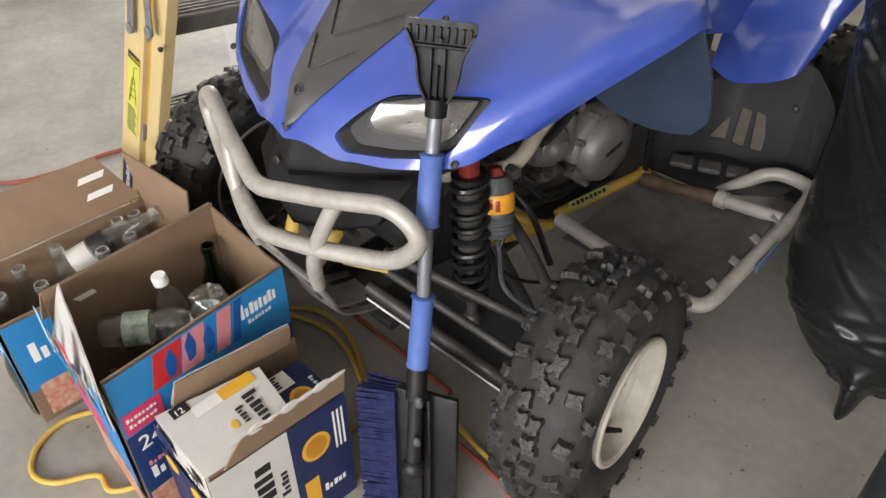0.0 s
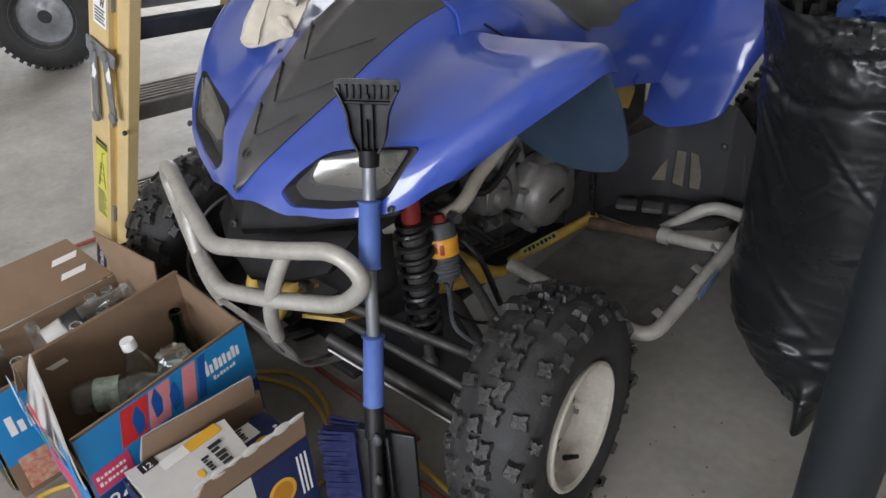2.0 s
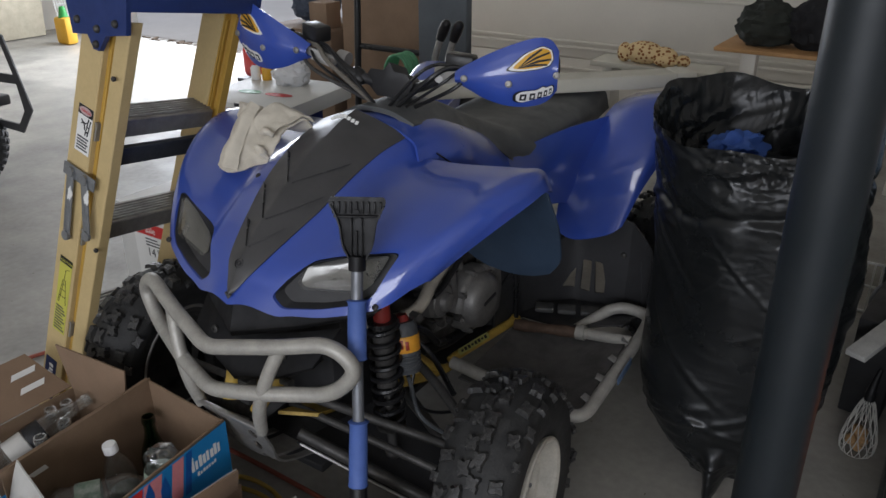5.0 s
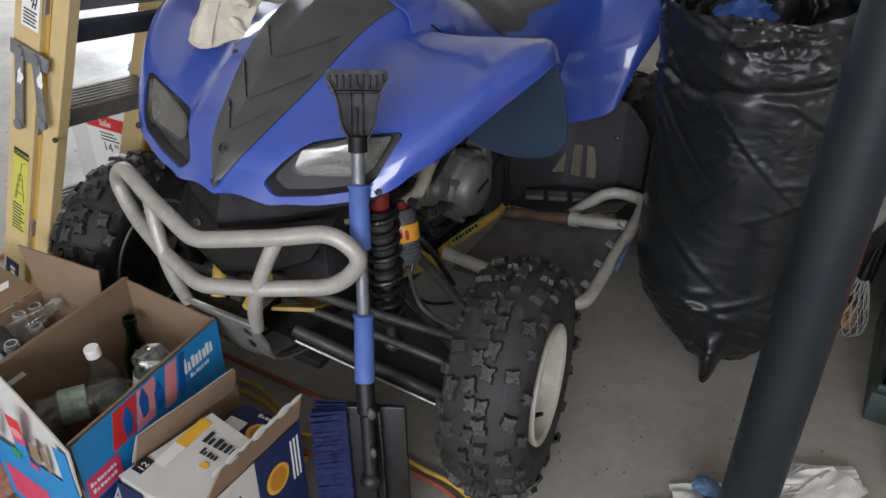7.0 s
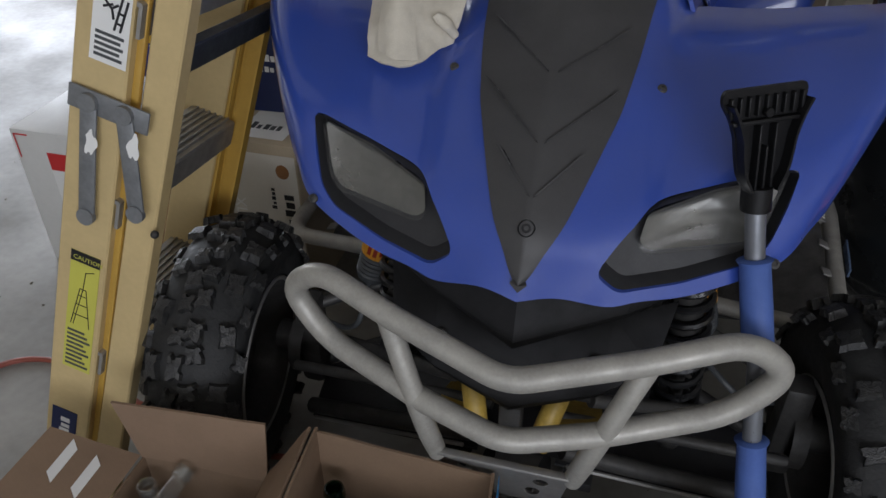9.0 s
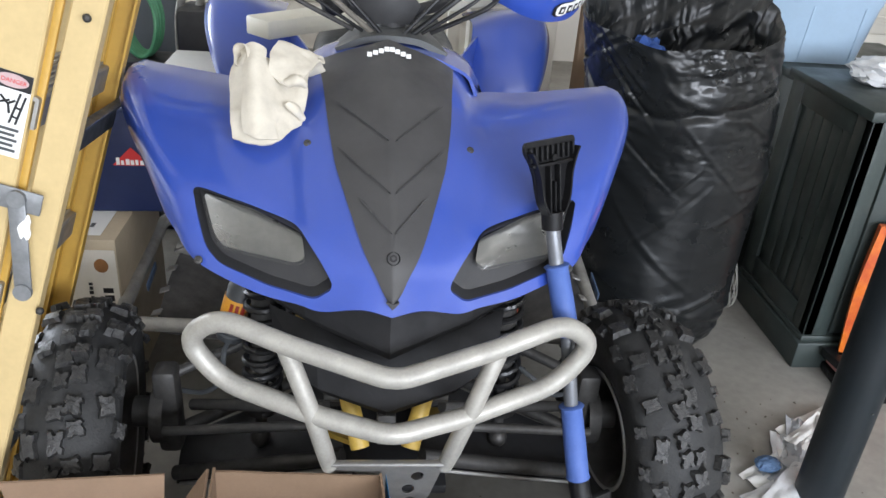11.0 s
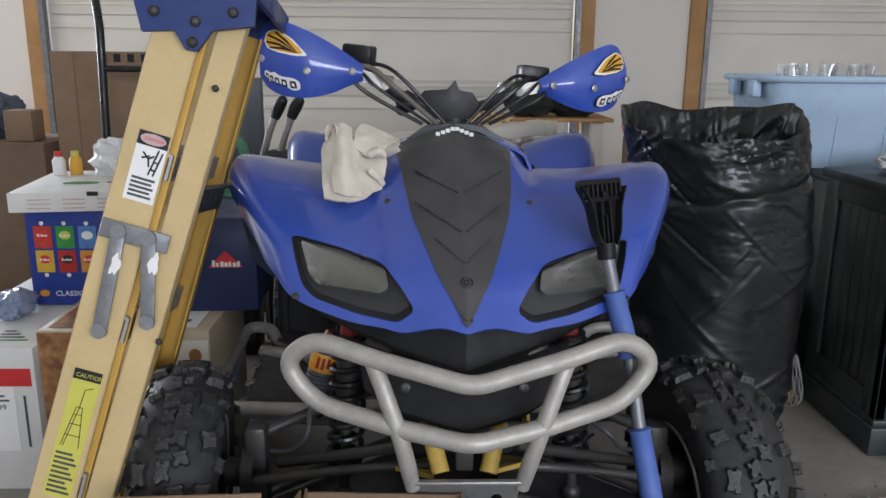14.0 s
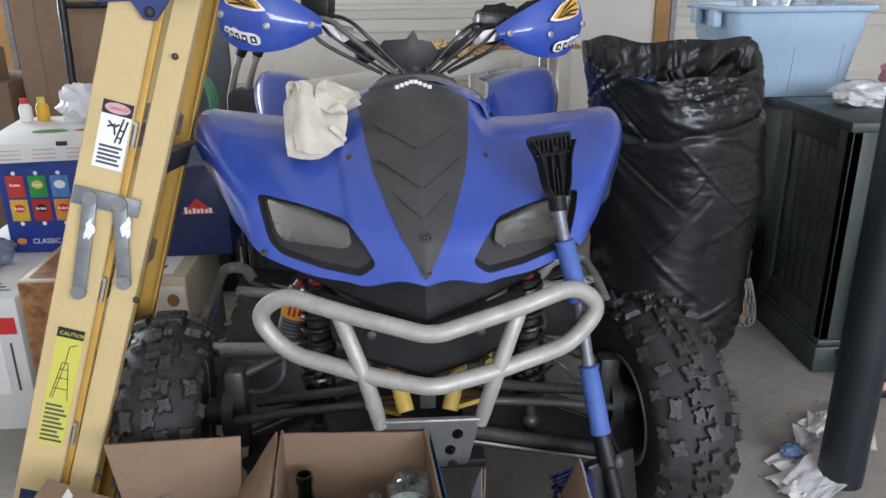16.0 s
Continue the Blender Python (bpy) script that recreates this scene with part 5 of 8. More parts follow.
# tall middle carton
cb_ = thing("carton", "open tall variety-pack carton full of empty bottles", "box", (-.11, -.13, 0))
BL, BR, FR, FL = (-.264, .062), (-.006, .050), (.030, -.318), (-.238, -.300)
Hb = .395


def wall(nm, a, b_, z0, z1, parent, material, lab="", th=.004):
    return panel(nm, parent, [(a[0], a[1], z0), (b_[0], b_[1], z0), (b_[0], b_[1], z1), (a[0], a[1], z1)], material, th, lab)


wall("back_wall", BL, BR, 0, Hb, cb_, CARDIN)
rw = wall("side_wall", BR, FR, 0, Hb + .004, cb_, CARDIN, "brown inside, bright blue and pink print outside")
lw = wall("side_wall", FL, BL, 0, Hb + .005, cb_, CARDIN)
fw = wall("front_wall", FR, FL, 0, .300, cb_, CARDIN)
panel("bottom", cb_, [(BL[0], BL[1], .004), (BR[0], BR[1], .004), (FR[0], FR[1], .004), (FL[0], FL[1], .004)], CARDIN, .003)
# print on the side that faces the wheel: x runs from the front corner to the back
mr = frame_on((FR[0] + .0052, FR[1], 0), (BR[0] - FR[0], BR[1] - FR[1], 0), (0, 0, 1))
Ls = .368
patch("print_blue", rw, mr, 0, .0, Ls, .398, CYAN, .001)
patch("print_base", rw, mr, 0, .0, Ls, .258, mat("royal_navy_print", (.012, .04, .16), .45, vary=.2), .0016)
patch("print_fruit", rw, mr, .004, .01, Ls * .8, .10, FRUIT, .0022)
PALEP = mat("pale_pink_print", (.70, .26, .28), .45)
for k, (xx, w_, mt3) in enumerate(((.070, .055, REDI), (.128, .045, PALEP), (.176, .022, CYAN), (.200, .030, PALEP), (.236, .016, mat("deep_blue_print", (.012, .10, .36), .45)))):
    patch("print_bottle", rw, mr, xx, .318 - .004 * k, xx + w_, .394, mt3, .0018, skew=.018)
DEEPB = MATS["deep_blue_print"]
for xx, wv, y0_ in ((.108, .012, .322), (.150, .011, .330), (.186, .012, .318)):
    bm = B()
    drop = fillet([(xx - wv * .4, y0_, 0), (xx + wv, y0_ + .006, 0), (xx + wv * 1.5, y0_ + .034, 0), (xx + wv * .8, y0_ + .066, 0), (xx - wv * .5, y0_ + .040, 0)], .005, 4, True)
    add_prism(bm, [(p.x, p.y) for p in drop], mr @ Matrix.Translation((0, 0, .0022)), .0006)
    part("print_flame", bm, DEEPB, rw)
patch("print_band", rw, mr, .004, .262, .078, .312, PINK, .0022)
word_bars(rw, mr, .262, .340, .085, .034, 8, WHITEI)
word_bars(rw, mr, .275, .322, .055, .010, 7, WHITEI)
word_bars(rw, mr, .010, .292, .060, .009, 8, WHITEI, .0030)
word_bars(rw, mr, .012, .276, .055, .009, 7, WHITEI, .0030)
word_bars(rw, mr, .02, .130, .12, .030, 8, WHITEI, .0026)
word_bars(rw, mr, .02, .165, .06, .012, 7, PALEP, .0026)
lettering("number", "24", mr @ Matrix.Translation((.016, .212, .0026)), .036, WHITEI, rw, "white printed number 24")
lettering("number", "4", mr @ Matrix.Translation((.335, .20, .0022)), .03, WHITEI, rw)
# front flap, standing up and torn where it was glued
ff = panel("front_flap", cb_, [(FL[0] + .004, FL[1] - .012, .298), (FR[0] + .012, FR[1] - .010, .298), (.052, -.330, .405), (-.222, -.268, .415)], CARDW, .003, "torn front flap, white and blue print")
o = Vector((FL[0] + .004, FL[1] - .016, .298))
mf = frame_on(o, (Vector((FR[0] + .012, FR[1] - .012, .298)) - o), (.017, -.0, .11))
patch("print_blue", ff, mf, .243, .0, .276, .100, CYAN, .004)
patch("print_blue", ff, mf, .002, .0, .243, .016, CYAN, .004)
patch("print_pale", ff, mf, .004, .018, .026, .095, mat("pale_blue_print", (.42, .58, .74), .5, vary=.3, scale=30), .004)
patch("print_red", ff, mf, .120, .080, .158, .108, REDI, .0046)
patch("print_pink", ff, mf, .122, .050, .156, .080, PINK, .0052)
patch("print_blue", ff, mf, .118, .018, .152, .050, CYAN, .0046)
disc("print_fruit", ff, mf, .140, .074, .016, .012, mat("pale_pink_print", (.75, .32, .33), .45), .0058)
patch("print_green", ff, mf, .104, .004, .126, .024, GREENI, .0056)
patch("print_pink", ff, mf, .150, .003, .175, .014, PINK, .0056)
for xx, wd_, y0_, y1_, lean in ((.062, .0085, .018, .078, -.10), (.178, .0130, .020, .070, .06), (.208, .0070, .018, .076, -.05)):
    bm = B()
    edge = []
    for sd in (1, -1):
        side_pts = []
        for k in range(21):
            f_ = k / 20
            yy = y0_ + (y1_ - y0_) * f_
            ww = wd_ * min(1, (f_ * 5 + .12), ((1 - f_) * 7) ** .5 + .1) * (1 + .30 * noise.noise(Vector((f_ * 4, sd * 3, xx * 70))) + .16 * noise.noise(Vector((f_ * 14, sd * 5, xx * 30))))
            side_pts.append((xx + lean * (yy - .05) + sd * ww, yy))
        edge += side_pts if sd > 0 else side_pts[::-1]
    add_prism(bm, edge, mf @ Matrix.Translation((0, 0, .0048)), .0005)
    part("torn_patch", bm, CARD, ff, "torn brown glue patch")
wf = frame_on((FL[0], FL[1] - .006, 0), (FR[0] - FL[0], FR[1] - FL[1], 0), (0, 0, 1))
patch("print_blue", fw, wf, 0, .12, .268, .29, CYAN, .001)
patch("print_pink", fw, wf, .02, .14, .15, .22, PINK, .0016)
patch("print_fruit", fw, wf, .06, .02, .25, .13, FRUIT, .002)
panel("side_flap", cb_, [(FL[0] - .006, FL[1], Hb), (BL[0] - .004, BL[1], Hb), (BL[0] - .075, BL[1] - .02, .295), (FL[0] - .085, FL[1] + .0, .275)], CARD, .004, "brown side flap hanging outwards")
ml = frame_on((BL[0] + .0045, BL[1], 0), (FL[0] - BL[0], FL[1] - BL[1], 0), (0, 0, 1))
patch("hand_hole", lw, ml, .245, .345, .305, .357, WHITEI, .001, "pale hand hole", .012)

# left carton with clear bottles
ca = thing("carton", "open carton packed with clear glass bottles", "box", (-.455, -.17, 0))
aBL, aBR, aFR, aFL = (-.545, .035), (-.340, .040), (-.352, -.372), (-.545, -.365)
Ha = .285
wall("back_wall", aBL, aBR, 0, Ha, ca, CARDIN)
ar = wall("side_wall", aBR, aFR, 0, Ha, ca, CARDIN)
wall("side_wall", aFL, aBL, 0, Ha, ca, CARDIN)
af = wall("front_wall", aFR, aFL, 0, Ha - .02, ca, CARDIN)
panel("bottom", ca, [(*aBL, .004), (*aBR, .004), (*aFR, .004), (*aFL, .004)], CARDIN, .003)
panel("back_flap", ca, [(*aBL, Ha), (*aBR, Ha), (aBR[0] + .008, aBR[1] + .010, Ha + .115), (aBL[0] - .012, aBL[1] - .012, Ha + .125)], CARD, .004, "plain brown back flap standing up")
lf = panel("side_flap", ca, [(aFL[0] - .004, aFL[1], Ha), (aBL[0] - .004, aBL[1] - .006, Ha), (aBL[0] - .10, aBL[1] - .05, Ha + .085), (aFL[0] - .11, aFL[1] - .02, Ha + .085)], CARD, .004, "brown side flap with two pale slots")
mlf = frame_on((aFL[0] - .003, aFL[1], Ha + .0055), (aBL[0] - aFL[0], aBL[1] - aFL[1], 0), (-.10, 0, .085))
for v in (.035, .075):
    patch("slot", lf, mlf, .285, v, .345, v + .014, WHITEI, .0015, "pale cut slot", .01)
mar = frame_on((aFR[0] + .0052, aFR[1], 0), (aBR[0] - aFR[0], aBR[1] - aFR[1], 0), (0, 0, 1))
patch("print_blue", ar, mar, 0, .10, .40, .282, CYAN, .001)
patch("print_fruit", ar, mar, .02, .02, .2, .11, FRUIT, .0016)
word_bars(ar, mar, .03, .17, .12, .05, 6, WHITEI)
maf = frame_on((aFL[0], aFL[1] - .0052, 0), (aFR[0] - aFL[0], aFR[1] - aFL[1], 0), (0, 0, 1))
patch("print_blue", af, maf, 0, .09, .19, .26, CYAN, .001)
patch("print_fruit", af, maf, .01, .02, .18, .09, FRUIT, .0016)
word_bars(af, maf, .02, .16, .14, .05, 6, WHITEI)

# right carton, white
cc = thing("carton", "torn white twelve-pack carton with navy and gold print", "box", (.15, -.13, 0))
cBL, cBR, cFR, cFL = (.068, .010), (.228, -.005), (.222, -.272), (.058, -.268)
Hc = .292
wall("back_wall", cBL, cBR, 0, .24, cc, CARDIN)
cr = wall("side_wall", cBR, cFR, 0, Hc, cc, CARDIN)
cl = wall("side_wall", cFL, cBL, 0, Hc, cc, CARDIN)
cf = wall("front_wall", cFR, cFL, 0, Hc, cc, CARDW)
panel("bottom", cc, [(*cBL, .004), (*cBR, .004), (*cFR, .004), (*cFL, .004)], CARDIN, .003)
lid = panel("lid", cc, [(*cFL, Hc + .001), (*cFR, Hc + .001), (cFR[0] + .012, -.105, Hc + .012), (cFL[0] + .040, -.085, Hc + .012)], CARDW, .003, "white printed lid panel")
ml_ = frame_on((cFL[0], cFL[1], Hc + .0045), (cFR[0] - cFL[0], cFR[1] - cFL[1], 0), (0, 1, .06))
word_bars(lid, ml_, .070, .125, .075, .026, 6, BLACKI)
word_bars(lid, ml_, .085, .103, .04, .014, 5, BLACKI)
patch("gold_print", lid, ml_, .030, .10, .056, .165, GOLD, .001, "gold drink print")
patch("glass_print", lid, ml_, .030, .05, .056, .10, WHITEB, .001)
disc("seal", lid, ml_, .112, .088, .010, .006, GOLD)
patch("dark_print", lid, ml_, .008, .020, .032, .052, BLACKI, .001)
lettering("number", "12", ml_ @ Matrix.Translation((.029, .024, .0016)) @ Matrix.Rotation(radians(90), 4, "Z"), .014, WHITEI, lid, "white printed number 12")
# front of the white carton
mcf = frame_on((cFL[0], cFL[1] - .0048, 0), (cFR[0] - cFL[0], cFR[1] - cFL[1], 0), (0, 0, 1))
patch("navy_print", cf, mcf, .0, .245, .060, .288, NAVY, .001)
patch("navy_print", cf, mcf, .0, .0, .164, .225, NAVY, .001)
patch("number_field", cf, mcf, .108, .246, .146, .276, BLACKI, .0016)
lettering("number", "12", mcf @ Matrix.Translation((.127, .252, .0022)), .015, WHITEI, cf, "white printed number 12")
word_bars(cf, mcf, .111, .252, .013, .018, 3, WHITEI, .0022)
disc("gold_print", cf, mcf, .03, .20, .022, .018, GOLD, .0018)
disc("gold_print", cf, mcf, .12, .19, .03, .024, GOLD, .0018)
# outer side, facing the wheel
mcr = frame_on((cFR[0] + .0052, cFR[1], 0), (cBR[0] - cFR[0], cBR[1] - cFR[1], 0), (0, 0, 1))
patch("white_print", cr, mcr, 0, 0, .145, .288, CARDW, .001)
patch("navy_print", cr, mcr, .145, 0, .267, .288, NAVY, .001)
disc("gold_print", cr, mcr, .195, .20, .030, .034, GOLD)
disc("gold_rim", cr, mcr, .195, .20, .022, .026, mat("amber_print", (.5, .22, .02), .5), .0018)
word_bars(cr, mcr @ Matrix.Translation((.105, .10, 0)) @ Matrix.Rotation(radians(90), 4, "Z"), 0, 0, .15, .05, 6, BLACKI)
word_bars(cr, mcr @ Matrix.Translation((.132, .13, 0)) @ Matrix.Rotation(radians(90), 4, "Z"), 0, 0, .07, .018, 5, BLACKI)
for k in range(3):
    patch("small_print", cr, mcr, .235 + k * .009, .16, .239 + k * .009, .26, WHITEI, .0016)
patch("gold_print", cr, mcr, .16, .05, .19, .12, GOLD, .0016)
word_bars(cr, mcr, .2, .06, .05, .02, 5, WHITEI)
# flaps
rf = panel("side_flap", cc, [(cFR[0] + .003, cFR[1] + .03, Hc), (cBR[0] + .003, cBR[1], Hc), (cBR[0] + .028, cBR[1] - .012, Hc + .078), (cFR[0] + .022, cFR[1] + .06, Hc + .070)], CARD, .003, "torn brown side flap with scalloped white edge")
for k in range(7):
    bm = B()
    p = Vector((cFR[0] + .024, cFR[1] + .06, Hc + .070)).lerp(Vector((cBR[0] + .030, cBR[1] - .012, Hc + .078)), k / 6.5)
    add_ball(bm, p, (.0016, .019, .006 + .004 * (k % 2)), n=10)
    part("torn_edge", bm, CARDW, rf, "white torn edge")
lfp = panel("side_flap", cc, [(cFL[0] - .002, -.235, Hc), (cBL[0] + .006, -.004, Hc), (cBL[0] + .024, -.010, Hc + .062), (cFL[0] + .010, -.222, Hc + .060)], CARD, .003, "side flap standing up, white printed face")
panel("flap_print", lfp, [(cBL[0] + .0035, -.004, Hc), (cFL[0] - .0045, -.235, Hc), (cFL[0] + .0075, -.222, Hc + .060), (cBL[0] + .0215, -.010, Hc + .062)], CARDW, .001)
mlp = frame_on((cBL[0] + .0010, -.004, Hc), (-.013, -.18, 0), (.015, 0, .062))
for k in range(4):
    patch("print_slash", lfp, mlp, .05 + .030 * k, .012, .060 + .030 * k, .050, GOLD if k % 2 else GREY, .003, "", .02)
inner = thing("beer_carton", "small navy carton with a gold seal inside the white one", "box", (.165, -.05, .0))
bm = B()
add_box(bm, (.125, .085, .26), at=(.160, -.048, .137), bevel=.003)
ib = part("body", bm, NAVY, inner)
mi = frame_on((.0975, -.090, .2675), (1, 0, 0), (0, 1, 0))
disc("seal", ib, mi, .085, .035, .030, .024, GOLD)
disc("seal_rim", ib, mi, .085, .035, .022, .017, mat("amber_print", (.5, .22, .02), .5), .0018)
patch("white_print", ib, mi, .005, .0, .045, .045, WHITEI, .001)
word_bars(ib, mi, .05, .068, .07, .008, 9, WHITEI)
word_bars(ib, mi, .008, .012, .034, .014, 5, BLACKI, .0018)


# ---- bottles ----
def bottle_thing(name, label, material, prof, base_m, cap=None, labelmat=None, band=None, group="", n=20, crush=0.0):
    t = thing(name, label, "bottle", (0, 0, 0), group)
    bm = B()
    add_lathe(bm, prof, None, n)
    for v in bm.verts:
        v.co += noise.noise_vector(v.co * 55) * crush + noise.noise_vector(v.co * 130) * crush * .5
    body_ = part("body", bm, material, t)
    body_.visible_shadow = False
    if prof is BEER:
        bm = B()
        add_lathe(bm, [(.0133, .221), (.0155, .223), (.0158, .228), (.0155, .2335), (.0138, .2395), (.0112, .2395), (.0112, .225)], None, n)
        part("lip", bm, material if material is GREENG else GLIP, t)
    if cap:
        bm = B()
        add_lathe(bm, cap[0], None, 18)
        part("cap", bm, cap[1], t, "white screw cap")
    if band:
        bm = B()
        add_lathe(bm, band, None, n)
        part("paper_label", bm, labelmat, t, "printed bottle label")
    t.matrix_basis = base_m
    return t


BEER = [(0, .006), (.026, .0), (.030, .004), (.0305, .02), (.0305, .125), (.027, .150), (.016, .185), (.0135, .20), (.0132, .222), (.0150, .224), (.0150, .232), (.0132, .234), (.0132, .238), (.0112, .238), (.0110, .215)]
WATER = [(0, .004), (.026, .0), (.031, .006)] + [(.0325 - (.002 if k % 2 else 0), .016 + .009 * k) for k in range(11)] + [(.0325, .12), (.031, .145), (.022, .172), (.013, .186), (.0125, .196), (.0110, .196)]
GRP = "empty bottles in the left carton"
b0 = bottle_thing("glass_bottle", "empty clear glass bottle standing in a carton", GLASS, BEER, pose(-.375, -.305, .008), group=GRP)
first = True
spots = [(-.515, -.335, 0), (-.440, -.335, 1), (-.512, -.265, 0), (-.442, -.262, 0), (-.378, -.235, 0), (-.512, -.19, 2), (-.378, -.165, 0), (-.442, -.12, 0), (-.378, -.095, 0), (-.515, -.07, 0), (-.445, -.045, 0), (-.378, -.028, 0), (-.51, -.005, 0)]
for x, y, k in spots:
    copy_thing(b0, pose(x, y, .030 + random.uniform(0, .025), random.uniform(-4, 4), random.uniform(-4, 4), random.uniform(0, 360)))
gb = bottle_thing("glass_bottle", "empty green glass bottle standing in a carton", GREENG, BEER, pose(-.39, -.352, .01, 3, 0, 0))
lay = bottle_thing("glass_bottle", "clear bottle with black and white label lying on the others", GLASS, BEER, pose(-.520, -.195, .215, 72, 0, 166),
                   labelmat=CARDW, band=[(.0307, .03), (.0311, .031), (.0311, .075), (.0307, .076)])
bm = B()
add_lathe(bm, [(.0307, .08), (.0311, .081), (.0311, .118), (.0307, .119)], None, 20)
part("neck_label", bm, BLACKI, lay, "black label band")
CAP = ([(0, .216), (.0135, .216), (.0148, .213), (.0150, .196), (.0138, .195)], mat("white_screw_cap", (.78, .78, .77), .4, vary=.05))
GLAB = mat("green_white_label", (.10, .24, .14), .5, vary=.4, scale=38, fine=120, color2=(.62, .66, .62))
LB = [(.0330, .045), (.0334, .046), (.0334, .092), (.0330, .093)]
bottle_thing("water_bottle", "clear plastic water bottle with white cap, upright", PET, WATER, pose(-.152, -.098, .160, 4, -5, 10), CAP, GLAB, LB)
bottle_thing("water_bottle", "crumpled clear plastic water bottle lying on its side", PET, WATER, Matrix.Translation((-.205, -.238, .285)) @ Vector((.123, .176, -.006)).to_track_quat("Z", "Y").to_matrix().to_4x4(), CAP, GLAB, LB, crush=.006)
bottle_thing("water_bottle", "crushed plastic bottle standing upside down", PET, WATER, pose(-.035, -.085, .398, 174, 6, 20), None, GLAB, LB, crush=.009)
g2 = bottle_thing("glass_bottle", "dark green glass bottle in the tall carton", GREENG, BEER, pose(-.222, .015, .10), group="green bottles in the tall carton")
copy_thing(g2, pose(-.065, .005, .105, 5, 8, 0))
copy_thing(g2, pose(-.15, -.02, .03, 0, 0, 0))
copy_thing(b0, pose(-.10, -.03, .09, 3, 0, 0))
copy_thing(b0, pose(-.03, -.12, .08, -4, 5, 0))
copy_thing(g2, pose(-.115, -.17, .010, 0, 3, 40))
copy_thing(b0, pose(-.19, -.20, .008, 2, 0, -60))
copy_thing(g2, pose(-.05, -.235, .008, 0, 0, 100))
copy_thing(b0, pose(-.13, -.265, .010, 0, 0, 10))

# ---- snow broom leaning on the quad ----
br = thing("snow_broom", "telescopic snow broom with blue grips and black scraper", "broom", (.35, .05, 0))
GSH = mat("grey_metal_shaft", (.20, .21, .23), .4, metal=.5, vary=.15, scale=30)
nk, g1t, g1b, g2t, g2b, hg_ = [Vector(p) for p in ((.247, .209, .757), (.258, .190, .698), (.283, .152, .591), (.300, .126, .474), (.322, .088, .349), (.366, .030, .165))]
bm = B()
add_tube(bm, [nk, g1t, g1b, g2t, g2b], .0115, 14)
part("shaft", bm, GSH, br, "grey metal telescopic shaft")
for a, b_ in ((g1t, g1b), (g2t, g2b)):
    bm = B()
    add_tube(bm, [a, a.lerp(b_, .02), a.lerp(b_, .06), a.lerp(b_, .5), a.lerp(b_, .94), a.lerp(b_, .98), b_], [.017, .021, .0175, .0185, .0185, .020, .016], 18)
    part("grip", bm, BROOMB, br, "blue foam grip")
bm = B()
add_tube(bm, [g2b, g2b.lerp(hg_, .3), g2b.lerp(hg_, .33), hg_], [.0175, .0185, .0135, .0135], 14)
add_ball(bm, hg_, .022)
jt = part("joint", bm, BLACKS, br, "black plastic locking joint")
bm = B()
add_ball(bm, g2b.lerp(hg_, .25) + Vector((.018, -.012, 0)), (.010, .008, .014))
part("release_button", bm, GREY, jt, "grey release button")
bm = B()
add_ball(bm, hg_.lerp(g2b, .35) + Vector((.016, -.010, 0)), (.008, .007, .012))
part("release_button", bm, GREY, jt, "grey release button")
# scraper blade
tl, tr = Vector((.194, .208, .883)), Vector((.278, .263, .881))
tc = (tl + tr) / 2
ms = frame_on(nk, tr - tl, tc - nk)
hgt = (tc - nk).length
half_o = [(.0165, -.004), (.0165, .020), (.0200, .025), (.0270, .038), (.0315, .058), (.0345, .080), (.0425, .101), (.0535, .118), (.0535, hgt), (.0500, hgt + .005)]
out = [(p.x, p.y) for p in fillet([(x, y, 0) for x, y in half_o] + [(-x, y, 0) for x, y in half_o[::-1]], .006, 3, True)]
SCRAPM = mat("black_scraper_plastic", (0.009, 0.009, 0.010), 0.45, vary=0.4, scale=30, fine=400, bump=0.1, spec=0.3)
bm = B()
add_prism(bm, out, ms @ Matrix.Translation((0, 0, -.007)), .005)
blade = part("scraper_blade", bm, SCRAPM, br, "black plastic ice scraper with a hollow ribbed neck")
rim_half = [(.0165, .018), (.0195, .025), (.0262, .038), (.0305, .058), (.0335, .080), (.0415, .102), (.0500, .118)]
for k in (-1, 1):
    bm = B()
    line = smooth_line([(k * x, y, 0) for x, y in rim_half], 4)
    add_grid(bm, [[ms @ Vector((p.x, p.y, -.004)) for p in line], [ms @ Vector((p.x, p.y, .004)) for p in line], [ms @ Vector((p.x, p.y, .012)) for p in line]], .003)
    part("neck_wall", bm, SCRAPM, blade)
for k in range(-4, 5):
    bm = B()
    add_box(bm, (.0040, .022, .007), ms @ Matrix.Translation((k * .0112, hgt - .0145, .0005)), .001)
    part("scraper_tooth", bm, SCRAPM, blade)
bm = B()
add_box(bm, (.088, .005, .009), ms @ Matrix.Translation((0, hgt - .031, .002)), .0015)
part("cross_rib", bm, SCRAPM, blade)
for x_, y0_, y1_ in ((-.010, .020, hgt - .034), (.010, .020, hgt - .034), (0, .022, .07)):
    bm = B()
    add_box(bm, (.0030, y1_ - y0_, .013), ms @ Matrix.Translation((x_, (y0_ + y1_) / 2, .003)), .001)
    part("scraper_rib", bm, SCRAPM, blade)
bm = B()
add_cyl(bm, ms @ Vector((0, -.006, 0)), ms @ Vector((0, .022, 0)), .0170, .0165, 18)
part("neck_collar", bm, SCRAPM, blade)
bm = B()
add_cyl(bm, ms @ Vector((0, hgt - .022, .002)), ms @ Vector((0, hgt - .022, .0075)), .0050, n=14)
part("scraper_stud", bm, SCRAPM, blade)
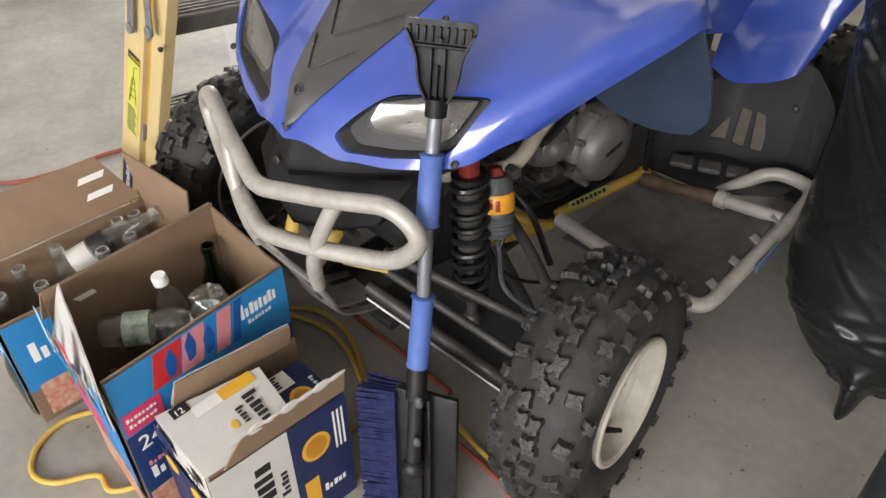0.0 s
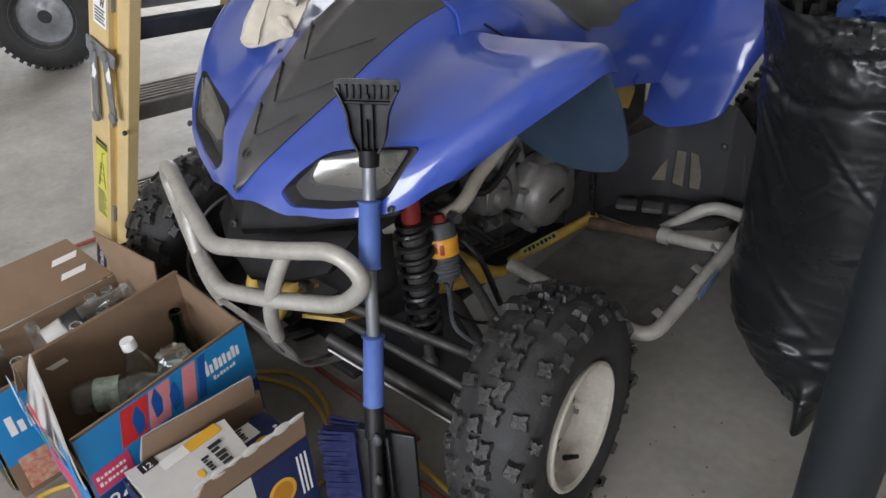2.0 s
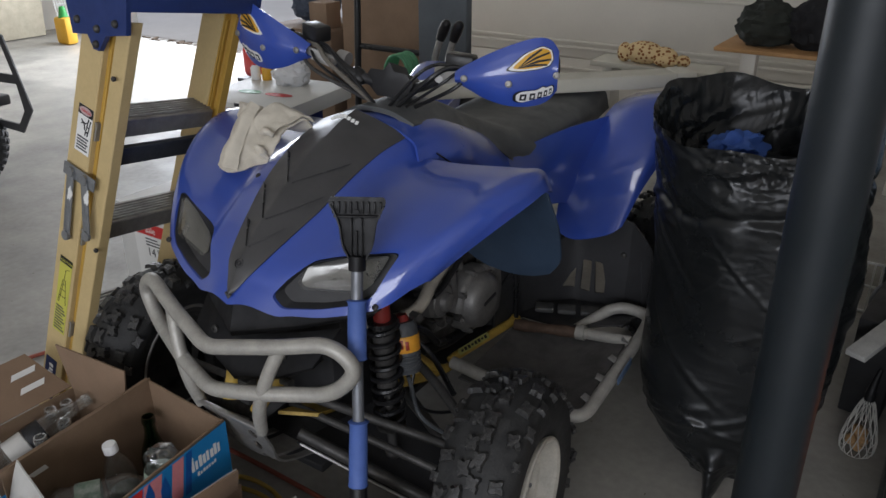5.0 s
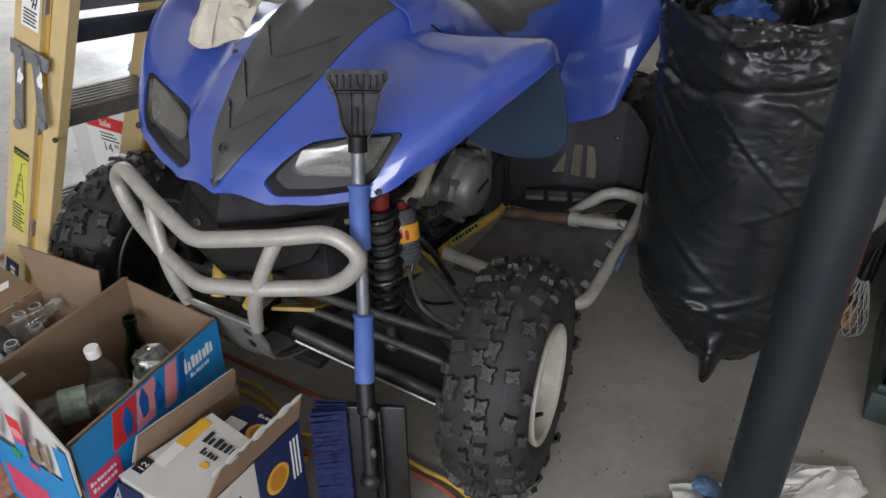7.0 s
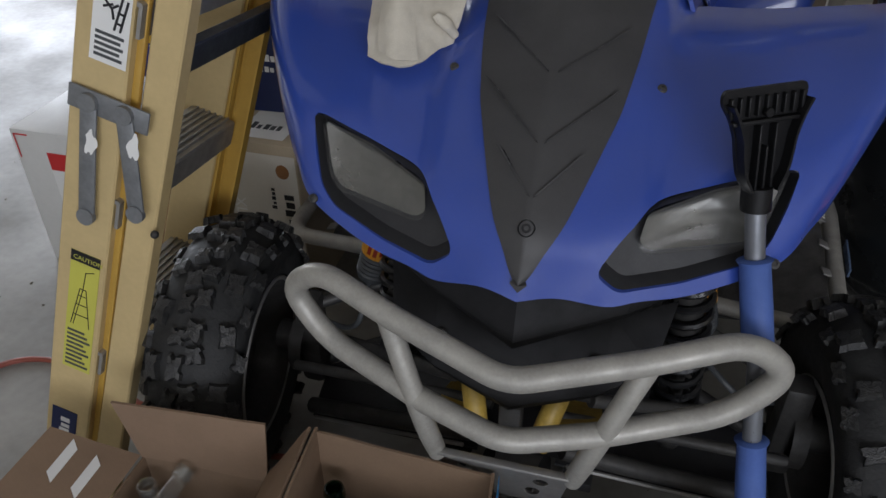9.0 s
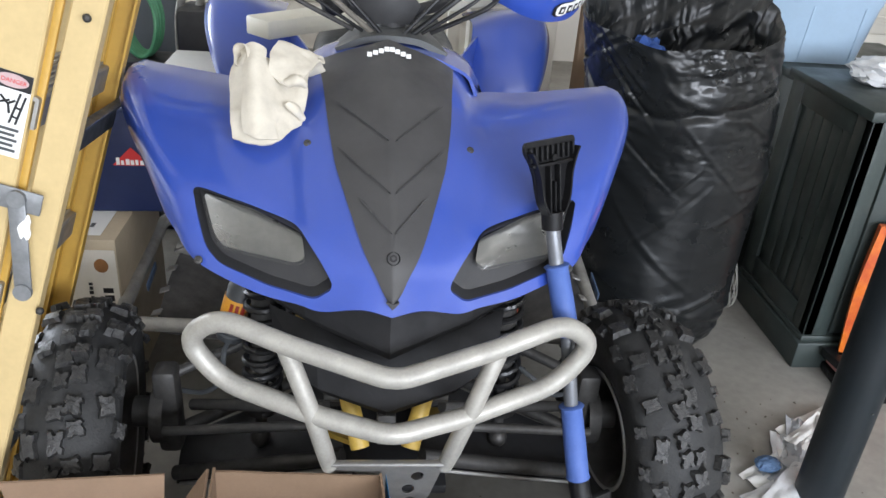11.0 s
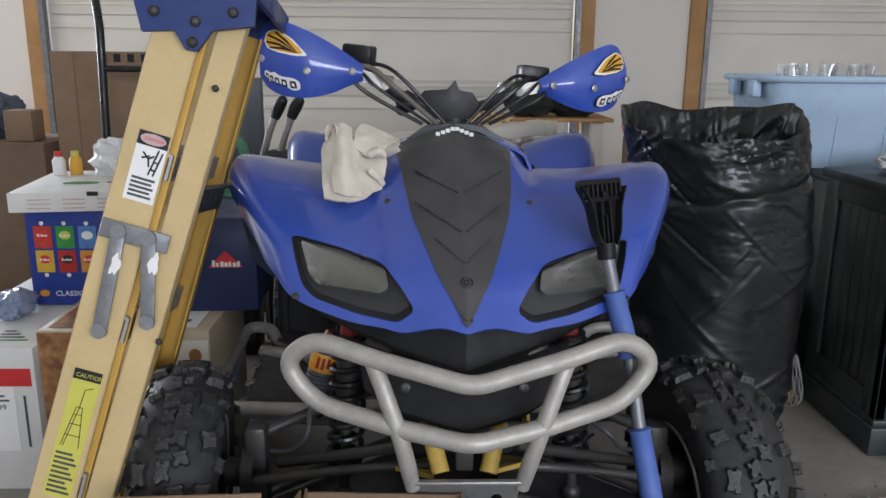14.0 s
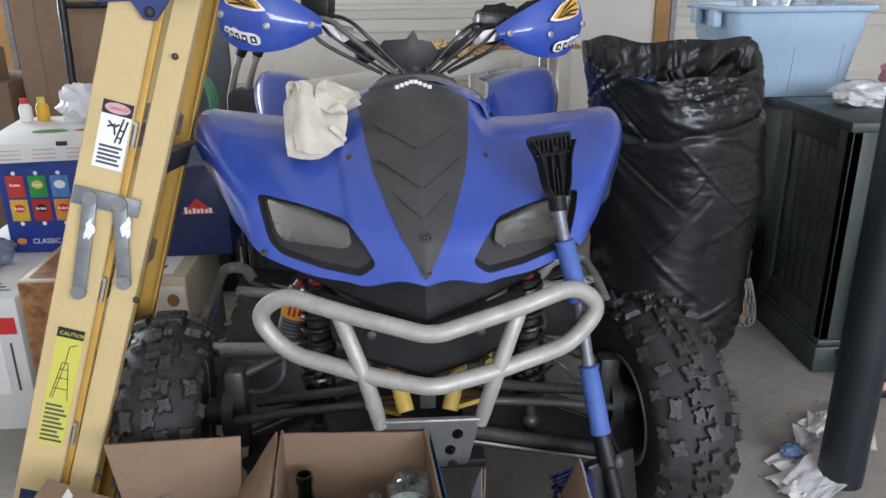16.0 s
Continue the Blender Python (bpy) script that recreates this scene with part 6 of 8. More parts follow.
# brush head
ht, hbm = Vector((.325, .070, .300)), Vector((.352, .030, .004))
mh = frame_on(hbm, Vector((.80, .35, .05)), ht - hbm)
hl = (ht - hbm).length
bm = B()
add_box(bm, (.050, hl, .022), mh @ Matrix.Translation((.0, hl / 2, -.012)), .006)
head = part("brush_head", bm, BLACKS, br, "black brush head with squeegee panel")
bm = B()
add_box(bm, (.066, hl * .97, .012), mh @ Matrix.Translation((.055, hl / 2, -.016)), .004)
part("squeegee_panel", bm, BLACKS, head)
bm = B()
add_box(bm, (.006, hl * .96, .020), mh @ Matrix.Translation((.040, hl / 2, -.006)), .002)
part("squeegee_edge", bm, BLACKS, head)
bm = B()
for i in range(104):
    for j in range(5):
        p = mh @ Vector((-.022, .006 + (hl - .012) * i / 103, -.026 + .008 * j))
        q = mh @ Vector((-.088 + random.uniform(-.004, .004), .004 + (hl - .012) * i / 103 + random.uniform(-.006, .006), -.030 + .012 * j))
        add_cyl(bm, p, q, .0018, .0026, 4)
bmm = part("bristles", bm, BRISTLE, head, "navy blue bristles")
bmm["kind"] = "stuff"

# ---- step ladder ----
lad = thing("step_ladder", "folded yellow fibreglass step ladder with blue top cap", "ladder", (-.75, .25, 0))
LO = Vector((-.841, .047, 0))
LD = Vector((.300, .147, 1))
ml0 = frame_on(LO, Vector((1, 0, -.300)), LD)
LL = 1.29


def channel(nm, u0, u1, v0, v1, w, material, open_out=False, depth=.030, t=.004, taper=0.0):
    bm_ = B()
    e = .0025
    prof = [(u0, w - depth), (u0, w - e), (u0 + e, w), (u1 - e, w), (u1, w - e), (u1, w - depth), (u1 - t, w - depth), (u1 - t, w - t - e), (u1 - t - e, w - t), (u0 + t + e, w - t), (u0 + t, w - t - e), (u0 + t, w - depth)]
    if open_out:
        prof = [(u, 2 * w - depth - q) for u, q in prof]
    lo, hi = [[bm_.verts.new(ml0 @ Vector((u + k, v, q))) for u, q in prof] for v, k in ((v0, 0), (v1, taper))]
    n_ = len(prof)
    for i in range(n_):
        bm_.faces.new((lo[i], lo[(i + 1) % n_], hi[(i + 1) % n_], hi[i]))
    bm_.faces.new(lo)
    bm_.faces.new(hi[::-1])
    return part(nm, bm_, material, lad)


r1 = channel("front_rail", -.002, .073, 0.0, LL - .02, 0, FIBER)
r2 = channel("rear_rail", .082, .126, .03, LL - .03, -.010, FIBER, False, .028, taper=.012)
DW = -.345
STEPS = (.445, .725, 1.005)
r3 = channel("front_rail", -.014, .060, 0.02, LL - .02, DW, FIBER, False, .030)
r4 = channel("rear_rail", .066, .106, .03, LL - .03, DW, FIBERO, True, .026, taper=-.004)
for u_, w_ in ((.0775, -.020), (.063, DW - .010)):
    bm = B()
    add_box(bm, (.011, LL - .08, .010), ml0 @ Matrix.Translation((u_, LL / 2 - .01, w_)), .002)
    part("rail_web", bm, FIBERO, lad, "amber inner edge of the rail")
for v in STEPS:
    bm = B()
    tread = [(.001, v - .006), (.001, v)]
    for k in range(6):
        tread += [(.010 + .011 * k, v), (.011 + .011 * k, v + .004), (.014 + .011 * k, v + .004), (.015 + .011 * k, v)]
    tread += [(.078, v), (.081, v - .003), (.081, v - .045), (.076, v - .045), (.076, v - .006)]
    add_prism(bm, tread, ml0 @ Matrix.Translation((0, 0, DW - .004)), -DW)
    part("step", bm, ALU, lad, "ribbed aluminium step")
for v in (.38, .930):
    bm = B()
    add_box(bm, (.004, .052, -DW - .030), ml0 @ Matrix.Translation((.108, v, DW / 2 - .014)), .0015)
    add_box(bm, (.016, .005, -DW - .034), ml0 @ Matrix.Translation((.115, v + .024, DW / 2 - .016)), .0015)
    part("rear_brace", bm, mat("dark_zinc_brace", (.10, .11, .13), .45, metal=.6, vary=.3, scale=20), lad, "dark metal rear brace")
# spreader bars folded down
bm = B()
add_box(bm, (.112, .032, .004), ml0 @ Matrix.Translation((.058, .862, .008)), .004)
sp = part("spreader", bm, GALV, lad, "galvanised spreader bars folded down")
for (u, v, a, L2) in ((.0385, .7785, 3.8, .186), (.098, .797, 13.8, .149)):
    bm = B()
    add_box(bm, (.024, L2 * .9, .005), ml0 @ Matrix.Translation((u, v, .012)) @ Matrix.Rotation(radians(a), 4, "Z"), .003)
    for e in (-1, 1):
        add_cyl(bm, ml0 @ Vector((u - math.sin(radians(a)) * e * L2 * .45, v + e * L2 * .45, .0095)), ml0 @ Vector((u - math.sin(radians(a)) * e * L2 * .45, v + e * L2 * .45, .0175)), .0125, n=16)
    part("spreader_bar", bm, GALV, sp)
    bm = B()
    add_prism(bm, [(.008 * math.cos(q) * (1 + .35 * math.sin(3 * q + u * 40)), .017 * math.sin(q) * (1 + .25 * math.sin(5 * q))) for q in (2 * math.pi * k / 22 for k in range(22))], ml0 @ Matrix.Translation((u + .003, v + .030, .0147)), .0006)
    part("paint_spot", bm, WHITEI, sp, "white paint spot")
# labels
mlab = ml0 @ Matrix.Translation((-.001, -.039, 0))
mcau = ml0 @ Matrix.Translation((-.003, .032, 0))
mmak = ml0 @ Matrix.Translation((-.010, .0, 0))
patch("danger_label", r1, mlab, .022, .955, .072, 1.070, WHITEI, .0006, "white danger label with picture")
patch("danger_head", r1, mlab, .022, 1.047, .072, 1.070, BLACKI, .0012)
disc("danger_oval", r1, mlab, .047, 1.0585, .021, .009, mat("label_red_grey", (.55, .40, .40), .5), .0018)
lettering("word", "DANGER", mlab @ Matrix.Translation((.033, 1.0555, .0024)), .006, REDI, r1)
for k in range(5):
    patch("print_line", r1, mlab, .028, .962 + k * .0072, .066 - .004 * (k % 2), .966 + k * .0072, GREY, .0012)
bm = B()
for a, b_ in (((.052, 1.005), (.060, 1.048)), ((.060, 1.005), (.067, 1.045)), ((.053, 1.015), (.061, 1.014)), ((.055, 1.028), (.063, 1.027)), ((.036, 1.040), (.047, 1.030)), ((.047, 1.030), (.050, 1.018)), ((.036, 1.030), (.048, 1.036)), ((.047, 1.031), (.055, 1.037))):
    add_cyl(bm, mlab @ Vector((a[0], a[1] - .004, .0014)), mlab @ Vector((b_[0], b_[1] - .004, .0014)), .0016, n=6)
part("pictogram", bm, BLACKI, r1, "small black ladder pictogram")
patch("caution_label", r1, mcau, .022, .365, .068, .590, YELI, .0006, "yellow caution label with ladder drawing")
patch("caution_head", r1, mcau, .022, .572, .068, .590, BLACKI, .0012)
lettering("word", "CAUTION", mcau @ Matrix.Translation((.026, .5765, .0018)), .0075, YELI, r1, "printed word CAUTION")
for k in range(9):
    patch("print_line", r1, mcau, .026, .372 + k * .0085, .064 - .005 * (k % 3), .376 + k * .0085, GREY, .0012)
bm = B()
for a, b_ in (((.030, .455), (.040, .525)), ((.060, .455), (.050, .525)), ((.034, .455), (.045, .525)), ((.033, .475), (.057, .475)), ((.036, .495), (.054, .495)), ((.038, .512), (.052, .512)), ((.040, .525), (.050, .525)), ((.045, .525), (.047, .556)), ((.047, .556), (.060, .562))):
    add_cyl(bm, mcau @ Vector((*a, .0014)), mcau @ Vector((*b_, .0014)), .0007, n=6)
part("pictogram", bm, BLACKI, r1, "small black ladder drawing")
patch("maker_label", r1, mmak, .018, .165, .062, .300, NAVY, .0006, "navy maker's label with white bars")
word_bars(r1, mmak @ Matrix.Translation((.050, .175, 0)) @ Matrix.Rotation(radians(90), 4, "Z"), 0, 0, .11, .022, 9, WHITEI, .0012)
# top cap
CAPM = mat("navy_ladder_cap", (.018, .040, .17), .45, vary=.3, scale=14, fine=220, bump=.1)
bm = B()
mc = ml0 @ Matrix.Translation((-.012, 1.180, 0)) @ Matrix.Rotation(radians(19), 4, "Z")
SIDE = [(0, 0), (.050, .0), (.066, -.030), (.084, -.034), (.110, -.002), (.176, .002), (.186, .085), (.178, .100), (-.008, .100), (-.016, .088)]
add_prism(bm, SIDE, mc @ Matrix.Translation((0, 0, .001)), .012)
add_prism(bm, [(x, max(y, .045)) for x, y in SIDE], mc @ Matrix.Translation((0, 0, DW - .035)), .012)
add_box(bm, (.19, .012, -DW + .055), mc @ Matrix.Translation((.085, .094, DW / 2 - .008)), .004)
add_box(bm, (.010, .046, -DW + .03), mc @ Matrix.Translation((.178, .072, DW / 2 - .008)), .003)
cap = part("top_cap", bm, CAPM, lad, "navy blue plastic top cap, chipped")
for (u, v) in ((.022, .030), (.085, .012), (.078, -.020), (.145, .024)):
    bm = B()
    add_ball(bm, mc @ Vector((u, v, .0135)), (.009, .009, .009), n=10)
    part("rivet", bm, STEEL, cap)
for (u, v) in ((.130, -.06), (.150, .70), (.150, .35)):
    bm = B()
    add_ball(bm, ml0 @ Vector((u - .012, 1.188 + v if v < 0 else v, .0)), .006, n=8)
    part("rivet", bm, STEEL, lad)
for (u, w) in ((.0, 0), (.115, 0), (.01, DW), (.11, DW)):
    bm = B()
    add_box(bm, (.062, .05, .036), ml0 @ Matrix.Translation((u + .035, .040, w - .015)), .006)
    part("foot", bm, BLACKS, lad, "black rubber foot")

# ---- steel post ----
bm = B()
add_cyl(bm, (1.000, .382, 0), (1.000, .382, 2.9), .051, n=40)
post = tagged(part("support_post", bm, POLE), "dark slate painted round steel post", "post")

# ---- white glove on the fender ----
gl = thing("work_glove", "crumpled white cotton work glove lying on blue fender", "glove", (-.2, .42, .83))


def blob_tube(pts, rads, amp, n=14, seed=0.0):
    bm_ = B()
    line = smooth_line(pts, 5)
    rr = []
    for i in range(len(line)):
        f = i / (len(line) - 1) * (len(rads) - 1)
        k = min(int(f), len(rads) - 2)
        rr.append(rads[k] + (rads[k + 1] - rads[k]) * (f - k))
    add_tube(bm_, line, rr, n)
    for v in bm_.verts:
        v.co += noise.noise_vector(v.co * 45 + Vector((seed, 0, 0))) * amp
    return bm_


def cloth(name, rows_, thick, amp, seed, label=""):
    """A creased piece of cloth over a small net of points."""
    g_ = net([[Vector(p) for p in r] for r in rows_], 7, 7)
    g_ = [[p + noise.noise_vector(p * 24 + Vector((seed, 0, 0))) * amp + noise.noise_vector(p * 70 + Vector((0, seed, 0))) * amp * .28 for p in r] for r in g_]
    bm_ = B()
    add_grid(bm_, g_, thick)
    return part(name, bm_, CLOTHW, gl, label)


cloth("palm", [[(-.252, .325, .838), (-.225, .314, .835), (-.196, .312, .833), (-.170, .340, .836), (-.148, .378, .846)],
               [(-.258, .355, .868), (-.230, .345, .872), (-.200, .342, .868), (-.172, .368, .858), (-.145, .398, .868)],
               [(-.262, .390, .900), (-.236, .382, .914), (-.206, .380, .903), (-.175, .400, .884), (-.140, .420, .893)],
               [(-.258, .425, .932), (-.238, .425, .954), (-.212, .420, .938), (-.178, .434, .908), (-.138, .450, .915)],
               [(-.255, .465, .915), (-.235, .470, .932), (-.205, .465, .925), (-.172, .470, .915), (-.125, .485, .925)],
               [(-.250, .52, .872), (-.228, .525, .880), (-.195, .52, .885), (-.160, .52, .885), (-.110, .515, .895)]], -.005, .007, 1.7, "flat palm draped over the fender")
cloth("back", [[(-.250, .440, .950), (-.230, .428, .962), (-.212, .432, .950)],
               [(-.240, .398, .928), (-.222, .386, .930), (-.204, .394, .918)],
               [(-.238, .355, .886), (-.216, .343, .886), (-.194, .352, .878)],
               [(-.232, .322, .846), (-.208, .308, .842), (-.182, .322, .840)]], -.003, .004, 5.1, "smooth fold hanging down the fender")
cloth("side_fold", [[(-.206, .402, .922), (-.176, .394, .908), (-.146, .402, .900)],
                    [(-.200, .432, .950), (-.168, .434, .940), (-.134, .440, .924)],
                    [(-.186, .468, .956), (-.156, .476, .948), (-.126, .488, .930)],
                    [(-.178, .500, .930), (-.150, .508, .925), (-.120, .512, .912)]], -.004, .008, 9.3, "flap folded back towards the cowl")
bm = B()
m = Matrix.Translation((-.246, .412, .944)) @ look((0, 0, 0), (.30, .80, -.30)).to_3x3().to_4x4()
add_lathe(bm, [(.016, -.05), (.0175, -.02), (.0170, .004), (.0150, .006), (.0140, .003), (.0145, -.02), (.011, -.05)], m @ Matrix.Diagonal((.85, 1.05, 1, 1)), 26)
for v in bm.verts:
    v.co += noise.noise_vector(v.co * 55) * .006
part("cuff", bm, CLOTHW, gl, "open curled glove cuff")
for pts, rads in (([(-.176, .396, .905), (-.156, .394, .912), (-.142, .404, .906)], [.007, .010, .006]),
                  ([(-.172, .375, .880), (-.156, .376, .866), (-.147, .384, .852)], [.006, .009, .006])):
    part("finger", blob_tube([Vector(p) for p in pts], rads, .006, 16, pts[0][0] * 90), CLOTHW, gl)

# ---- black bin bag ----
bag = thing("bin_bag", "full black plastic bin bag, open at the top", "bag", (.79, 1.07, 0))


FOLDS = []
rng = random.Random(41)
for k in range(110):
    low, top_k = k % 3 == 0, k % 3 == 1
    FOLDS.append((rng.uniform(-math.pi, math.pi), rng.uniform(.05, .24) if low else rng.uniform(.62, .90) if top_k else rng.uniform(.25, .70), rng.uniform(.12, .60), rng.uniform(-.10, .10) if low else rng.uniform(-.28, .28), rng.uniform(-.06, .10),
                  rng.uniform(.006, .013), rng.choice((-1, 1, 1)) * (rng.uniform(.002, .0055) if low or top_k else rng.uniform(.0008, .003))))
for k in range(7):
    FOLDS.append((rng.uniform(-math.pi, math.pi), rng.uniform(.45, .80), rng.uniform(.3, .7), rng.choice((-1, 1)) * rng.uniform(.12, .38), rng.uniform(-.05, .12), rng.uniform(.016, .030), rng.choice((-1, 1)) * rng.uniform(.004, .008)))


def folds(a, z):
    """Long sagging folds: angle, height, half length, slope, sag, width and depth of each."""
    h = 0.0
    for a0, z0, la, slope, sag, wid, dep in FOLDS:
        d = (a - a0 + math.pi) % (2 * math.pi) - math.pi
        if abs(d) < la * 1.6:
            q = (z - z0 - slope * d - sag * d * d) / wid
            if abs(q) < 4:
                h += dep * math.exp(-(d / la) ** 4) * (math.exp(-q * q) - .5 * math.exp(-(q + 1.6) ** 2))
    return h


def crumple(q, scale, seed):
    """Flat facets with sharp ridges between them."""
    return abs(noise.noise(q * scale + Vector((seed, 0, seed)))) + .5 * abs(noise.noise(q * scale * 2.1 + Vector((0, seed, 3))))


def bag_point(a, f):
    """a: angle, f: 0 at the floor to 1 at the rim."""
    front_ = max(0, -math.sin(a + .25))
    rim = .950 - .075 * front_ ** 1.5 + .012 * math.sin(3 * a + .6) + .006 * math.sin(7 * a)
    z = f * rim
    r = .240 - .075 * max(0, 1 - f / .22) ** 1.6 - .006 * max(0, (f - .35) / .65) + .012 * max(0, f - .7) / .3
    r -= .052 * max(0, math.cos(a)) * max(0, 1 - f / .6) + .050 * max(0, -math.cos(a)) * max(0, 1 - f / .28)
    if f < .10:
        r *= .90 + .10 * (f / .10)
    c = Vector((.812 - .022 * f - .043 * max(0, (f - .6) / .4), 1.075 + .05 * f, 0))
    tail = math.exp(-((a + math.pi * .480) / .11) ** 2) * max(0, 1 - f / .16) ** 1.2 * .105
    p = Vector((math.cos(a), math.sin(a), 0))
    q = Vector((p.x * .25, p.y * .25, z))
    top_, low = max(0, (f - .80) / .20), max(0, 1 - f / .24)
    wr = noise.noise(Vector((p.x * 1.6, p.y * 1.6, z * 2.0))) * .022 + folds(a, z)
    patch_ = min(1, max(0, noise.noise(q * 5.5 + Vector((3.1, 0, 8))) * 2.6 - .15))
    wr -= crumple(Vector((q.x, q.y, q.z * 1.8)), 9, 1.3) * (.002 + .008 * top_ + .008 * low)
    wr -= crumple(Vector((q.x, q.y, q.z * 1.5)), 26, 7.1) * (.0003 + .009 * patch_ * max(0, f - .50) / .50 + .004 * top_ + .005 * low)
    wr -= crumple(q, 58, 2.7) * (.006 * patch_ * max(0, f - .50) / .50 + .002 * low)
    band = math.exp(-((f - .83 + .02 * math.sin(a * 2)) / .014) ** 2)
    return c + p * (r + tail + wr + .012 - band * .010) + Vector((0, 0, z))


NA, NF = 320, 230
rows = [[bag_point(2 * math.pi * j / NA - math.pi, i / NF) for j in range(NA)] for i in range(NF + 1)]
top = rows[-1]
cen = sum(top, Vector()) / NA
for k in range(1, 20):
    f = k / 19
    rows.append([t.lerp(cen, .02 + .16 * f) - Vector((0, 0, .17 * f)) + (noise.noise_vector(t * 14 + Vector((k * .3, 0, 0))) * .016 + noise.noise_vector(t * 40 + Vector((k * .5, 0, 0))) * .007) * (0.3 + f) for t in top])
bm = B()
vs = [[bm.verts.new(p) for p in r] for r in rows]
for i in range(len(rows) - 1):
    for j in range(NA):
        bm.faces.new((vs[i][j], vs[i][(j + 1) % NA], vs[i + 1][(j + 1) % NA], vs[i + 1][j]))
bm.faces.new(vs[0][::-1])
bm.faces.new(vs[-1])
part("sack", bm, BAGM, bag, "wrinkled glossy black plastic sack")
bm = B()
bmesh.ops.create_icosphere(bm, subdivisions=4, radius=1.0)
for v in bm.verts:
    d_ = v.co.normalized()
    r_ = 1 - .55 * crumple(d_, 1.6, 4.2) + .16 * noise.noise(d_ * 2.2)
    v.co = Vector((.690 + d_.x * .085 * r_, 1.200 + d_.y * .10 * r_, .795 + d_.z * .060 * r_))
part("cloth", bm, mat("blue_cloth", (.05, .12, .42), .8, vary=.3, scale=15, fine=300, bump=.2), bag, "crumpled blue cloth in the sack")

# ---- dark cabinet with a storage bin on it ----
cab = thing("cabinet", "dark green-black wooden cabinet with panelled side", "cabinet", (1.46, 1.4, 0))
X0, X1, Y0, Y1, ZT = 1.200, 1.80, .898, 1.315, .765


def cab_box(nm, lo, hi, bev=.004, mt=None, par=None, lab=""):
    bm_ = B()
    lo_, hi_ = Vector(lo), Vector(hi)
    add_box(bm_, hi_ - lo_, at=(lo_ + hi_) / 2, bevel=bev)
    return part(nm, bm_, mt or CABM, par or cab, lab)


cab_box("plinth", (X0 - .012, Y0 - .012, 0), (X1 + .012, Y1, .085), .006)
cab_box("body", (X0 + .012, Y0 + .012, .085), (X1 - .012, Y1 - .01, ZT - .03))
cab_box("top", (X0 - .02, Y0 - .02, ZT - .028), (X1 + .02, Y1, ZT), .006)
cab_box("moulding", (X0 - .004, Y0 - .004, .085), (X1 + .004, Y1, .105), .006)
for y in (Y0, Y1 - .07):
    cab_box("stile", (X0, y, .105), (X0 + .03, y + .07, ZT - .03), .003)
cab_box("rail", (X0, Y0 + .07, .105), (X0 + .03, Y1 - .07, .175), .003)
cab_box("rail", (X0, Y0 + .07, ZT - .09), (X0 + .03, Y1 - .07, ZT - .03), .003)
k = 0
y = Y0 + .073
while y < Y1 - .10:
    cab_box("bead_board", (X0 + .006, y, .176), (X0 + .016, y + .047, ZT - .091), .002)
    y += .050
for x in (X0, X1 - .07):
    cab_box("stile", (x, Y0, .105), (x + .07, Y0 + .03, ZT - .03), .003)
for x0_ in (X0 + .075, X0 + .315):
    d_ = cab_box("door", (x0_, Y0 - .002, .115), (x0_ + .225, Y0 + .02, ZT - .04), .004, None, None, "dark panelled cabinet door")
    cab_box("door_panel", (x0_ + .05, Y0 - .006, .17), (x0_ + .175, Y0 - .001, ZT - .10), .003, None, d_)

ZB = .739
# added support for the bin, mostly out of sight behind the cabinet
bin_stand = thing("cabinet", "low black stand added under the blue bin", "cabinet", (1.35, 1.58, 0))
cab_box("plinth", (1.245, 1.345, 0), (1.78, 1.84, .085), .006, None, bin_stand)
cab_box("body", (1.24, 1.340, .085), (1.785, 1.85, ZB - .030), .004, None, bin_stand)
cab_box("top", (1.225, 1.330, ZB - .030), (1.80, 1.86, ZB - .002), .006, None, bin_stand)
for x0_ in (1.25, 1.51):
    d_ = cab_box("door", (x0_, 1.333, .10), (x0_ + .25, 1.345, ZB - .04), .003, None, bin_stand)
    cab_box("door_panel", (x0_ + .06, 1.329, .16), (x0_ + .19, 1.334, ZB - .10), .002, None, d_)

bn = thing("storage_bin", "light blue plastic storage bin on the dark cabinet", "storage bin", (1.29, 1.62, ZB))
bm = B()
bot = [(1.09, 1.475), (1.49, 1.475), (1.49, 1.76), (1.09, 1.76)]
topc = [(1.052, 1.44), (1.53, 1.44), (1.53, 1.80), (1.035, 1.80)]
rings = []
for z, f in ((ZB, 0), (ZB + .010, .03), (ZB + .175, .58), (ZB + .180, .68), (ZB + .298, 1.0)):
    line = fillet([Vector((b_[0] + (t[0] - b_[0]) * f, b_[1] + (t[1] - b_[1]) * f, z)) for b_, t in zip(bot, topc)], .05, 5, True)
    rings.append(line)
inn = []
for z, f in ((ZB + .298, .93), (ZB + .01, -.02)):
    inn.append(fillet([Vector((b_[0] + (t[0] - b_[0]) * f, b_[1] + (t[1] - b_[1]) * f, z)) for b_, t in zip(bot, topc)], .05, 5, True))
vs = [[bm.verts.new(p) for p in r] for r in rings + inn]
for a, b_ in zip(vs, vs[1:]):
    for j in range(len(a)):
        bm.faces.new((a[j], a[(j + 1) % len(a)], b_[(j + 1) % len(a)], b_[j]))
bm.faces.new(vs[-1])
bm.faces.new(vs[0][::-1])
part("tub", bm, BINM, bn, "light blue plastic tub")
bm = B()
line = fillet([Vector((x + (.012 if x > 1.2 else -.012), y + (.012 if y > 1.6 else -.012), ZB + .290)) for x, y in topc], .06, 5, True)
add_tube(bm, line, .011, 8, True)
part("rim", bm, BINM, bn)
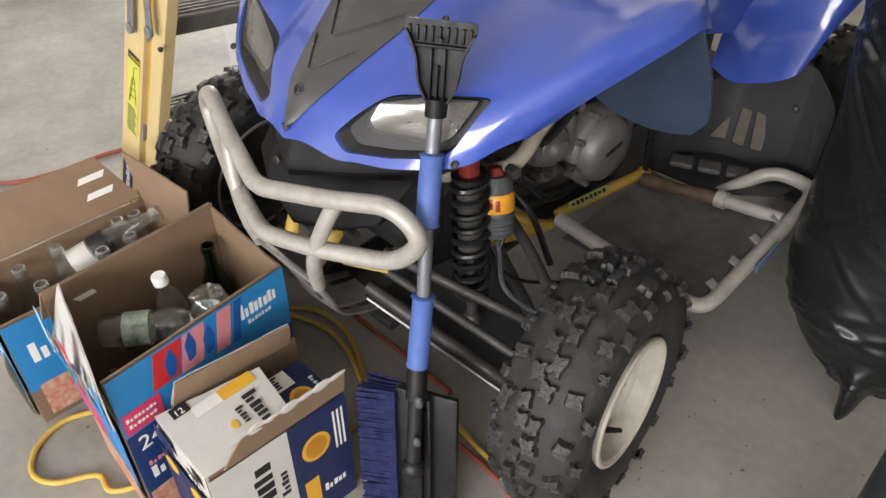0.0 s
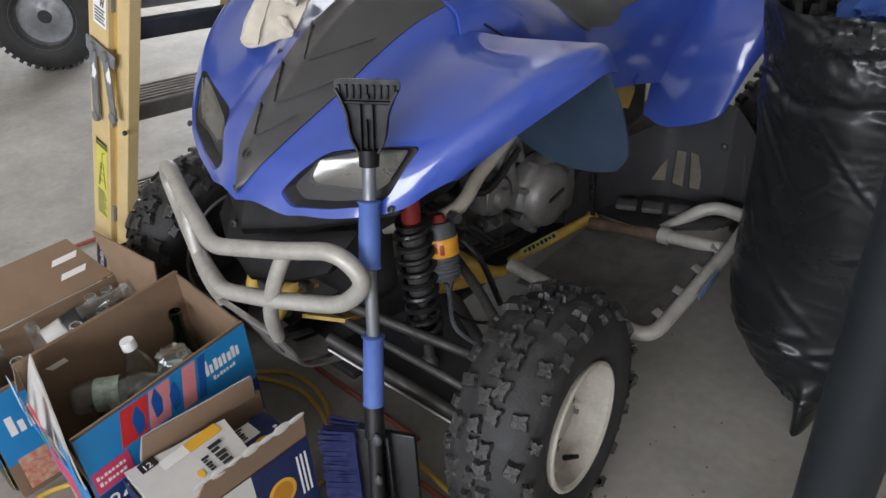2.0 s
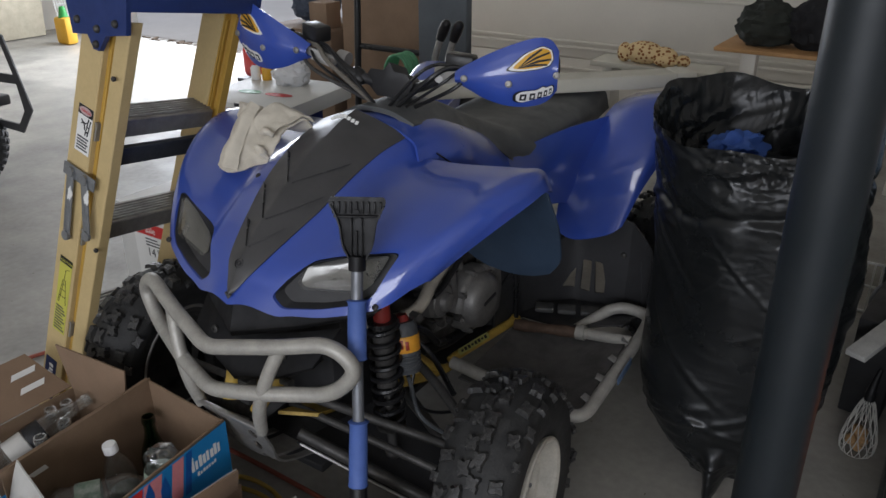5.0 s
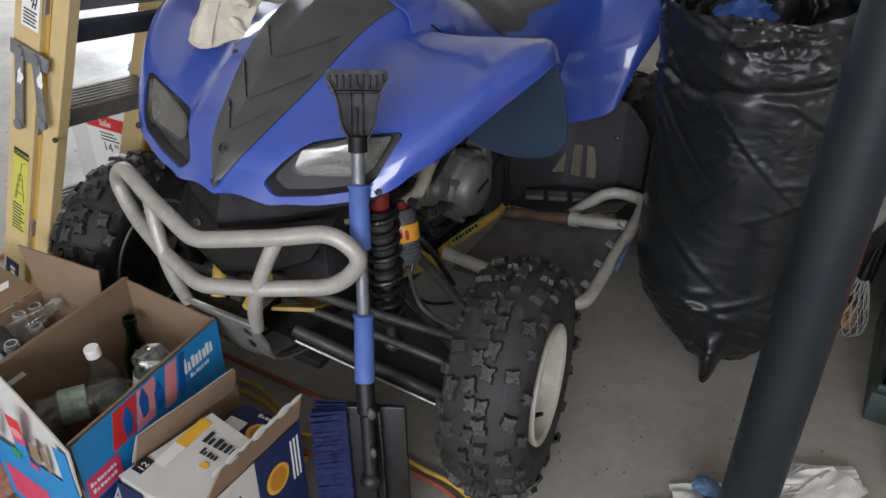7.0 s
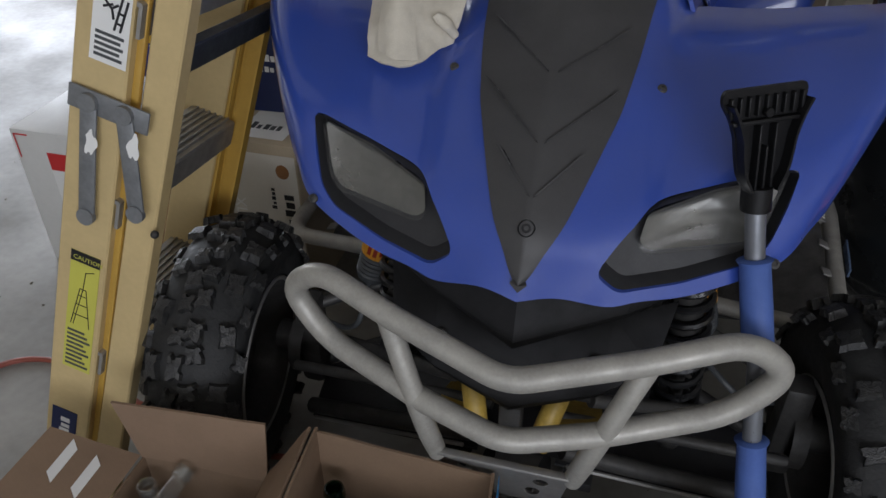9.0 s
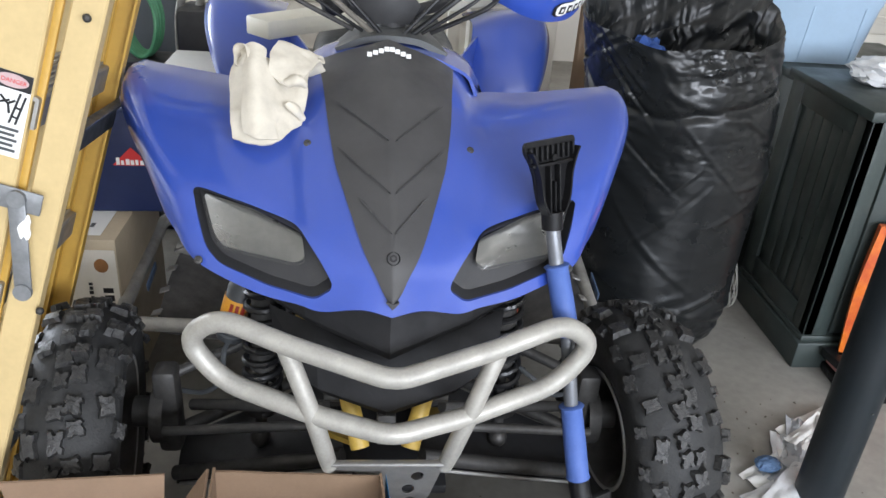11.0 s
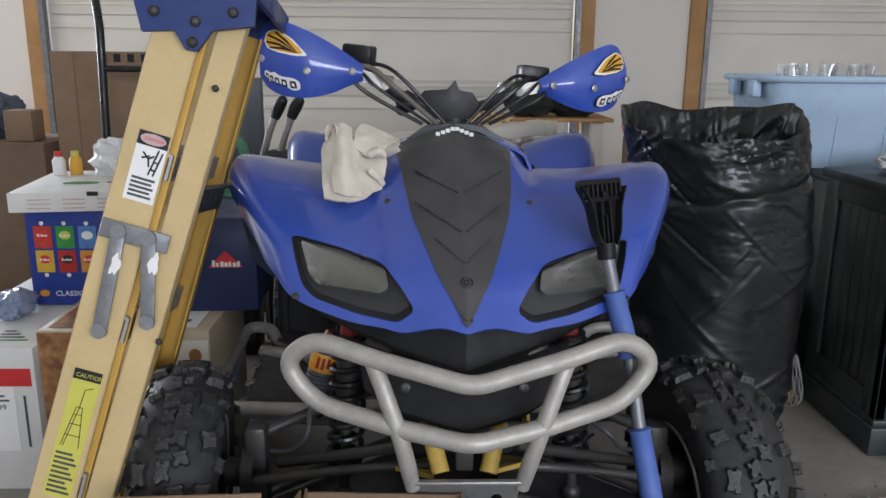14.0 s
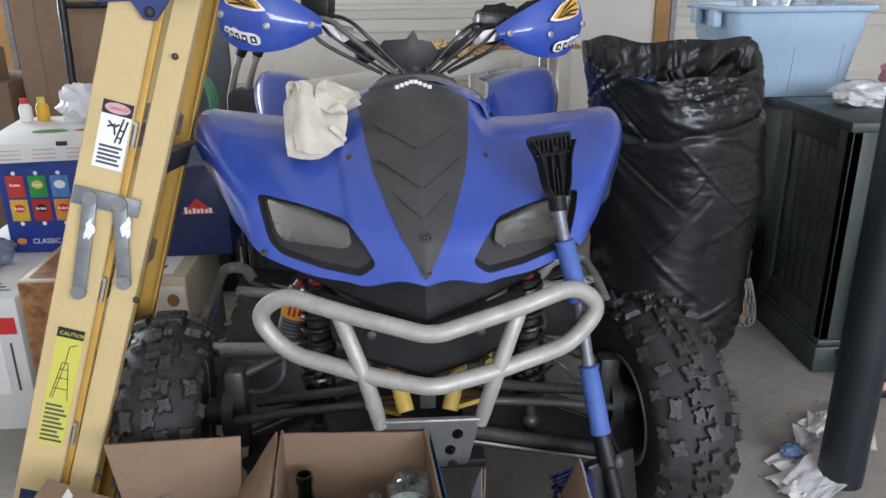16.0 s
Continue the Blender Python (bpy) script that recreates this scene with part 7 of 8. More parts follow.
for xx, yy in ((1.030, 1.53), (1.026, 1.69), (1.548, 1.62)):
    bm = B()
    add_box(bm, (.03, .05, .055), at=(xx, yy, ZB + .258), bevel=.006)
    part("lug", bm, BINM, bn)
for k in range(3):
    bm = B()
    add_box(bm, (.005, .006, .165), Matrix.Translation((1.12 + .165 * k, 1.464, ZB + .092)) @ Matrix.Rotation(radians(7), 4, "X"), .002)
    part("tub_rib", bm, BINM, bn)
cupm = [(0, .0), (.022, .0), (.026, .004), (.028, .06), (.026, .06), (.024, .008), (0, .006)]
cp = bottle_thing("clear_cup", "clear plastic cup standing in the blue bin", PET, cupm, pose(1.13, 1.54, ZB + .276), group="clear cups in the blue bin")
bm = B()
add_box(bm, (.37, .24, .262), at=(1.29, 1.62, ZB + .143), bevel=.03)
tagged(part("folded_blanket", bm, mat("pale_blanket", (.5, .5, .5), .9, vary=.2, scale=12)), "pale folded blanket inside the blue bin", "blanket")
for k in range(9):
    copy_thing(cp, pose(1.165 + .034 * k, 1.545 + .03 * (k % 3), ZB + .278, random.uniform(-20, 20), random.uniform(-20, 20), 0))


def crumpled(nm, lab, cat, c, size, material, seed, n=26, flat=.5):
    bm_ = B()
    bmesh.ops.create_icosphere(bm_, subdivisions=4, radius=1.0)
    for v in bm_.verts:
        d = v.co.normalized()
        q = noise.ridged_multi_fractal(d * 1.7 + Vector((seed, 0, 0)), 1.0, 2.0, 4, 1.0, 2.0, noise_basis="PERLIN_ORIGINAL")
        r = .72 + .18 * q + .10 * noise.noise(d * 5 + Vector((0, seed, 0)))
        v.co = Vector((d.x * size[0] * r, d.y * size[1] * r, max(-.98, d.z * r) * size[2]))
    bmesh.ops.translate(bm_, verts=bm_.verts, vec=Vector(c))
    return tagged(part(nm, bm_, material), lab, cat)


WPL = mat("white_plastic_bag", (.70, .71, .72), .35, vary=.15, scale=20, bump=.3)
crumpled("plastic_bag", "crumpled white plastic bag on the dark cabinet", "bag", (1.37, 1.16, ZT + .030), (.11, .10, .042), WPL, 3)
crumpled("plastic_bag", "crumpled clear plastic bag on the dark cabinet", "bag", (1.62, 1.05, ZT + .045), (.12, .10, .06), WPL, 8)
crumpled("plastic_bag", "pink plastic bag on the dark cabinet", "bag", (1.62, 1.28, ZT + .060), (.13, .10, .08), mat("pink_bag", (.75, .33, .36), .45, vary=.2, scale=15), 5)

# colourful food sack against the cabinet
sk_ = thing("food_sack", "glossy orange and green printed food sack", "sack", (1.36, .80, 0))
bm = B()
g = net([[Vector((1.29, .86, .09)), Vector((1.385, .82, .08)), Vector((1.495, .86, .09))], [Vector((1.28, .868, .28)), Vector((1.385, .83, .28)), Vector((1.495, .868, .28))], [Vector((1.29, .875, .47)), Vector((1.385, .86, .48)), Vector((1.495, .875, .47))]], 5, 6)
add_grid(bm, g, .02)
part("sack", bm, mat("orange_food_print", (.72, .20, .02), .35, vary=.5, scale=9, fine=60, bump=.1, color2=(.42, .03, .02)), sk_)
bm = B()
add_grid(bm, [[p + Vector((0, -.004, 0)) for p in r[:4]] for r in g[3:7]], .002)
part("green_print", bm, GREENI, sk_)
for k, (c, mt) in enumerate((((1.40, .80, .015), BLACKS), ((1.41, .80, .045), mat("pink_paper", (.7, .35, .33), .6)), ((1.39, .81, .072), BLACKS))):
    bm = B()
    add_box(bm, (.26, .16, .026), Matrix.Translation(c) @ Matrix.Rotation(radians(6 * k - 4), 4, "Z"), .005)
    tagged(part("magazine", bm, mt), "flat dark magazine stacked on the floor", "magazine", "magazines under the food sack")

# net bag hanging beside the cabinet
nb = thing("net_bag", "white string net round a dark-necked bottle", "net bag", (1.115, 1.236, 0))
NP = [(.012, .175), (.020, .16), (.036, .10), (.046, .05), (.044, .015), (.030, .004)]
for d in (1, -1):
    for k in range(14):
        bm = B()
        pts = []
        for i in range(13):
            f = i / 12 * (len(NP) - 1)
            j = min(int(f), len(NP) - 2)
            r, z = NP[j][0] + (NP[j + 1][0] - NP[j][0]) * (f - j), NP[j][1] + (NP[j + 1][1] - NP[j][1]) * (f - j)
            a = 2 * math.pi * k / 14 + d * 1.3 * i / 12
            pts.append(Vector((1.115 + r * math.cos(a), 1.236 + r * math.sin(a), z)))
        add_tube(bm, pts, .0013, 4)
        part("string", bm, mat("pale_twine", (.50, .49, .45), .8, vary=.2, scale=30), nb)
for k in range(7):
    bm = B()
    add_ball(bm, (1.115 + random.uniform(-.02, .02), 1.236 + random.uniform(-.02, .02), .018 + .009 * k), .016, n=8)
    part("nut", bm, mat("tan_nut_shell", (.45, .27, .12), .7, vary=.4, scale=40), nb)
bm = B()
add_tube(bm, smooth_line([(1.115, 1.236, .16), (1.118, 1.241, .22), (1.125, 1.246, .27)], 4), [.013, .014, .014, .012, .010, .009, .008, .007, .006], 10)
part("neck", bm, BLACKS, nb, "black bag neck")

# papers and packaging on the floor
for k, (cx, cy) in enumerate(((0.943, .465), (0.983, .505), (1.038, .545), (1.093, .590), (1.138, .560), (0.923, .400), (0.983, .455), (1.068, .510), (0.898, .340), (0.938, .390), (1.013, .490), (1.113, .620), (0.908, .370), (0.953, .345), (1.048, .475))):
    n = 12
    w, h = random.uniform(.14, .22), random.uniform(.045, .085)
    rot = Matrix.Rotation(random.uniform(.2, 1.3), 4, "Z")
    g = []
    for i in range(n):
        row = []
        for j in range(n):
            p = Vector(((i / (n - 1) - .5) * w, (j / (n - 1) - .5) * h, 0))
            zz = .006 + .0035 * (k % 5) + .012 * abs(noise.noise(Vector((i * .16, j * .22, k * 3.7)))) + .006 * noise.noise(Vector((i * .5, j * .7, k)))
            row.append(Matrix.Translation((cx, cy, 0)) @ rot @ (p + Vector((0, 0, max(.003, zz)))))
        g.append(row)
    bm = B()
    add_grid(bm, g, .0012)
    tagged(part("paper_wrapper", bm, (WHITEB, WPL, mat("grey_wrapper", (.42, .44, .46), .5, vary=.3, scale=30), WHITEB)[k % 4]), "crumpled white and grey wrapper on the floor", "wrapper", "wrappers on the floor")
crumpled("wrapper_ball", "small crumpled blue wrapper on the floor", "wrapper", (.918, .468, .026), (.032, .024, .018), mat("blue_wrapper", (.10, .17, .30), .5, vary=.3, scale=30), 12)

# extension cords on the floor
CY = mat("yellow_cord", (.62, .42, .08), .5, vary=.2, scale=30)
CR = mat("faded_red_cord", (.34, .09, .06), .55, vary=.25, scale=30)


def cord(pts, material, lab, r=.006):
    bm_ = B()
    add_tube(bm_, smooth_line([Vector((x, y, r + .0005 + (z if z else 0))) for x, y, z in pts], 8), r, 9)
    return tagged(part("extension_cord", bm_, material), lab, "cord")


cord([(-.34, .15, 0), (-.27, .198, 0), (-.213, .241, 0), (-.136, .250, 0), (-.062, .233, 0), (.005, .201, 0), (.070, .180, .0), (.20, .24, 0), (.36, .226, 0), (.458, .218, 0), (.575, .165, 0), (.70, .125, 0), (.834, .084, 0), (1.2, .0, 0)], CY, "yellow extension cord on the concrete floor")
cord([(-.34, .10, .0), (-.256, .180, .0), (-.148, .218, 0), (-.046, .206, .004), (.048, .168, .004), (.098, .140, 0), (.123, .112, 0), (.10, -.02, 0), (-.02, -.20, .0), (-.085, -.345, 0), (-.145, -.355, 0), (-.19, -.425, 0), (-.245, -.445, 0), (-.300, -.410, 0), (-.323, -.345, 0), (-.300, -.28, 0)], CY, "looped yellow extension cord under the cartons")
cord([(.08, .135, .012), (.12, .13, .012), (.17, .155, 0), (.24, .20, 0), (.36, .205, 0), (.45, .195, 0), (.521, .16, 0), (.60, .115, 0), (.655, .085, 0), (.68, .03, 0), (.70, -.2, 0)], CR, "faded red extension cord on the floor")
cord([(-1.5, -.2, 0), (-1.308, -.09, 0), (-1.25, .05, 0), (-1.24, .2, 0), (-1.19, .35, 0), (-1.08, .40, 0), (-.9, .36, 0), (-.6, .28, 0), (-.3, .30, 0), (.2, .29, 0)], CR, "faded red extension cord on the floor", .0065)


# ---- boxes stacked behind the ladder ----
def shut_box(name, label, lo, hi, material, yaw=0.0, bevel=.004):
    lo, hi = Vector(lo), Vector(hi)
    c = (lo + hi) / 2
    t = thing(name, label, "box", (c.x, c.y, lo.z))
    m_ = Matrix.Translation((c.x, c.y, c.z)) @ Matrix.Rotation(radians(yaw), 4, "Z")
    bm_ = B()
    s_ = hi - lo
    add_box(bm_, s_, m_, bevel)
    b_ = part("body", bm_, material, t)
    mf_ = m_ @ frame_on((-s_.x / 2, -s_.y / 2 - .0005, -s_.z / 2), (1, 0, 0), (0, 0, 1))
    mt_ = m_ @ frame_on((-s_.x / 2, -s_.y / 2, s_.z / 2 + .0005), (1, 0, 0), (0, 1, 0))
    mr_ = m_ @ frame_on((s_.x / 2 + .0005, -s_.y / 2, -s_.z / 2), (0, 1, 0), (0, 0, 1))
    return t, b_, mf_, mt_, mr_, s_


WB = mat("white_gloss_carton", (.68, .68, .66), .45, vary=.12, scale=6, fine=120, bump=.03)
_, wb, mf_, mt_, mr_, s_ = shut_box("tree_carton", "large white carton with red sale sign", (-1.335, .74, 0), (-1.03, 1.50, .385), WB)
patch("red_sign", wb, mf_, .09, .285, .295, .332, REDI, .001, "red sale sign")
lettering("word", "Sale", mf_ @ Matrix.Translation((.155, .296, .0018)), .026, WHITEI, wb, "white printed word Sale")
patch("price_sign", wb, mf_, .09, .11, .25, .285, WHITEI, .0014)
lettering("price", "14", mf_ @ Matrix.Translation((.150, .205, .0022)), .034, BLACKI, wb)
lettering("price", "99", mf_ @ Matrix.Translation((.205, .222, .0022)), .016, BLACKI, wb)
for k in range(3):
    patch("print_line", wb, mf_, .15, .245 + k * .012, .235 - .01 * k, .250 + k * .012, GREY, .002)
for k in range(4):
    patch("print_line", wb, mt_, .18, .05 + .022 * k, .27 - .02 * k, .058 + .022 * k, GREENI if k == 0 else GREY, .001)
for a in ((.235, .24, .02), (.27, .24, .02)):
    patch("print_frame", wb, mf_, a[0], .12, a[0] + .006, .26, GREY, .001)
patch("red_line", wb, mf_, .01, .31, .014, .375, REDI, .001)
patch("red_line", wb, mf_, .01, .371, .05, .375, REDI, .001)

_, gb_, mf_, mt_, mr_, s_ = shut_box("grill_carton", "indoor grill carton with food pictures and tan ends", (-1.022, .755, 0), (-.600, 1.13, .425), mat("tan_print_carton", (.48, .40, .28), .5, vary=.2, scale=8))
FOOD = mat("food_photo_print", (.10, .022, .014), .5, vary=.5, scale=26, fine=60, bump=0, color2=(.46, .25, .09))
patch("food_picture", gb_, mf_, .0, .06, .20, .42, FOOD, .001, "printed food picture")
patch("pale_field", gb_, mf_, .215, .0, .418, .40, mat("pale_print", (.66, .63, .56), .5, vary=.1), .001)
word_bars(gb_, mf_ @ Matrix.Translation((.300, .12, 0)) @ Matrix.Rotation(radians(90), 4, "Z"), 0, 0, .12, .03, 5, BLACKI)
word_bars(gb_, mf_ @ Matrix.Translation((.345, .12, 0)) @ Matrix.Rotation(radians(90), 4, "Z"), 0, 0, .07, .015, 5, BLACKI)
word_bars(gb_, mf_ @ Matrix.Translation((.405, .20, 0)) @ Matrix.Rotation(radians(90), 4, "Z"), 0, 0, .11, .032, 5, BLACKI)
word_bars(gb_, mf_ @ Matrix.Translation((.360, .26, 0)) @ Matrix.Rotation(radians(90), 4, "Z"), 0, 0, .06, .012, 5, BLACKI)
disc("flame_mark", gb_, mf_, .385, .36, .016, .018, mat("brown_flame_print", (.30, .14, .05), .5))
word_bars(gb_, mf_ @ Matrix.Translation((.255, .13, 0)) @ Matrix.Rotation(radians(90), 4, "Z"), 0, 0, .12, .03, 2, WHITEI)
lettering("word", "XL", mf_ @ Matrix.Translation((.255, .28, .0016)) @ Matrix.Rotation(radians(-90), 4, "Z"), .03, WHITEI, gb_)
patch("food_picture", gb_, mt_, .02, .02, .25, .35, FOOD, .001)
patch("pale_field", gb_, mt_, .27, .02, .385, .35, WHITEI, .001)
word_bars(gb_, mt_, .285, .06, .08, .03, 5, GREY)

_, bb_, mf_, mt_, mr_, s_ = shut_box("cleaner_carton", "navy carpet cleaner carton with red logo mark", (-.875, .90, .427), (-.515, 1.20, .675), NAVY, 3)
bm = B()
add_prism(bm, [(.235, .12), (.325, .12), (.28, .165)], mf_ @ Matrix.Translation((0, 0, .001)), .0005)
part("logo_triangle", bm, REDI, bb_, "red triangle mark", smooth=False)
word_bars(bb_, mf_, .245, .122, .075, .018, 7, WHITEI, .002)
word_bars(bb_, mf_, .12, .125, .07, .02, 5, WHITEI, .001)
word_bars(bb_, mf_, .12, .10, .05, .016, 4, WHITEI, .001)
# paler top face: sheen of the board put into its colour
patch("pale_top", bb_, mt_, .01, .01, .35, .29, mat("navy_painted_sheen", (.03, .045, .12), .4, vary=.2), .0008)

_, hb_, mf_, mt_, mr_, s_ = shut_box("white_carton", "white carton with black arrows behind the others", (-.62, 1.24, .514), (-.33, 1.56, .66), WB)
patch("arrow", hb_, mf_, .10, .010, .106, .110, BLACKI, .001)
patch("arrow", hb_, mf_, .14, .010, .146, .110, BLACKI, .001)
patch("arrow", hb_, mf_, .09, .004, .16, .008, BLACKI, .001)
for u_ in (.103, .143):
    bm = B()
    add_prism(bm, [(u_ - .012, .090), (u_ + .012, .090), (u_, .120)], mf_ @ Matrix.Translation((0, 0, .001)), .0005)
    part("arrow_head", bm, BLACKI, hb_, smooth=False)
bm = B()
add_prism(bm, [(.19 + .028 * math.cos(a), .075 + .026 * math.sin(a)) for a in (math.pi * k / 12 for k in range(13))], mf_ @ Matrix.Translation((0, 0, .001)), .0005)
part("umbrella_print", bm, BLACKI, hb_, smooth=False)
patch("umbrella_stick", hb_, mf_, .188, .020, .192, .075, BLACKI, .001)
patch("print_field", hb_, mf_, .23, .030, .27, .090, NAVY, .001)
patch("print_field", hb_, mf_, .02, .030, .06, .110, GREY, .001)

_, cb2, mf_, mt_, mr_, s_ = shut_box("snack_carton", "royal blue snack variety carton with printed packets", (-1.185, 1.08, .387), (-.86, 1.36, .665), mat("royal_blue_print", (.020, .045, .26), .45, vary=.15, scale=7))
cols = [(.55, .05, .03), (.04, .30, .06), (.10, .25, .55), (.72, .45, .04), (.45, .03, .02), (.70, .30, .03)]
for r in range(2):
    for c in range(3):
        k = r * 3 + c
        x_, y_ = .022 + c * .062, .168 - r * .070
        pk = patch("packet_print", cb2, mf_, x_, y_, x_ + .050, y_ + .064, mat("packet_%s" % ("red", "green", "blue", "gold", "crimson", "orange")[k], cols[k], .45, vary=.35, scale=60), .001, "printed snack packet")
        disc("packet_spot", cb2, mf_, x_ + .025, y_ + .038, .016, .012, (REDI, YELI, WHITEI, REDI, BLACKI, REDI)[k], .0018)
        word_bars(cb2, mf_, x_ + .010, y_ + .034, .03, .008, 5, WHITEI, .0026)
        disc("count_spot", cb2, mf_, x_ + .025, y_ + (.072 if r == 0 else -.008), .006, .006, WHITEI, .0018)
lettering("word", "CLASSIC", mf_ @ Matrix.Translation((.065, .028, .001)), .016, WHITEI, cb2, "white printed word CLASSIC")
disc("logo_spot", cb2, mf_, .035, .036, .014, .010, mat("sun_logo", (.65, .25, .03), .5), .001)

pz, pb, mf_, mt_, mr_, s_ = shut_box("pizza_box", "flat white pizza box with faint red and green print", (-1.225, 1.045, .667), (-.80, 1.47, .722), mat("white_pizza_board", (.70, .70, .67), .6, vary=.1, scale=6), 8)
for k in range(4):
    for j in range(3):
        patch("print_line", pb, mf_, .05 + k * .09, .010 + j * .012, .11 + k * .09, .013 + j * .012, mat("faint_red_print", (.60, .40, .38), .6), .001)
disc("flag_print", pb, mt_, .15, .16, .05, .025, GREENI, .0008)
disc("flag_print", pb, mt_, .28, .16, .06, .022, REDI, .0008)
bm = B()
add_box(bm, (.03, .004, .012), Matrix.Translation(mf_ @ Vector((.22, .05, .001))), .001)
part("latch_hole", bm, BLACKI, pb)

crumpled("chip_bag", "blue snack bags heaped on the white carton", "bag", (-1.19, .99, .420), (.055, .08, .042), mat("blue_snack_bag", (.03, .10, .32), .3, vary=.5, scale=14, color2=(.35, .38, .42)), 21)
crumpled("plastic_bag", "clear plastic bag lying on the pizza box", "bag", (-1.03, 1.38, .765), (.085, .07, .075), WPL, 31)
for (x_, y_, mt2, lab, cm) in ((-1.20, 1.36, WHITEI, "small white bottle with red cap on the pizza box", REDI), (-1.155, 1.375, GOLD, "small yellow bottle on the pizza box", YELI)):
    t = thing("small_bottle", lab, "bottle", (x_, y_, .722))
    bm = B()
    add_lathe(bm, [(0, 0), (.018, 0), (.019, .004), (.019, .045), (.012, .055), (.010, .06), (0, .06)], Matrix.Translation((x_, y_, .7225)), 16)
    part("body", bm, mt2, t)
    bm = B()
    add_lathe(bm, [(.0115, .055), (.0115, .072), (0, .073)], Matrix.Translation((x_, y_, .7225)), 14)
    part("cap", bm, cm, t)

# ---- hand truck and tall cartons ----
ht_ = thing("hand_truck", "black tubular hand truck standing behind the boxes", "hand truck", (-1.2, 2.2, 0))
TR = mat("black_enamel_tube", (.015, .016, .018), .35, vary=.3, scale=20)
bm = B()
add_tube(bm, fillet([(-1.40, 2.20, .02), (-1.385, 2.25, 1.22), (-1.43, 2.33, 1.34), (-1.43, 2.45, 1.42), (-1.02, 2.45, 1.42), (-1.02, 2.33, 1.34), (-1.0, 2.25, 1.22), (-1.0, 2.20, .02)], .10, 6), .017, 12)
part("tube_frame", bm, TR, ht_)
for z in (.35, .70, 1.03):
    bm = B()
    add_tube(bm, [(-1.40, 2.215 + .03 * z, z), (-1.0, 2.215 + .03 * z, z)], .014, 10)
    part("crossbar", bm, TR, ht_)
bm = B()
add_box(bm, (.42, .18, .008), at=(-1.20, 2.11, .012), bevel=.002)
part("toe_plate", bm, TR, ht_)
for x_ in (-1.45, -.95):
    bm = B()
    add_lathe(bm, [(.05, -.025), (.11, -.028), (.125, -.015), (.125, .015), (.11, .028), (.05, .025)], Matrix.Translation((x_, 2.32, .125)) @ Matrix.Rotation(radians(90), 4, "Y"), 24)
    part("wheel", bm, RUBBER, ht_)
_, tb_, mf_, mt_, mr_, s_ = shut_box("tall_carton", "tall brown cardboard carton against the back wall", (-1.715, 2.50, 0), (-1.20, 2.85, 1.10), CARD)
patch("tape", tb_, mf_, .10, .0, .104, 1.1, mat("carton_seam", (.24, .16, .10), .8), .001)
for k in range(5):
    patch("print_line", tb_, mf_, .22 + .06 * k, 1.055, .25 + .06 * k, 1.09, BLACKI, .001)
_, tb3, mf_, mt_, mr_, s_ = shut_box("brown_carton", "brown cardboard carton on a stack of goods", (-2.25, 2.45, 0), (-1.76, 2.90, .70), mat("dark_card", (.20, .135, .09), .85, vary=.2, scale=7))
_, tb4, *_r = shut_box("small_carton", "small tan cardboard carton on a bigger one", (-1.95, 2.50, .702), (-1.825, 2.62, .84), CARD)
crumpled("garment_heap", "dark garment heaped on a brown carton", "clothing", (-2.08, 2.72, .80), (.13, .17, .11), mat("slate_garment", (.08, .10, .14), .9, vary=.3, scale=20), 51)
gp = B()
add_box(gp, (.26, .05, .80), at=(-.86, 2.2, .60), bevel=.01)
tagged(part("grey_panel", gp, mat("slate_grey_panel", (.10, .115, .13), .6, vary=.15)), "slate grey upright panel behind the quad", "panel")
bm = B()
add_box(bm, (.30, .06, .20), at=(-.86, 2.2, .10), bevel=.01)
tagged(part("panel_base", bm, mat("slate_grey_panel", (.10, .115, .13), .6)), "slate grey base of an upright panel", "panel")

# folded cart with hose
fc = thing("garden_cart", "garden tool with silver handle arms and black grips", "garden tool", (-.62, 1.78, 0))
for dx in (0, .06):
    bm = B()
    add_tube(bm, smooth_line([(-.66 + dx, 1.80, .02), (-.665 + dx, 1.80, .62), (-.64 + dx, 1.79, .78), (-.60 + dx, 1.78, .885)], 6), .013, 12)
    part("arm", bm, ALU, fc, "silver handle arm")
    bm = B()
    add_tube(bm, [(-.606 + dx, 1.782, .87), (-.59 + dx, 1.778, .905), (-.575 + dx, 1.774, .93)], [.018, .022, .020], 12)
    add_ball(bm, (-.575 + dx, 1.774, .93), .020)
    part("grip", bm, BLACKS, fc, "black rubber grip")
bm = B()
add_box(bm, (.20, .16, .30), at=(-.56, 1.80, .60), bevel=.03)
part("motor_housing", bm, BLACKP, fc)
bm = B()
add_box(bm, (.18, .14, .46), at=(-.56, 1.80, .235), bevel=.02)
part("stand", bm, BLACKP, fc)
bm = B()
add_box(bm, (.06, .05, .04), at=(-.50, 1.72, .735), bevel=.01)
part("trigger", bm, mat("orange_plastic", (.65, .16, .03), .4), fc)
hs = thing("hose_coil", "coiled green garden hose hanging upright", "hose", (-.78, 1.72, .62))
for k in range(7):
    bm = B()
    c_ = Vector((-.765 + .004 * (k % 3), 1.70 + .013 * k, .70))
    add_tube(bm, [c_ + Vector((.055 * math.cos(a), .01 * math.sin(a * 2), .105 * math.sin(a))) for a in (2 * math.pi * i / 30 for i in range(30))], .0065, 8, True)
    part("loop", bm, mat("green_hose", (.10, .32, .16), .45, vary=.25, scale=30), hs)
bm = B()
add_box(bm, (.16, .16, .59), at=(-.765, 1.74, .295), bevel=.01)
tagged(part("hose_stand", bm, BLACKP), "black stand holding the green hose", "stand")

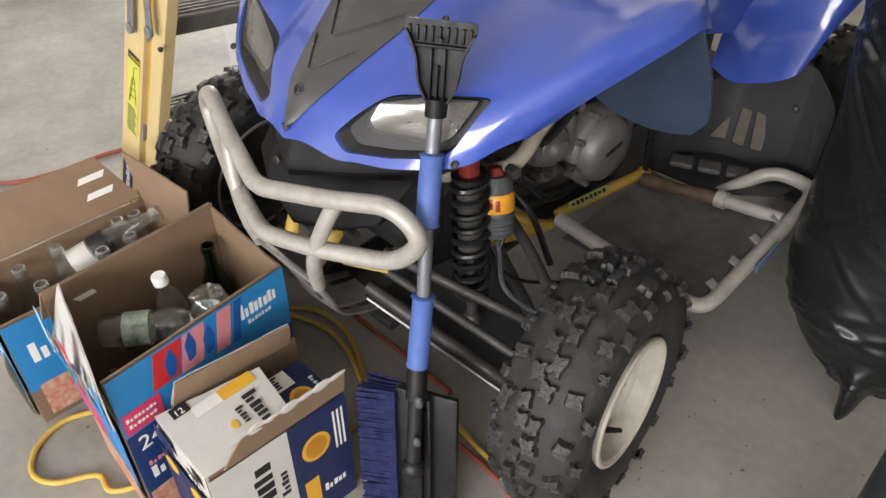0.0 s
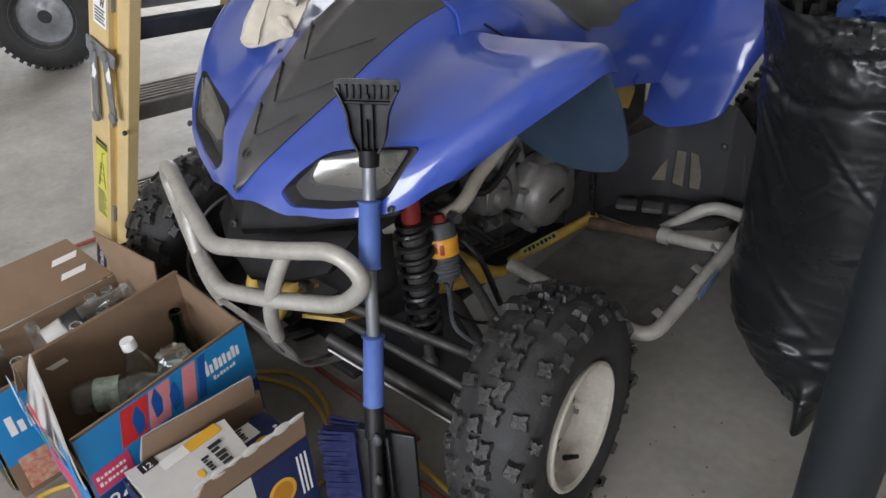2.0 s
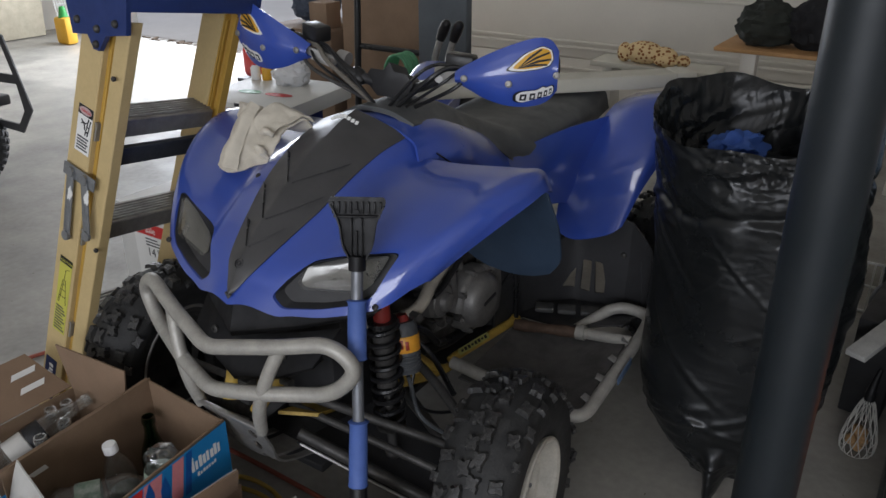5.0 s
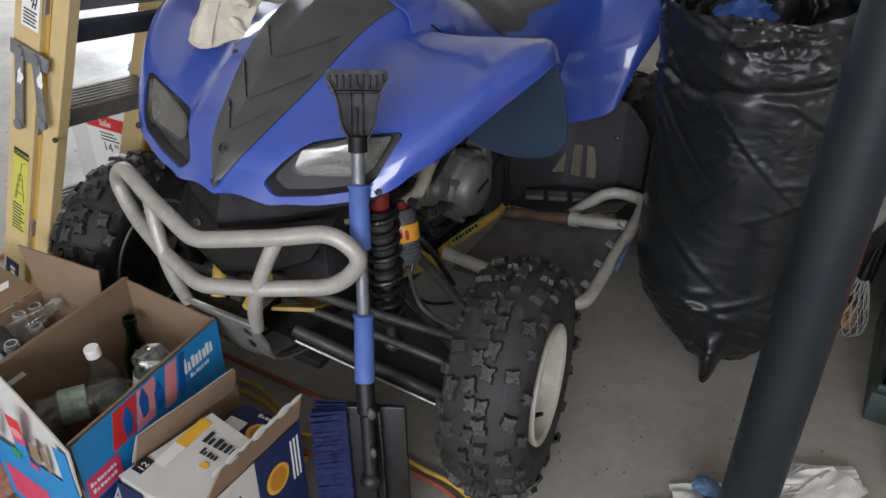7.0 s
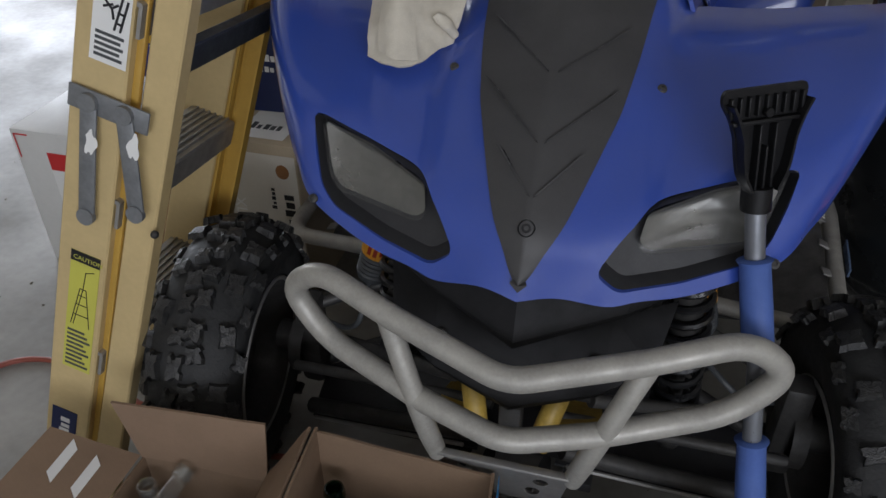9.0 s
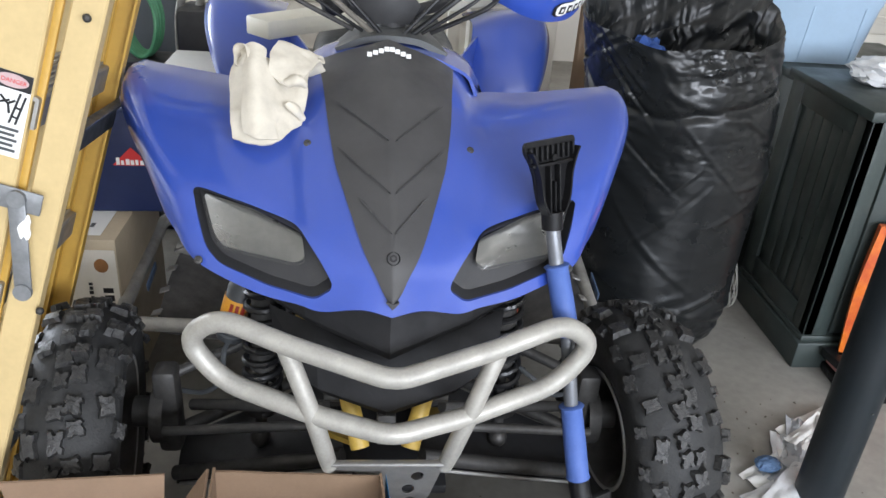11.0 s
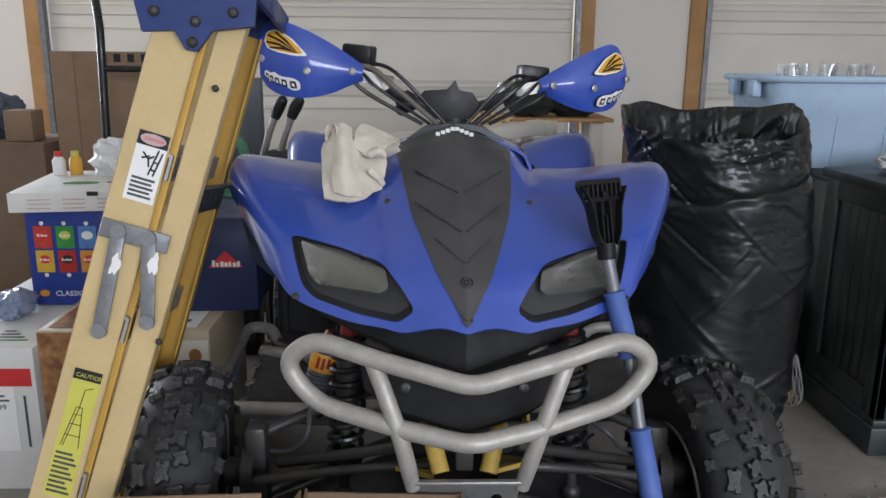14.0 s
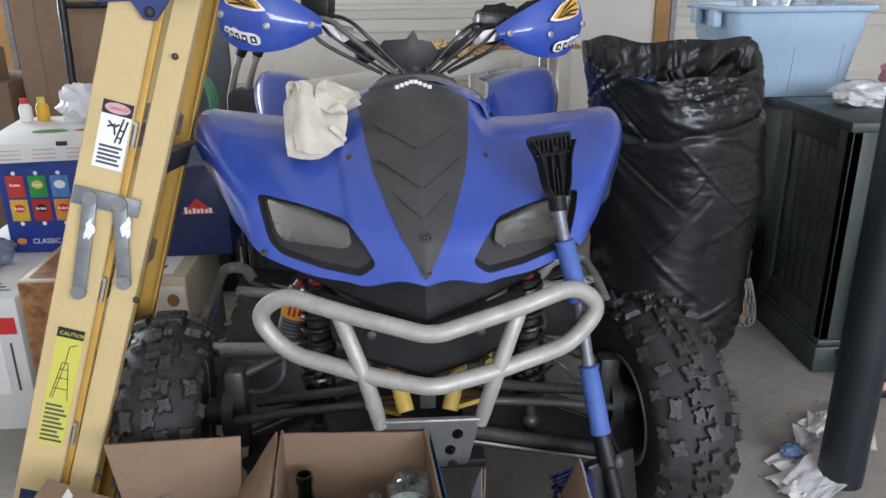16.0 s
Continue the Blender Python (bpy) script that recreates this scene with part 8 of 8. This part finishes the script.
# long white beam across the seat
bm = B()
bmx = frame_on((-.28, 1.045, .822), Vector((1, 1, .0)), (-1, 1, 0))
add_box(bm, (.96, .088, .045), bmx @ Matrix.Translation((.48, .044, .0225)), .006)
MATV = mat("cream_vinyl_beam", (.62, .60, .51), .45, vary=.12, scale=5)
wbm = thing("white_beam", "long cream vinyl beam lying across the seat", "beam", (0, 1.3, .825))
part("beam_body", bm, MATV, wbm)
bm = B()
add_box(bm, (.07, .096, .050), bmx @ Matrix.Translation((.945, .044, .0225)), .006)
part("end_cap", bm, MATV, wbm, "cream vinyl end cap")
# pale board on a trestle behind the seat, added to hold up the plush toy
wr_ = thing("trestle", "short pale board on white legs, added under the plush toy", "trestle", (.16, 2.05, 0))
bm = B()
add_box(bm, (.46, .16, .02), at=(.17, 2.06, .805), bevel=.003)
part("board", bm, MATV, wr_)
for x_ in (.0, .34):
    bm = B()
    add_box(bm, (.04, .10, .795), at=(x_, 2.06, .3975), bevel=.004)
    part("leg", bm, DOORP, wr_)

# shelf with dark clothes, white legs
sh = thing("work_shelf", "plywood shelf on white legs holding dark clothes", "shelf", (.70, 2.55, 0))
bm = B()
add_box(bm, (.53, .36, .016), at=(.53, 2.64, .815), bevel=.003)
part("shelf_board", bm, PINE, sh, "thin plywood shelf board")
for x_, y_ in ((.40, 2.52), (.73, 2.52), (.34, 2.76), (.73, 2.76)):
    bm = B()
    add_box(bm, (.055, .055, .80), at=(x_, y_, .402), bevel=.004)
    part("leg", bm, DOORP, sh, "white square leg")
DARKC = mat("dark_green_cloth", (.025, .028, .022), .95, vary=.4, scale=18, fine=250, bump=.4)
crumpled("jacket", "dark crumpled jacket heaped on the shelf", "jacket", (.43, 2.60, .905), (.13, .12, .10), DARKC, 61)
crumpled("jacket", "black crumpled jacket heaped on the shelf", "jacket", (.63, 2.62, .915), (.15, .13, .11), mat("black_cloth", (.015, .015, .017), .95, vary=.4, scale=18, bump=.4), 67)
bm = B()
add_box(bm, (.02, .26, .75), at=(.86, 2.38, .375), bevel=.02)
tagged(part("framed_panel", bm, CARD), "brown board leaning behind the shelf leg", "board")
_, rb_, *_r = shut_box("carton", "pale brown carton under the shelf", (.40, 2.30, .0), (.66, 2.52, .40), mat("pale_carton", (.42, .34, .27), .7, vary=.2, scale=9))
for k, mt in enumerate((WHITEB, CARD, WHITEB)):
    bm = B()
    add_box(bm, (.25 - .02 * k, .20, .045), Matrix.Translation((.53 + .012 * k, 2.41, .424 + .047 * k)) @ Matrix.Rotation(radians(5 * k - 4), 4, "Z"), .004)
    tagged(part("flat_box", bm, mt), "flat box stacked on the pale carton", "box", "flat boxes under the shelf")
crumpled("plush_bag", "pink plastic bag hanging beside the shelf", "bag", (.86, 2.38, .80), (.05, .05, .055), MATS["pink_bag"], 71)

# spotted plush toy
plush = B()
for c_, r_ in (((.13, 2.03, .855), (.075, .045, .042)), ((.20, 2.035, .848), (.055, .036, .034)), ((.055, 2.03, .850), (.026, .035, .036)), ((.275, 2.03, .838), (.028, .022, .022)), ((.22, 2.0, .836), (.045, .020, .020))):
    add_ball(plush, c_, r_, n=18)
SPOT = mat("tan_plush", (.62, .46, .24), .95, vary=.2, scale=30, fine=500, bump=.4)
nt = SPOT.node_tree
vor = nt.nodes.new("ShaderNodeTexVoronoi")
vor.inputs["Scale"].default_value = 75
rmp = nt.nodes.new("ShaderNodeMapRange")
rmp.inputs["From Min"].default_value, rmp.inputs["From Max"].default_value = .36, .42
mx = nt.nodes.new("ShaderNodeMix")
mx.data_type = "RGBA"
mx.inputs["A"].default_value, mx.inputs["B"].default_value = (.22, .08, .02, 1), (.62, .46, .24, 1)
tcn = [n_ for n_ in nt.nodes if n_.type == "TEX_COORD"][0]
nt.links.new(tcn.outputs["Object"], vor.inputs["Vector"])
nt.links.new(vor.outputs["Distance"], rmp.inputs["Value"])
nt.links.new(rmp.outputs[0], mx.inputs["Factor"])
nt.links.new(mx.outputs["Result"], nt.nodes["Principled BSDF"].inputs["Base Color"])
tagged(part("plush_toy", plush, SPOT), "tan spotted plush toy lying on a pale board", "plush toy")

# red fuel can and bits by the open door
can = thing("fuel_can", "red plastic fuel can standing by the boxes", "fuel can", (-3.50, 3.66, 0))
bm = B()
add_box(bm, (.34, .24, .26), at=(-3.51, 3.66, .16), bevel=.05, seg=3)
part("body", bm, mat("red_fuel_plastic", (.50, .025, .02), .4, vary=.2), can)
bm = B()
add_tube(bm, fillet([(-3.63, 3.66, .28), (-3.61, 3.66, .35), (-3.43, 3.66, .35), (-3.41, 3.66, .28)], .03, 4), .016, 10)
part("handle", bm, MATS["red_fuel_plastic"], can)
bm = B()
add_cyl(bm, (-3.39, 3.66, .27), (-3.36, 3.66, .36), .03, .022, 16)
part("spout", bm, BLACKS, can)
bm = B()
add_box(bm, (.40, .30, .028), at=(-3.51, 3.66, .014), bevel=.004)
tagged(part("floor_mat", bm, BLACKP), "black rubber mat under the fuel can", "mat")

# lawn jug, leaning panel and white rack near the far wall
jg = thing("weed_jug", "yellow and green plastic jug on the floor", "jug", (-6.35, 3.75, 0))
bm = B()
add_box(bm, (.20, .12, .26), at=(-6.35, 3.75, .13), bevel=.03)
part("body", bm, GOLD, jg)
bm = B()
add_cyl(bm, (-6.35, 3.75, .25), (-6.35, 3.75, .36), .05, .025, 16)
part("neck", bm, GREENI, jg)
bm = B()
add_box(bm, (.06, 1.1, .9), Matrix.Translation((-6.95, 3.35, .46)) @ Matrix.Rotation(radians(6), 4, "Y"), .005)
tagged(part("leaning_board", bm, mat("pale_particle_board", (.50, .45, .34), .85, vary=.25, scale=14)), "pale particle board leaning on the wall", "board")
rk = thing("wire_rack", "white wire rack leaning on the wall", "rack", (-6.75, 4.05, 0))
for k in range(8):
    bm = B()
    add_tube(bm, [(-6.80, 3.98 + .03 * k, .02), (-6.98, 3.98 + .03 * k, 1.2)], .006, 6)
    part("wire", bm, WHITEI, rk)
for k in range(10):
    bm = B()
    f = .05 + .1 * k
    add_tube(bm, [(-6.80 - .18 * f, 3.97, .02 + 1.18 * f), (-6.80 - .18 * f, 4.20, .02 + 1.18 * f)], .005, 6)
    part("wire", bm, WHITEI, rk)

# second small vehicle with a steel wheel
kt = thing("go_kart", "black framed go kart with silver steel wheel", "go kart", (-3.0, 1.1, 0))
mk = Matrix.Translation((-3.02, .93, .235)) @ Matrix.Rotation(radians(-36), 4, "Z") @ Matrix.Rotation(radians(90), 4, "Y")
bm = B()
add_lathe(bm, [(.12, -.06), (.14, -.075), (.19, -.08), (.222, -.06), (.232, -.03), (.234, 0), (.232, .03), (.222, .06), (.19, .08), (.14, .075), (.12, .06)], mk, 40)
kw = part("tyre", bm, RUBBER, kt, "black turf tyre")
lug = bpy.data.meshes.new("knob")
bm = B()
add_box(bm, (.014, .018, .03))
bm.to_mesh(lug)
bm.free()
lug.materials.append(RUBBER)
for k in range(44):
    for zz in (-.045, 0, .045):
        ob = new("knob", lug)
        ob.parent = kw
        ob.matrix_basis = Matrix.Translation(-BASE[kw.name]) @ mk @ Matrix.Rotation(2 * math.pi * (k + (.5 if zz == 0 else 0)) / 44, 4, "Z") @ Matrix.Translation((.234 if zz == 0 else .230, 0, zz))
for sg in (1, -1):
    bm = B()
    add_lathe(bm, [(.145, sg * .070), (.138, sg * .074), (.128, sg * .060), (.118, sg * .02), (.075, sg * .015), (.045, sg * .03), (0, sg * .03)], mk, 32)
    part("rim", bm, GALV, kw, "silver steel rim")
    bm = B()
    add_lathe(bm, [(.030, sg * .03), (.028, sg * .034), (0, sg * .034)], mk, 18)
    part("hub", bm, BLACKI, kw)
for y_ in (1.00,):
    bm = B()
    O = [(0, 0), (.30, -.10), (.36, .0), (.30, .33), (.05, .38)]
    mb = frame_on((-3.05, y_, .36), (.75, .5, 0), (0, 0, 1))
    add_prism(bm, O, mb, .012)
    sb = part("side_bracket", bm, BLACKP, kt, "black cut-out steel bracket")
    for hole in ([(.03, .03), (.145, -.01), (.14, .145), (.03, .16)], [(.18, -.03), (.29, -.06), (.325, .0), (.315, .12), (.18, .14)], [(.05, .20), (.14, .19), (.13, .335), (.065, .345)], [(.18, .18), (.31, .16), (.285, .30), (.175, .325)]):
        cb = B()
        add_prism(cb, hole, mb @ Matrix.Translation((0, 0, -.05)), .12)
        cut(sb, cb)
bm = B()
add_box(bm, (.45, .50, .05), Matrix.Translation((-3.30, 1.02, .34)) @ Matrix.Rotation(radians(10), 4, "Z"), .01)
add_tube(bm, fillet([(-3.1, .8, .34), (-3.05, 1.0, .36), (-3.10, 1.22, .36), (-3.4, 1.30, .36)], .1, 5), .018, 10)
part("frame", bm, BLACKP, kt)
bm = B()
add_box(bm, (.30, .34, .26), at=(-3.32, 1.08, .50), bevel=.04)
add_cyl(bm, (-3.20, 1.06, .52), (-3.08, 1.02, .52), .09, .08, 20)
part("motor", bm, STEEL, kt)
kt.matrix_basis = Matrix.Translation((-3.0, .96, 0)) @ Matrix.Scale(1.12, 4) @ Matrix.Translation((3.02, -.93, 0)) @ kt.matrix_basis

# low white table with a carton, basket, dark bottles and a plank beside the cabinet
wt = thing("low_table", "low white table with square legs behind the cabinet", "table", (1.25, 2.35, 0))
bm = B()
add_box(bm, (.75, .45, .035), at=(1.36, 2.42, .435), bevel=.004)
part("tabletop", bm, DOORP, wt)
for x_ in (1.07, 1.68):
    for y_ in (2.25, 2.58):
        bm = B()
        add_box(bm, (.05, .05, .417), at=(x_, y_, .2085), bevel=.004)
        part("leg", bm, DOORP, wt)
_, bc, mf_, mt_, mr_, s_ = shut_box("brown_carton", "brown cardboard carton on the low white table", (1.02, 2.24, .4535), (1.42, 2.56, .74), CARD)
disc("round_print", bc, mf_, .20, .15, .05, .05, NAVY)
bk = thing("wire_basket", "white wire basket on the floor under the table", "basket", (1.25, 2.1, 0))
for k in range(24):
    bm = B()
    add_tube(bm, [(1.0 + .026 * k, 2.10, .01), (1.0 + .026 * k, 2.09, .20)], .0035, 6)
    part("wire", bm, WHITEI, bk)
for z_ in (.01, .11, .20):
    bm = B()
    add_tube(bm, [(.99, 2.095, z_), (1.61, 2.095, z_)], .005, 6)
    part("rail_wire", bm, WHITEI, bk)
WINE = [(0, 0), (.034, 0), (.037, .004), (.037, .17), (.030, .20), (.015, .225), (.0135, .27), (.0155, .272), (.0155, .286), (0, .287)]
wb_ = None
for x_, y_ in ((1.075, 1.88), (1.16, 1.95), (1.24, 1.90)):
    wb_ = thing("wine_bottle", "dark glass wine bottle standing on the floor", "bottle", (x_, y_, 0), "dark bottles behind the cabinet")
    bm = B()
    add_lathe(bm, WINE, Matrix.Translation((x_, y_, .001)), 18)
    part("body", bm, BLACKS, wb_)
    bm = B()
    add_lathe(bm, [(.0375, .05), (.0378, .051), (.0378, .13), (.0375, .131)], Matrix.Translation((x_, y_, .001)), 18)
    part("paper_label", bm, mat("worn_wine_label", (.30, .24, .16), .7, vary=.5, scale=60), wb_, "worn paper label")
pl_m = frame_on((1.058, 1.240, .289), (.13, .315, .055), (-1, .41, 0))
bm = B()
add_box(bm, (.36, .055, .018), pl_m @ Matrix.Translation((.18, 0, 0)), .003)
tagged(part("white_plank", bm, mat("chipped_white_plank", (.62, .61, .57), .7, vary=.3, scale=25)), "chipped white plank across dark boxes beside the cabinet", "plank")
_, db_, *_r = shut_box("dark_box", "black box standing between sack and cabinet", (1.06, 1.42, 0), (1.17, 1.80, .310), BLACKP, -6)
# debris on the threshold and specks on the floor
bm = B()
for k in range(260):
    x_, y_ = random.uniform(-2.5, 1.2), random.uniform(-1.2, 1.4)
    if k < 90:
        x_, y_ = random.uniform(.6, 1.15), random.uniform(-.15, .75)
    s2 = random.uniform(.0012, .0035)
    add_box(bm, (s2 * random.uniform(1, 2.4), s2, s2 * .7), Matrix.Translation((x_, y_, s2 * .36)) @ Matrix.Rotation(random.uniform(0, 3), 4, "Z"))
dz = tagged(part("floor_grit", bm, mat("floor_grit", (.20, .17, .13), .9, vary=.5, scale=400)), "dark and pale grit scattered on the floor", "grit", kind="stuff")
bm = B()
for k in range(70):
    x_ = random.uniform(-6.2, -3.3)
    s2 = random.uniform(.01, .035)
    add_box(bm, (s2 * 2.2, s2, s2 * .4), Matrix.Translation((x_, 4.38 + random.uniform(-.05, .05), s2 * .2)) @ Matrix.Rotation(random.uniform(0, 3), 4, "Z"))
tagged(part("threshold_debris", bm, mat("dry_leaf_debris", (.10, .07, .045), .9, vary=.4, scale=60)), "dry debris along the open doorway", "debris", kind="stuff")
